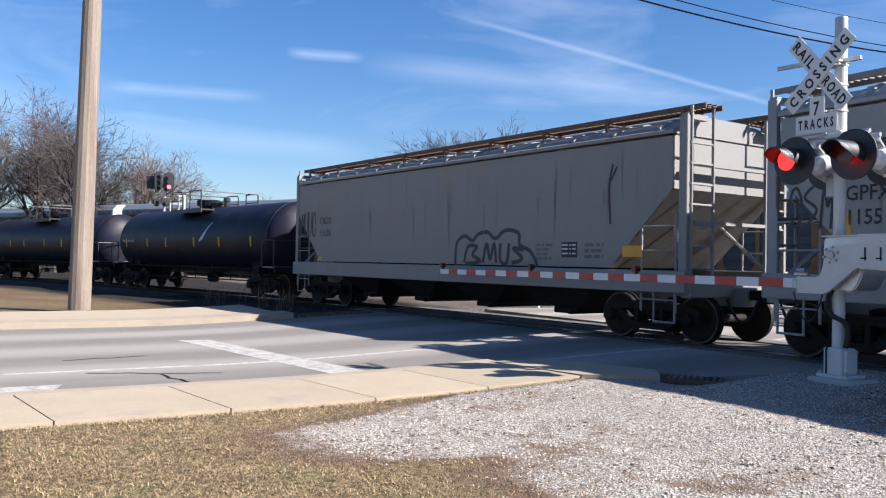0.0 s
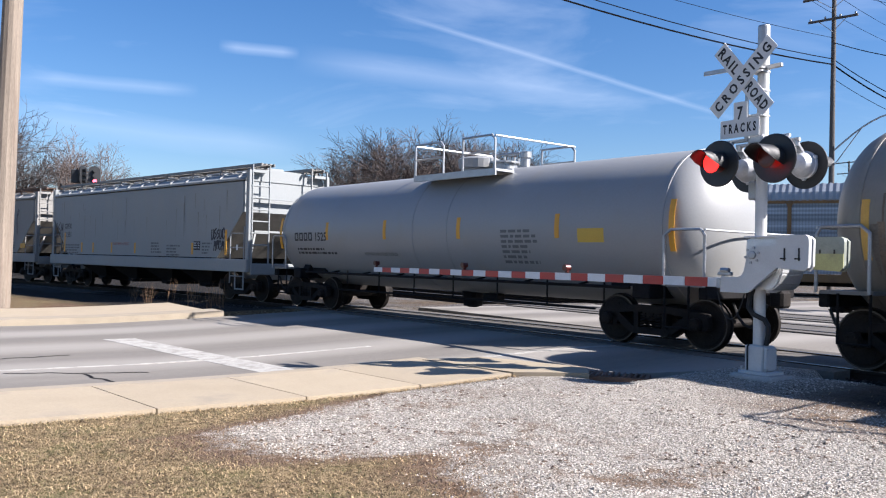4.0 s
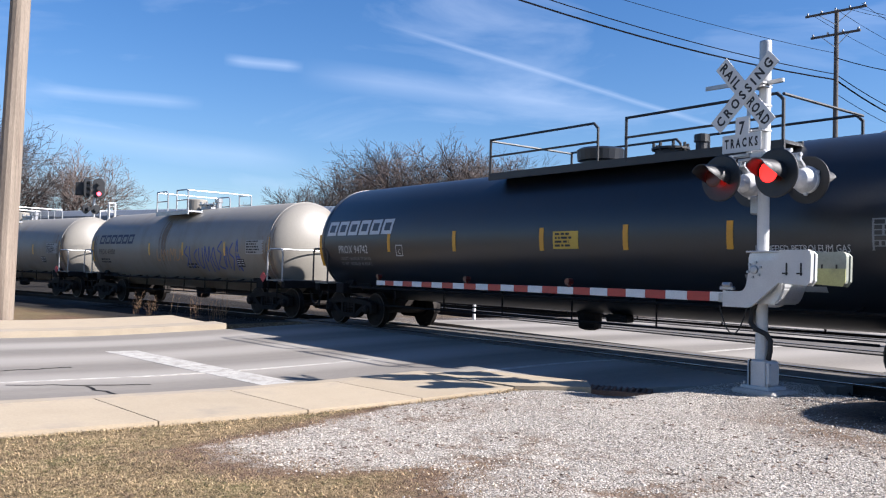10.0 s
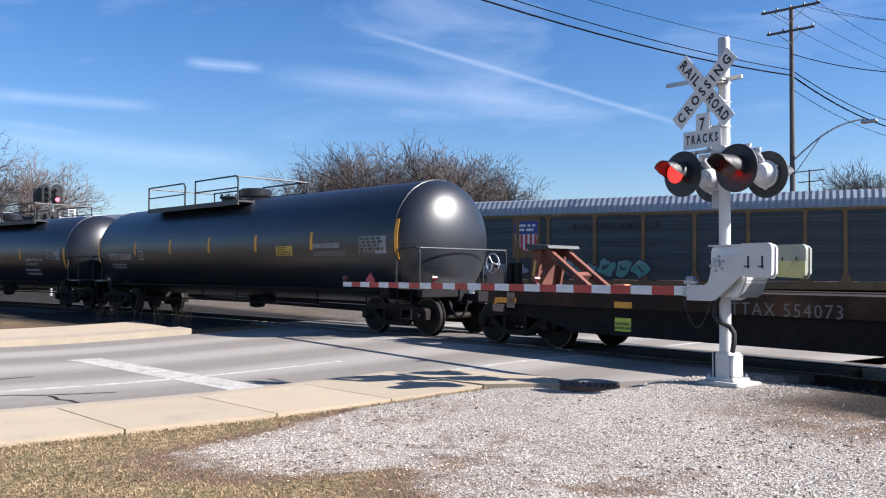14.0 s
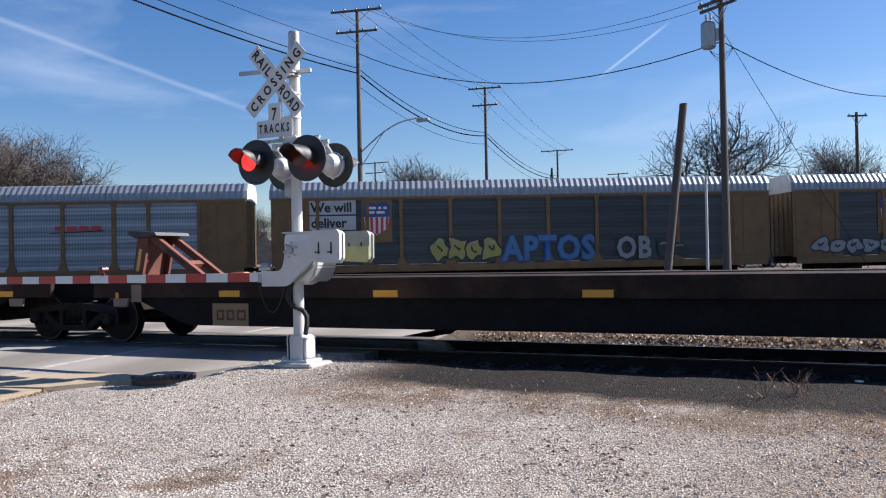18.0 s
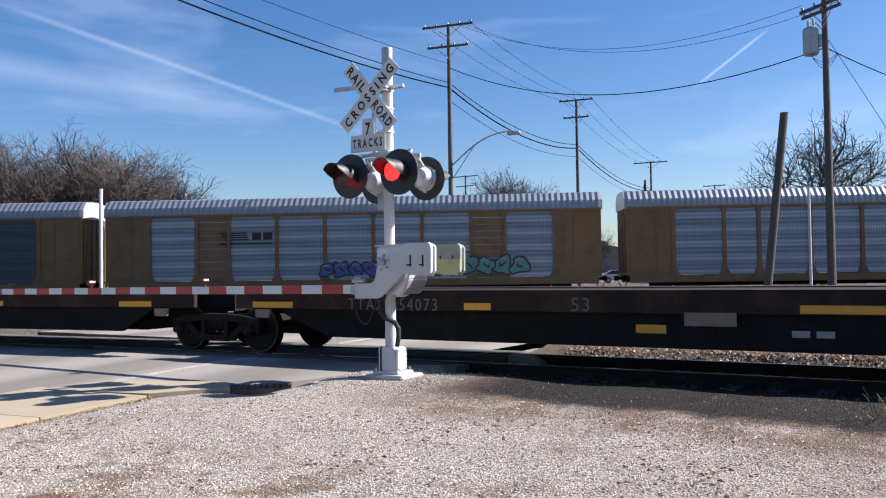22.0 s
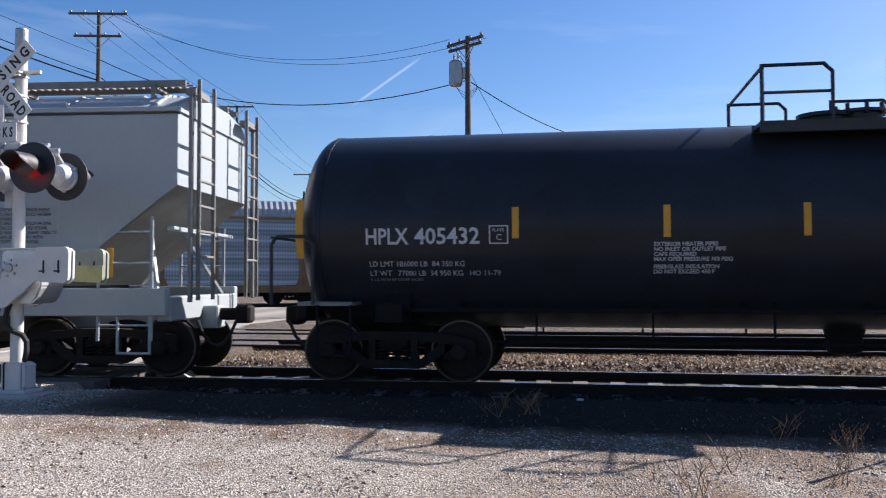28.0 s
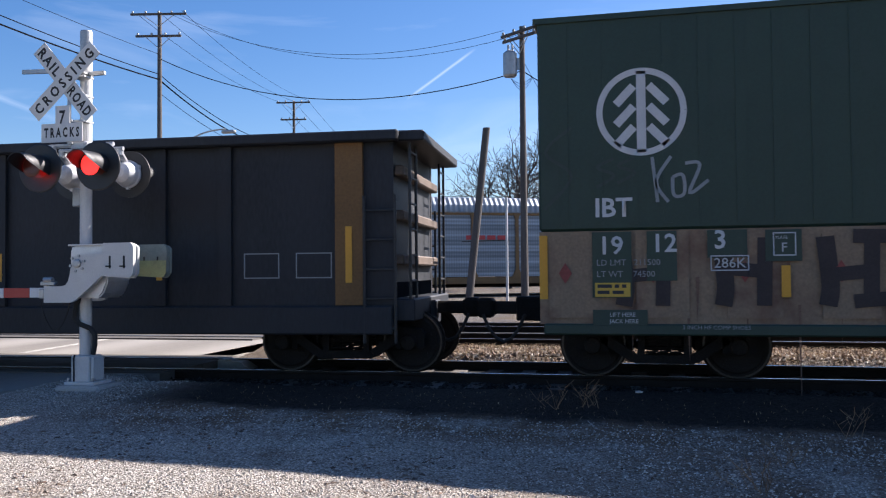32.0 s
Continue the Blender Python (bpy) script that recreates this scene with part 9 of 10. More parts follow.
def rack_logo(car, kind):
    sf = lambda z: -1.512
    if kind == "slogan":
        plate("sign_board", "board_white", car, -11.45, -8.98, 3.72, 4.46, sf, "white board with black words", steps=1)
        plate("sign_board", "board_white", car, -11.45, -8.98, 2.90, 3.64, sf, "white board with black words", steps=1)
        letters("slogan", "We will", 0.50, "sign_black", car, -11.36, 3.86, lambda z: -1.52, bold=0.020, squeeze=0.98)
        letters("slogan", "deliver", 0.50, "sign_black", car, -11.36, 3.04, lambda z: -1.52, bold=0.020, squeeze=0.98)
    if kind in ("slogan", "shield"):
        x0 = -8.70
        plate("shield_field", "rack_yellow", car, x0, x0 + 1.64, 2.2, 4.46, sf, "yellow panel", steps=1)
        bm = bm_new()
        prism(bm, [(x0 + 0.1, 4.15), (x0 + 0.35, 4.35), (x0 + 0.82, 4.25), (x0 + 1.3, 4.35), (x0 + 1.55, 4.15), (x0 + 1.5, 3.55), (x0 + 0.15, 3.55)], -1.532, -1.516)
        part("shield", bm, "logo_blue", car, "blue top of a shield emblem")
        bm = bm_new()
        for k in range(5):
            stroke(bm, [(x0 + 0.27 + k * 0.28, 3.54), (x0 + 0.3 + k * 0.265, 2.9 if k in (0, 4) else 2.65)], 0.15, lambda z: -1.530)
        part("shield_stripe", bm, "logo_red", car, "red stripes of a shield emblem")
        bm = bm_new()
        prism(bm, [(x0 + 0.15, 3.55), (x0 + 1.5, 3.55), (x0 + 1.42, 2.95), (x0 + 0.82, 2.6), (x0 + 0.22, 2.95)], -1.524, -1.516)
        part("shield_ground", bm, "sign_white", car, "white lower field of a shield emblem")
        bars("shield_rows", "sign_white", car, x0 + 0.25, x0 + 1.4, 4.1, 2, 0.24, lambda z: -1.538, seed=2)
    if kind == "shield":
        letters("slogan", "BUILDING AMERICA", 0.34, "sign_black", car, -5.2, 3.75, lambda z: -1.512, bold=0.006, spacing=1.15)
    if kind == "red":
        bm = bm_new()
        for k in range(4):
            stroke(bm, [(3.55 + k * 0.62, 3.22), (4.05 + k * 0.62, 3.22)], 0.24, lambda z: -1.514)
        part("maker_mark", bm, "logo_red", car, "red maker's mark as plain blocks")
        bm = bm_new()
        stroke(bm, [(3.3, 2.98), (6.1, 3.08)], 0.05, lambda z: -1.514)
        part("underline", bm, "sign_black", car)
    if kind == "black":
        bm = bm_new()
        for k in range(4):
            stroke(bm, [(-7.1 + k * 0.1, 3.6 - k * 0.12), (-5.6 + k * 0.05, 3.6 - k * 0.12)], 0.07, lambda z: -1.514)
        for k in range(2):
            stroke(bm, [(-5.3 + k * 0.62, 3.42), (-4.8 + k * 0.62, 3.42)], 0.40, lambda z: -1.514)
        stroke(bm, [(-7.1, 3.02), (-4.2, 3.02)], 0.08, lambda z: -1.514)
        part("maker_mark", bm, "sign_black", car, "black maker's mark as plain shapes")
    if kind == "yellow":
        plate("emblem_field", "rack_yellow", car, -8.7, -7.06, 2.7, 4.3, sf, "yellow emblem panel", steps=1)
        bm = bm_new()
        for k in range(3):
            stroke(bm, [(-8.5 + k * 0.42, 3.7), (-8.18 + k * 0.42, 3.7)], 0.36, lambda z: -1.53)
        part("maker_mark", bm, "logo_navy", car, "dark maker's mark as plain blocks")


def rack_graffiti(car, items):
    """Sprayed pieces: fat overlapping bubble shapes with a dark rim and pale inner strokes."""
    for x0, x1, z1, mat_, out_, seed in items:
        rr = random.Random(seed)
        n = max(2, int((x1 - x0) / 0.8))
        w = (x1 - x0) / n
        shapes = []
        for i in range(n):
            cx = x0 + w * (i + 0.5)
            zt = z1 - rr.uniform(0, 0.25)
            zb = 1.12 + rr.uniform(0, 0.1)
            cz, hh = (zt + zb) / 2, (zt - zb) / 2
            m_ = 11
            ph = rr.uniform(0, 6.28)
            lobes = rr.choice((2, 3, 3, 4))
            ring = []
            for k in range(m_):
                a = 2 * math.pi * k / m_
                r = 1.0 + 0.22 * math.sin(lobes * a + ph) + rr.uniform(-0.10, 0.10)
                q = 1.0 / max(abs(math.cos(a)), abs(math.sin(a))) ** 0.6
                ring.append((cx + w * 0.58 * r * q * math.cos(a) * 0.92, min(max(cz + hh * r * q * math.sin(a) * 0.9, 1.02), z1 + 0.15)))
            shapes.append((cx, cz, hh, ring))
        for k, (cx, cz, hh, ring) in enumerate(shapes):
            y = -1.5645 - 0.004 * (k % 2)
            bm = bm_new()
            vs = [bm.verts.new((x, y, z)) for x, z in ring]
            mid = bm.verts.new((cx, y, cz))
            for a, b in zip(vs, vs[1:] + vs[:1]):
                bm.faces.new((a, b, mid))
            part("graffiti", bm, mat_, car, "bubble-letter graffiti")
            bm = bm_new()
            stroke(bm, ring + ring[:2], 0.085, lambda z: y - 0.001)
            stroke(bm, [(cx - w * 0.15, cz + hh * 0.3), (cx + w * rr.uniform(-0.2, 0.2), cz - hh * 0.1), (cx + w * 0.15, cz + hh * rr.uniform(-0.4, 0.4))], 0.10, lambda z: y - 0.001)
            part("graffiti_outline", bm, out_, car)
            bm = bm_new()
            stroke(bm, [(cx - w * 0.3, cz + hh * 0.55), (cx - w * 0.05, cz + hh * 0.72), (cx + w * 0.2, cz + hh * 0.6)], 0.07, lambda z: y - 0.001)
            part("graffiti_shine", bm, "graffiti_white", car)


def rack_word(car, text, x0, height, squeeze, mat_, out_):
    letters("graffiti", text, height, out_, car, x0 - 0.03, 1.12, lambda z: -1.566, bold=0.115, squeeze=squeeze, spacing=1.08, label="dark rim of block-letter graffiti")
    letters("graffiti", text, height, mat_, car, x0, 1.14, lambda z: -1.572, bold=0.055, squeeze=squeeze, spacing=1.08, label="fat block-letter graffiti")


M["board_white"] = mat("board_white", (0.42, 0.44, 0.46), 0.6, 0.0, 0.08, 2, 40, 0.03, dirt=(0.28, 0.29, 0.30), dirt_amount=0.3)
rack_light = autorack("autorack with silver panels and yellow posts", "rack_panel")
rack_dark = autorack("autorack with dark weathered panels and yellow posts", "rack_panel_dark")
rack_gold = autorack("autorack with silver and golden panels", "rack_panel", "gold")
racks = {}
kinds = {-8: "d", -7: "l", -6: "d", -5: "l", -4: "l", -3: "d", -2: "g", -1: "l", 0: "d", 1: "d", 2: "d", 3: "l", 4: "d", 5: "l", 6: "d", 7: "l", 8: "d", 9: "l", 10: "d"}
used = set()
for k, kind in kinds.items():
    src = {"l": rack_light, "d": rack_dark, "g": rack_gold}[kind]
    if kind in used:
        racks[k] = copy_thing(src, Matrix())
    else:
        racks[k] = src
        used.add(kind)
    MOVING.append(("far", racks[k], k))
for k, lg in ((0, "slogan"), (1, "shield"), (2, "shield"), (-1, "red"), (-2, "black"), (-3, "yellow"), (3, "red"), (-5, "red")):
    rack_logo(racks[k], lg)
racks[0]["label"] = "dark autorack with a white slogan board and graffiti"
racks[1]["label"] = "dark autorack with a shield emblem and graffiti"
racks[-1]["label"] = "silver-panelled autorack with a red mark"
racks[-2]["label"] = "silver and golden autorack with black graffiti"
racks[-3]["label"] = "dark autorack with a yellow emblem panel"
rack_graffiti(racks[0], ((-5.0, -1.35, 2.45, "graffiti_yellow", "graffiti_black", 3), (7.2, 8.9, 2.1, "graffiti_dim", "graffiti_black", 7)))
rack_word(racks[0], "APTOS", -1.15, 1.28, 0.86, "graffiti_sky", "logo_blue")
rack_word(racks[0], "OB", 5.0, 1.15, 0.82, "graffiti_white", "graffiti_black")
rack_graffiti(racks[1], ((-12.4, -7.8, 2.1, "graffiti_white", "graffiti_black", 13), (-6.5, -1.0, 2.2, "graffiti_teal", "graffiti_black", 15)))
rack_graffiti(racks[-2], ((-1.6, 3.2, 2.1, "graffiti_blue", "graffiti_black", 23), (4.2, 9.6, 2.2, "graffiti_teal", "graffiti_black", 25)))
rack_graffiti(racks[-5], ((-6.6, 1.2, 2.1, "graffiti_white", "graffiti_black", 33),))


# ---- bare winter trees ----
def tree_mesh(name, seed, height, spread, levels=5, thick=0.034, stout=0.020):
    """Tapered trunk, limbs and twigs as three-sided prisms; wood in slot 0, twigs in slot 1."""
    rnd = random.Random(seed)
    vs, fs, mats = [], [], []

    def seg(a, b, ra, rb, mi):
        d = (b - a).normalized()
        s = d.orthogonal().normalized()
        u = d.cross(s)
        k = len(vs)
        n = 5 if ra > 0.08 else 3
        for p, r in ((a, ra), (b, rb)):
            for i in range(n):
                an = 2 * math.pi * i / n
                vs.append(tuple(p + (s * math.cos(an) + u * math.sin(an)) * r))
        for i in range(n):
            fs.append((k + i, k + (i + 1) % n, k + n + (i + 1) % n, k + n + i))
            mats.append(mi)

    def grow(p, d, length, r, level):
        steps = 4 if level in (1, 2) else 3 if level == 3 else 2
        curl = Vector((rnd.uniform(-1, 1), rnd.uniform(-1, 1), rnd.uniform(-0.2, 0.7))) * 0.10
        for i in range(steps):
            wild = 0.13 if level < 2 else 0.24
            d2 = (d + curl + Vector((rnd.uniform(-1, 1), rnd.uniform(-1, 1), rnd.uniform(-0.7, 0.8))) * wild).normalized()
            q = p + d2 * length / steps
            r2 = r * (0.86 if level else 0.92)
            seg(p, q, r, r2, 0 if level < 3 else 1)
            p, d, r = q, d2, r2
            if level < levels and (level > 0 or i > 0):
                for _ in range(1 + (1 if level == 0 or rnd.random() < (0.45 if level < 3 else 0.32) else 0)):
                    side = Matrix.Rotation(rnd.uniform(0, 2 * math.pi), 3, d) @ d.orthogonal().normalized()
                    nd = (d * rnd.uniform(0.45, 0.9) + side * spread * rnd.uniform(0.7, 1.2) + Vector((0, 0, 0.20 if level < 2 else 0.08))).normalized()
                    grow(p, nd, length * (rnd.uniform(0.85, 1.2) if level == 0 else rnd.uniform(0.50, 0.72)), max(r * rnd.uniform(0.5, 0.72), thick * 0.5), level + 1)
        if level < levels:
            grow(p, d, length * (0.95 if level == 0 else 0.6), r * 0.85, level + 1)

    grow(Vector((0, 0, -0.3)), Vector((0, 0, 1)), height * 0.28, height * stout, 0)
    z = max(v[2] for v in vs)
    f = height / z
    me = bpy.data.meshes.new(name)
    me.from_pydata([(a * f, b * f, c * f) for a, b, c in vs], [], fs)
    me.polygons.foreach_set("material_index", mats)
    return me


def bare_tree(label, me_wood, me_crown, x, y, s, turn, wide=1.0):
    ob = empty("bare_tree", label, "tree", "bare trees", at=pose(x, y, land(x, y) - 0.1, 0, 0, turn))
    for nm, me in (("trunk", me_wood), ("crown", me_crown)):
        o = new(nm, me)
        o.parent = ob
        o.scale = (s * wide, s * wide, s)
    return ob


def split_tree(seed, height, spread, levels, twig, thick=0.028, stout=0.020):
    me = tree_mesh("tree", seed, height, spread, levels, thick, stout)
    bm0 = bmesh.new()
    bm0.from_mesh(me)
    wood, crown = bm0.copy(), bm0
    bmesh.ops.delete(wood, geom=[f for f in wood.faces if f.material_index == 1], context="FACES")
    bmesh.ops.delete(crown, geom=[f for f in crown.faces if f.material_index == 0], context="FACES")
    out = []
    for b, nm, mt in ((wood, "trunk", "bark"), (crown, "crown", twig)):
        m_ = bpy.data.meshes.new(nm)
        b.to_mesh(m_)
        b.free()
        m_.materials.append(M[mt])
        for p in m_.polygons:
            p.material_index = 0
        out.append(m_)
    return out


TREES = [split_tree(11, 16, 0.72, 5, "twig"), split_tree(12, 16, 0.60, 5, "twig"), split_tree(13, 16, 0.80, 5, "twig_red"), split_tree(14, 16, 0.55, 5, "twig"), split_tree(15, 16, 0.66, 5, "twig")]
rnd = random.Random(99)
count = 0


def wood_at(az0, az1, r0, r1, n, h0, h1, label):
    for i in range(n):
        az = az0 + (az1 - az0) * (i + rnd.uniform(0.1, 0.9)) / n
        r = rnd.uniform(r0, r1)
        x, y = polar(az, r)
        h_ = rnd.uniform(h0, h1) * r / ((r0 + r1) / 2)
        bare_tree(label, *TREES[rnd.randrange(5)], x, y, h_ / 16, rnd.uniform(0, 360))


# the wood beyond the crossing: broad crowns side by side, lower ones behind
for az, r, tall, which in ((65.3, 112, 15.4, 3), (63.8, 119, 15.0, 1), (62.6, 113, 17.2, 0), (61.2, 119, 16.8, 3), (60.0, 113, 19.4, 2), (58.5, 120, 19.0, 1), (57.6, 114, 20.4, 4), (56.0, 119, 20.2, 3), (54.9, 112, 21.4, 0), (53.6, 117, 20.6, 2), (52.4, 121, 18.6, 1), (51.2, 113, 17.2, 4), (49.9, 118, 16.4, 0)):
    bare_tree("tall bare tree in a winter wood", *TREES[which], *polar(az, r), tall / 16, az * 47 % 360, 1.2)
wood_at(49.5, 66, 126, 140, 16, 13, 16.5, "bare grey tree at the back of the wood")
wood_at(66, 74, 120, 150, 8, 9, 12.5, "low bare tree far off")
wood_at(79.5, 84, 74, 90, 3, 9.5, 13, "bare tree beside the line")
wood_at(83, 90, 62, 84, 4, 12, 16, "tall bare tree beside the line")
wood_at(90, 97, 60, 80, 3, 11, 15, "bare tree beside the line")
wood_at(25.8, 28.4, 84, 96, 2, 11.5, 13.5, "small bare tree behind the line")
wood_at(-1.8, 3.6, 88, 105, 4, 11, 13.5, "bare tree beyond the far track")
wood_at(-24, -17, 70, 84, 5, 12.5, 15.5, "bare tree beyond the far track")
wood_at(-15, -2.5, 95, 120, 6, 9, 11.5, "low bare tree beyond the far track")
wood_at(12, 14.5, 90, 100, 2, 8.5, 10, "low bare tree beyond the far track")
wood_at(33, 46, 150, 180, 10, 9, 13, "low bare tree far off")
wood_at(15, 33, 125, 155, 10, 7, 9.5, "low bare tree far off")
oak = split_tree(33, 14.5, 0.95, 5, "bark", 0.034, 0.026)
bare_tree("broad bare oak with gnarled limbs", *oak, *polar(8.6, 74), 1.0, 40)
# a small dark conifer
ev = empty("conifer", "small dark evergreen tree", "tree", at=pose(*polar(18.8, 112), 0))
bm = bm_new()
rod(bm, (0, 0, 0), (0, 0, 12.5), 0.2, 6, 0.05)
part("trunk", bm, "bark", ev)
bm = bm_new()
rr = random.Random(3)
for i in range(520):
    z = rr.uniform(6.5, 13.2)
    rmax = 1.35 * (13.4 - z) / 6.9 + 0.1
    a = rr.uniform(0, 6.283)
    q = Vector((math.cos(a), math.sin(a), -0.25)) * rmax * rr.uniform(0.5, 1.0)
    p = Vector((0, 0, z))
    s_ = Vector((-math.sin(a), math.cos(a), 0)) * 0.16
    vs_ = [bm.verts.new(v) for v in (p + q * 0.3 - s_, p + q, p + q * 0.3 + s_, p + q * 0.4 + Vector((0, 0, 0.15)))]
    bm.faces.new(vs_[:3])
    bm.faces.new((vs_[0], vs_[1], vs_[3]))
part("crown", bm, "evergreen", ev)

# distant low woods that close the horizon
bm = bm_new()
rr = random.Random(8)
for k in range(900):
    az = -60 + 190 * k / 900
    r = rr.uniform(420, 640)
    x, y = polar(az, r)
    hgt = rr.uniform(10, 19)
    w = rr.uniform(6, 13)
    c_, s_ = math.cos(radians(az)), math.sin(radians(az))
    pts = [(-w, 0), (-w * 0.7, hgt * 0.6), (-w * 0.25, hgt), (w * 0.3, hgt * 0.92), (w * 0.75, hgt * 0.55), (w, 0)]
    front = [bm.verts.new((x + u * c_, y + u * s_, v)) for u, v in pts]
    back = [bm.verts.new((x + u * c_ - 6 * s_, y + u * s_ + 6 * c_, v * 0.9)) for u, v in pts]
    bm.faces.new(front)
    for i in range(5):
        bm.faces.new((front[i], front[i + 1], back[i + 1], back[i]))
tagged(part("far_woods", bm, "far_wood"), "grey-brown line of distant winter woods", "woods", kind="stuff")


# ---- small things on the ground ----
def scatter_mesh(name, label, material, n, seed, place, size, squash=0.6):
    rr = random.Random(seed)
    vs, fs = [], []
    base = [(1, 0, 0), (-0.5, 0.87, 0), (-0.5, -0.87, 0), (0.2, 0.1, 1), (0, 0, -0.6)]
    for _ in range(n):
        p = place(rr)
        if p is None:
            continue
        s = size(rr)
        a = rr.uniform(0, 6.28)
        ca_, sa_ = math.cos(a), math.sin(a)
        k = len(vs)
        j = [rr.uniform(0.65, 1.3) for _ in range(5)]
        for (x, y, z), q in zip(base, j):
            vs.append((p[0] + (x * ca_ - y * sa_) * s * q, p[1] + (x * sa_ + y * ca_) * s * q, p[2] + z * s * squash * q))
        fs += [(k, k + 1, k + 3), (k + 1, k + 2, k + 3), (k + 2, k, k + 3), (k + 1, k, k + 4), (k + 2, k + 1, k + 4), (k, k + 2, k + 4)]
    me = bpy.data.meshes.new(name)
    me.from_pydata(vs, [], fs)
    me.materials.append(M[material])
    return tagged(new(name, me), label, "stones", kind="stuff")


def lot_edge(x):
    """Where the turf and the brown rim give way to the chips, as a y for each x."""
    u = x + 7.42
    step = min(max((x + 6.2) / 0.4, 0), 1)
    return min(2.28 + max(0.37 * u, -2.4 * u) + step, 3.88 - 0.45 * (x + 5.8))


def lot_point(rr):
    x, y = rr.uniform(-8.3, 7.5), rr.uniform(2.6, 10.3)
    if x > -5.6 and y > 8.1 + 0.3 * rr.random():
        return None
    if x < -7.4 and y > 6.6:
        return None
    inside = y - lot_edge(x) - 0.3 * noise.noise((x * 3, y * 3, 1.0))
    if inside < 0 and rr.random() < 0.55 - 0.9 * inside:
        return None
    return x, y, ground_height(x, y) + 0.002


scatter_mesh("gravel", "loose white limestone chips on the lot", "stone_white", 70000, 3, lot_point, lambda r: r.uniform(0.006, 0.015))
scatter_mesh("gravel", "larger pale stones on the lot", "stone_white", 1300, 4, lot_point, lambda r: r.uniform(0.012, 0.026))
def clod_point(rr):
    p = lot_point(rr)
    if p is None or noise.noise((p[0] * 0.8, p[1] * 0.8, 7.0)) + 0.5 * noise.noise((p[0] * 2.3, p[1] * 2.3, 2.0)) < rr.uniform(-0.05, 0.45):
        return None
    return p


scatter_mesh("clods", "brown clods and dead leaves on the gravel", "stone_brown", 9000, 5, clod_point, lambda r: r.uniform(0.008, 0.034), 0.4)


def bed_point(rr):
    s = rr.uniform(-14, 34)
    off = rr.choice((-1, 1)) * rr.uniform(0.85, 2.1)
    x, y, th = on_track(s, off)
    if -22.5 < x < -6.6:
        return None
    return x, y, 0.085 + 0.02 * rr.random() if abs(off) < 1.75 else 0.03 + ground_height(x, y) * 0.5


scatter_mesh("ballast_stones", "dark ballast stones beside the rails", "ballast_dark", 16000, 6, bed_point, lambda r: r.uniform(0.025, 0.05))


def blade_mesh(name, label, material, n, seed, place, h0, h1, w):
    rr = random.Random(seed)
    vs, fs = [], []
    for _ in range(n):
        p = place(rr)
        if p is None:
            continue
        a = rr.uniform(0, 6.28)
        h_ = rr.uniform(h0, h1)
        bend = rr.uniform(0.8, 2.6) * h_
        dx, dy = math.cos(a), math.sin(a)
        k = len(vs)
        vs += [(p[0] - dy * w, p[1] + dx * w, p[2]), (p[0] + dy * w, p[1] - dx * w, p[2]), (p[0] + dx * bend * 0.4 + dy * w * 0.7, p[1] + dy * bend * 0.4 - dx * w * 0.7, p[2] + h_ * 0.7), (p[0] + dx * bend * 0.4 - dy * w * 0.7, p[1] + dy * bend * 0.4 + dx * w * 0.7, p[2] + h_ * 0.7), (p[0] + dx * bend, p[1] + dy * bend, p[2] + h_ * 0.8)]
        fs += [(k, k + 1, k + 2, k + 3), (k + 3, k + 2, k + 4)]
    me = bpy.data.meshes.new(name)
    me.from_pydata(vs, [], fs)
    me.materials.append(M[material])
    return tagged(new(name, me), label, "grass", kind="stuff")


def turf_point(rr):
    x, y = rr.uniform(-8.55, -3.2), rr.uniform(0.2, 4.4)
    lim = lot_edge(x) - 0.15 + 0.35 * noise.noise((x * 2.2, y * 2.2, 0.0)) + 0.25 * noise.noise((x * 7, y * 7, 4.0))
    thin = 0.10 + 0.9 * min(max((lim - y) / 0.55, 0), 1)
    if y > lim + 0.5 or rr.random() > thin * (0.75 + 0.5 * noise.noise((x * 3.1, y * 3.1, 9.0))):
        return None
    return x, y, ground_height(x, y) - 0.005


blade_mesh("grass", "short dead straw-coloured winter grass", "straw", 66000, 7, turf_point, 0.008, 0.030, 0.0028)
blade_mesh("grass", "sparse green blades in dead turf", "grass_green", 8000, 8, turf_point, 0.008, 0.028, 0.0028)


def rim_point(rr):
    x, y = rr.uniform(-8.45, -3.4), rr.uniform(1.6, 4.9)
    d = y - lot_edge(x) - 0.4 * noise.noise((x * 2.6, y * 2.6, 5.0))
    if not -0.75 < d < 0.35 or rr.random() < abs(d) * 1.1:
        return None
    return x, y, ground_height(x, y) - 0.004


blade_mesh("grass", "trodden red-brown dead grass at the rim of the lot", "dry_weed", 26000, 21, rim_point, 0.006, 0.022, 0.003)
scatter_mesh("clods", "brown clods along the rim of the lot", "stone_brown", 5000, 22, rim_point, lambda r: r.uniform(0.006, 0.02), 0.4)


def strip_point(rr):
    x, y = rr.uniform(-6.2, 16.0), rr.uniform(13.35, 16.3)
    return x, y, ground_height(x, y)


scatter_mesh("ballast_stones", "grey and brown stones in dry weeds behind the track", "stone_white", 9000, 16, strip_point, lambda r: r.uniform(0.012, 0.05))
scatter_mesh("clods", "brown clods behind the track", "stone_brown", 9000, 17, strip_point, lambda r: r.uniform(0.02, 0.07))
blade_mesh("grass", "dry brown weeds between the tracks", "dry_weed", 26000, 18, strip_point, 0.02, 0.09, 0.004)
blade_mesh("grass", "straw-coloured grass between the tracks", "straw", 16000, 19, strip_point, 0.02, 0.08, 0.004)


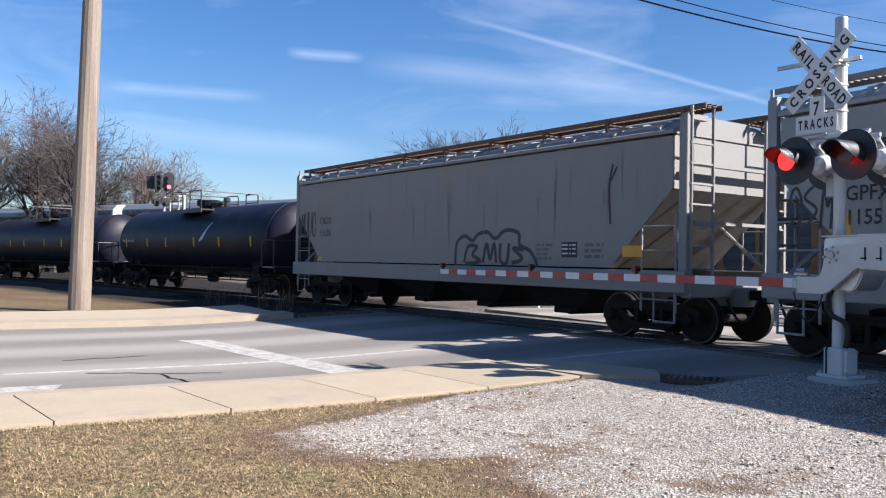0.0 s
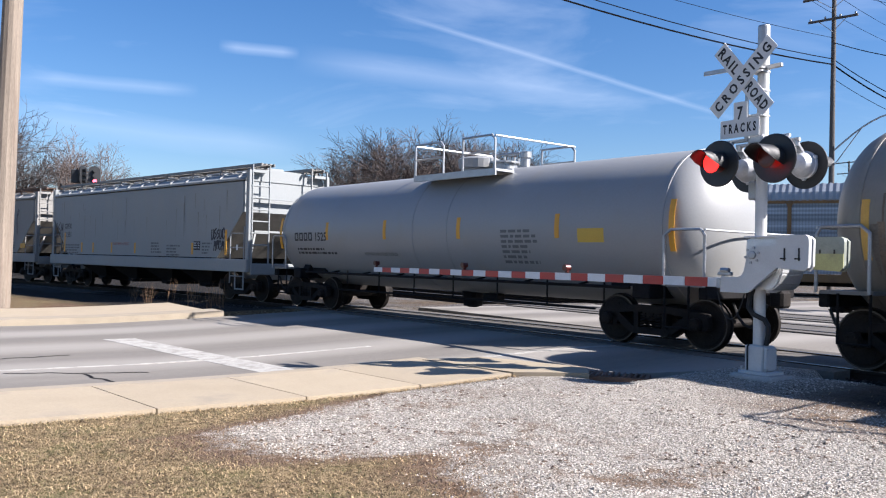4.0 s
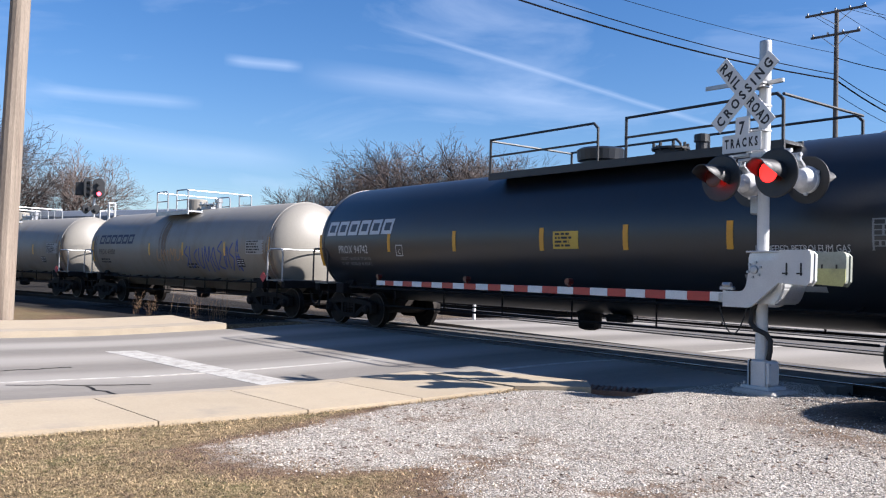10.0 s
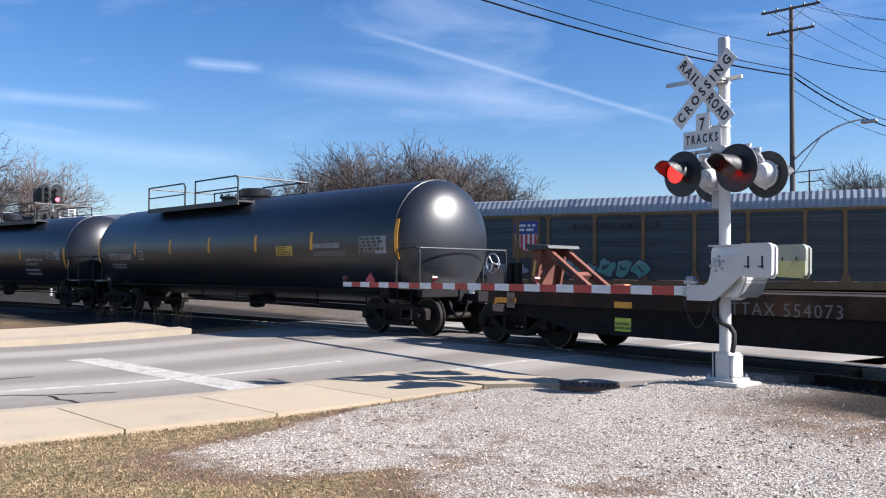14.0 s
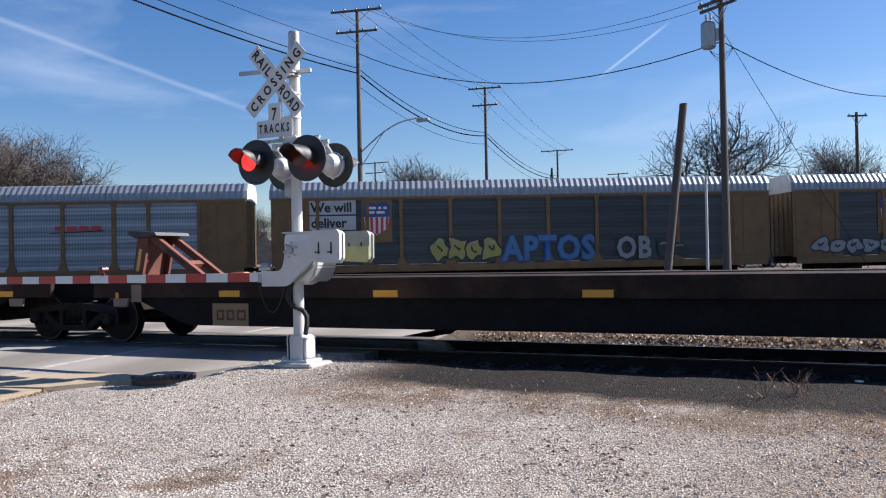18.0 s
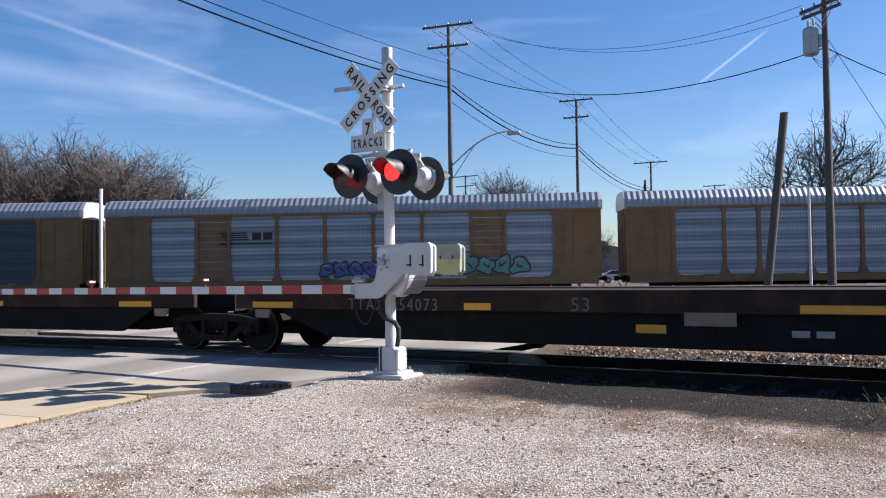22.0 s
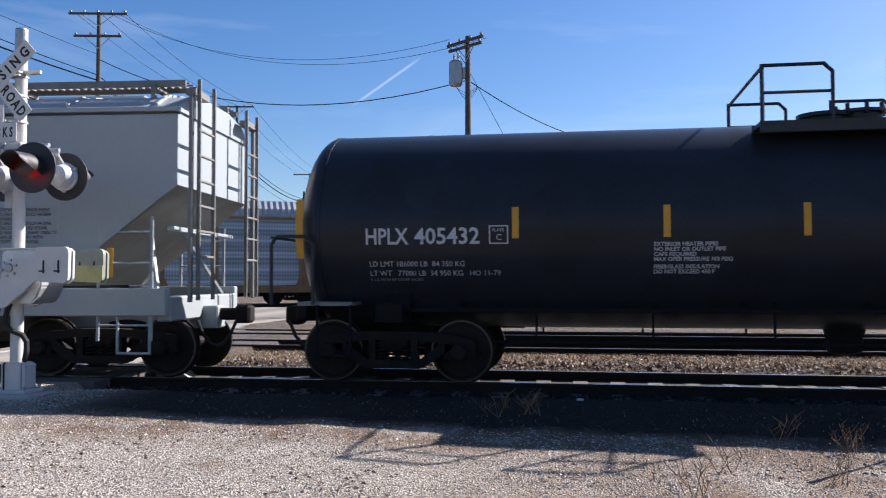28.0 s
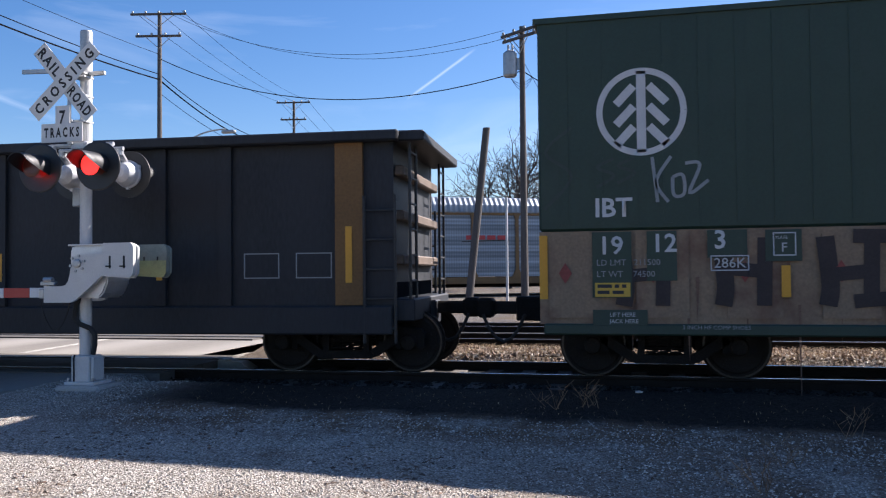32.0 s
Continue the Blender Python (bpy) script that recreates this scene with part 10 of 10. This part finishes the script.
def verge_point(rr):
    if rr.random() < 0.5:
        x, y = -8.6 + rr.gauss(0, 0.05), rr.uniform(-1, 7.0)
    else:
        x, y = rr.uniform(-5.5, 7.0), rr.uniform(7.4, 9.6)
        if rr.random() < 0.75:
            return None
    return x, y, ground_height(x, y)


blade_mesh("grass", "dry weeds along the pavement edge and the ballast", "straw", 9000, 9, verge_point, 0.008, 0.035, 0.003)


def stems(label, spots, h0, h1, seed):
    rr = random.Random(seed)
    for x, y in spots:
        ob = empty("dry_weed", label, "weed", "dry weeds", at=pose(x, y, ground_height(x, y)))
        bm = bm_new()
        for _ in range(rr.randint(5, 10)):
            h_ = rr.uniform(h0, h1)
            p = Vector((rr.uniform(-0.1, 0.1), rr.uniform(-0.1, 0.1), 0))
            q = p + Vector((rr.uniform(-0.15, 0.15), rr.uniform(-0.15, 0.15), h_))
            rod(bm, p, q, 0.004, 3, 0.002)
            for f in (0.5, 0.7, 0.9):
                b = p.lerp(q, f)
                rod(bm, b, b + Vector((rr.uniform(-0.1, 0.1), rr.uniform(-0.1, 0.1), 0.08)), 0.003, 3, 0.002)
        part("stem_clump", bm, "dry_weed", ob)


stems("tall dry brown weed stems", [(-0.9, 8.9), (-0.5, 9.1), (1.9, 8.3), (2.4, 8.0), (3.3, 7.6), (3.9, 7.3), (2.0, 7.0), (1.2, 7.2), (4.6, 8.1), (0.8, 6.4), (3.0, 6.2)], 0.08, 0.26, 4)
stems("dry weeds beside the far pavement", [(-22.4, 7.6), (-22.9, 7.4), (-23.4, 7.8), (-23.9, 7.2), (-24.5, 7.5), (-25.2, 7.0), (-26.0, 6.6), (-27.0, 6.4)], 0.3, 0.8, 6)
# orange marker stake
st_ = empty("marker_stake", "thin orange survey stake", "stake", at=pose(2.85, 8.05, ground_height(2.85, 8.05), 0, 3, 0))
bm = bm_new()
box(bm, (0, 0, 0.50), (0.035, 0.02, 1.05), 0.003)
part("shaft", bm, "stake_orange", st_)
box_bm = bm_new()
box(box_bm, (0, 0, 1.0), (0.06, 0.025, 0.10), 0.003)
part("tip", box_bm, "stake_orange", st_)
# white stones by the rail and a small pile of litter
for x, y, s in ((0.0, 9.9, 0.05), (3.3, 8.6, 0.09)):
    bm = bm_new()
    g = bmesh.ops.create_icosphere(bm, subdivisions=1, radius=s)
    for v in bm.verts:
        v.co *= random.uniform(0.7, 1.2)
        v.co.z *= 0.4
    tagged(part("pale_stone", bm, "stone_white", at=pose(x, y, ground_height(x, y) + s * 0.1)), "pale broken stone beside the track", "stone")
# parked cars far off, beyond the tracks
def parked_car(label, x, y, turn, material):
    ob = empty("parked_car", label, "car", "parked cars", at=pose(x, y, 0.2, 0, 0, turn))
    bm = bm_new()
    prism(bm, [(-2.2, 0.35), (2.2, 0.35), (2.25, 0.75), (1.3, 0.92), (0.75, 1.40), (-1.0, 1.42), (-1.75, 0.98), (-2.25, 0.9)], -0.85, 0.85)
    bmesh.ops.bevel(bm, geom=bm.edges[:], offset=0.06, segments=2, affect="EDGES")
    part("body", bm, material, ob)
    bm = bm_new()
    prism(bm, [(1.12, 0.95), (0.70, 1.34), (-0.95, 1.36), (-1.55, 1.0)], -0.87, 0.87)
    part("window", bm, "window_glass", ob)
    for sx in (-1.35, 1.35):
        for sy in (-0.85, 0.85):
            bm = bm_new()
            rod(bm, (sx, sy - 0.1, 0.32), (sx, sy + 0.1, 0.32), 0.32, 16)
            w = part("wheel", bm, "rubber", ob)
            bm = bm_new()
            rod(bm, (sx, sy - 0.105, 0.32), (sx, sy + 0.105, 0.32), 0.19, 12)
            part("rim", bm, "galvanised", w)


for az, r, mt in ((12.4, 78, "car_dark"), (12.9, 84, "car_white"), (20.5, 92, "car_white"), (6.0, 80, "car_dark")):
    parked_car("parked car beyond the far track", *polar(az, r), 25, mt)

# sleepers of the near track
sl_bm = bm_new()
box(sl_bm, (0, 0, 0), (0.23, 2.6, 0.16), 0.012)
first = part("sleeper", sl_bm, "tie_wood")
sleepers = empty("sleepers", "dark oily timber sleepers", "sleepers")
sleepers["kind"] = "structure"
first.parent = sleepers
k = 0
for i in range(-44, 120):
    s = i * 0.53
    x, y, th = on_track(s)
    if -22.0 < x < -6.5:
        continue
    o = first if k == 0 else reuse("sleeper", first, sleepers)
    o.matrix_basis = pose(x, y, RAIL_TOP - 0.207 + 0.006 * math.sin(i * 12.9), 0, 0, math.degrees(th) + math.sin(i * 7.1))
    k += 1

for o in SPARE.values():
    bpy.data.objects.remove(o)


# ---- what moves ----
def far_lag(t):
    """Metres by which the far train, slowing from 20 s to 23 s, falls behind its first speed."""
    u = min(max(t - 20, 0), 3)
    return 0.19 * u * u + 1.14 * min(max(t - 23, 0), 1) + 0.3 * max(t - 24, 0)


def motions():
    times = [float(i) for i in range(33)]
    for kind, car, where in MOVING:
        rows = []
        for t in times:
            if kind == "near":
                x, y, th = on_track(where + run(t))
                rows.append((t, pose(x, y, RAIL_TOP, 0, 0, math.degrees(th))))
            else:
                s = -11.3 + FV * (t - 20) - far_lag(t) + where * 28.22 + 13.6
                x, y = on_far(s)
                rows.append((t, pose(x, y, 0.30, 0, 0, FAR_TURN)))
        walk(car, rows)
    # the wheels roll on the rail
    steps = [i / 15 for i in range(481)]
    rolled = [math.degrees(-run(t) / 0.418) for t in steps]
    rows_at = {}
    for w, x in WHEELSETS:
        if x not in rows_at:
            rows_at[x] = [(t, pose(x, 0, 0.418, 0, a, 0)) for t, a in zip(steps, rolled)]
        walk(w, rows_at[x])
    # the two lenses that flash in turn
    half = 0.5405
    for lens, first_on in zip(FLASHERS, (0.6495, 0.6495 + half)):
        base = lens.matrix_basis.copy()

        def lit_at(t):
            return ((t - first_on) / (2 * half)) % 1.0 < 0.5

        rows = [(0.0, base @ pose(0, 0, 0, 0, 0, 0 if lit_at(0.0) else 180))]
        for k in range(-2, 64):
            e = first_on + half * k
            start = 180 if k % 2 == 0 else 0
            for f, a in enumerate((0, 89, 178, 180)):
                t = (round(e * 30) + f) / 30
                if 0.02 < t < 31.98:
                    rows.append((t, base @ pose(0, 0, 0, 0, 0, start + a)))
        rows.append((32.0, base @ pose(0, 0, 0, 0, 0, 0 if lit_at(31.97) else 180)))
        walk(lens, rows)


motions()
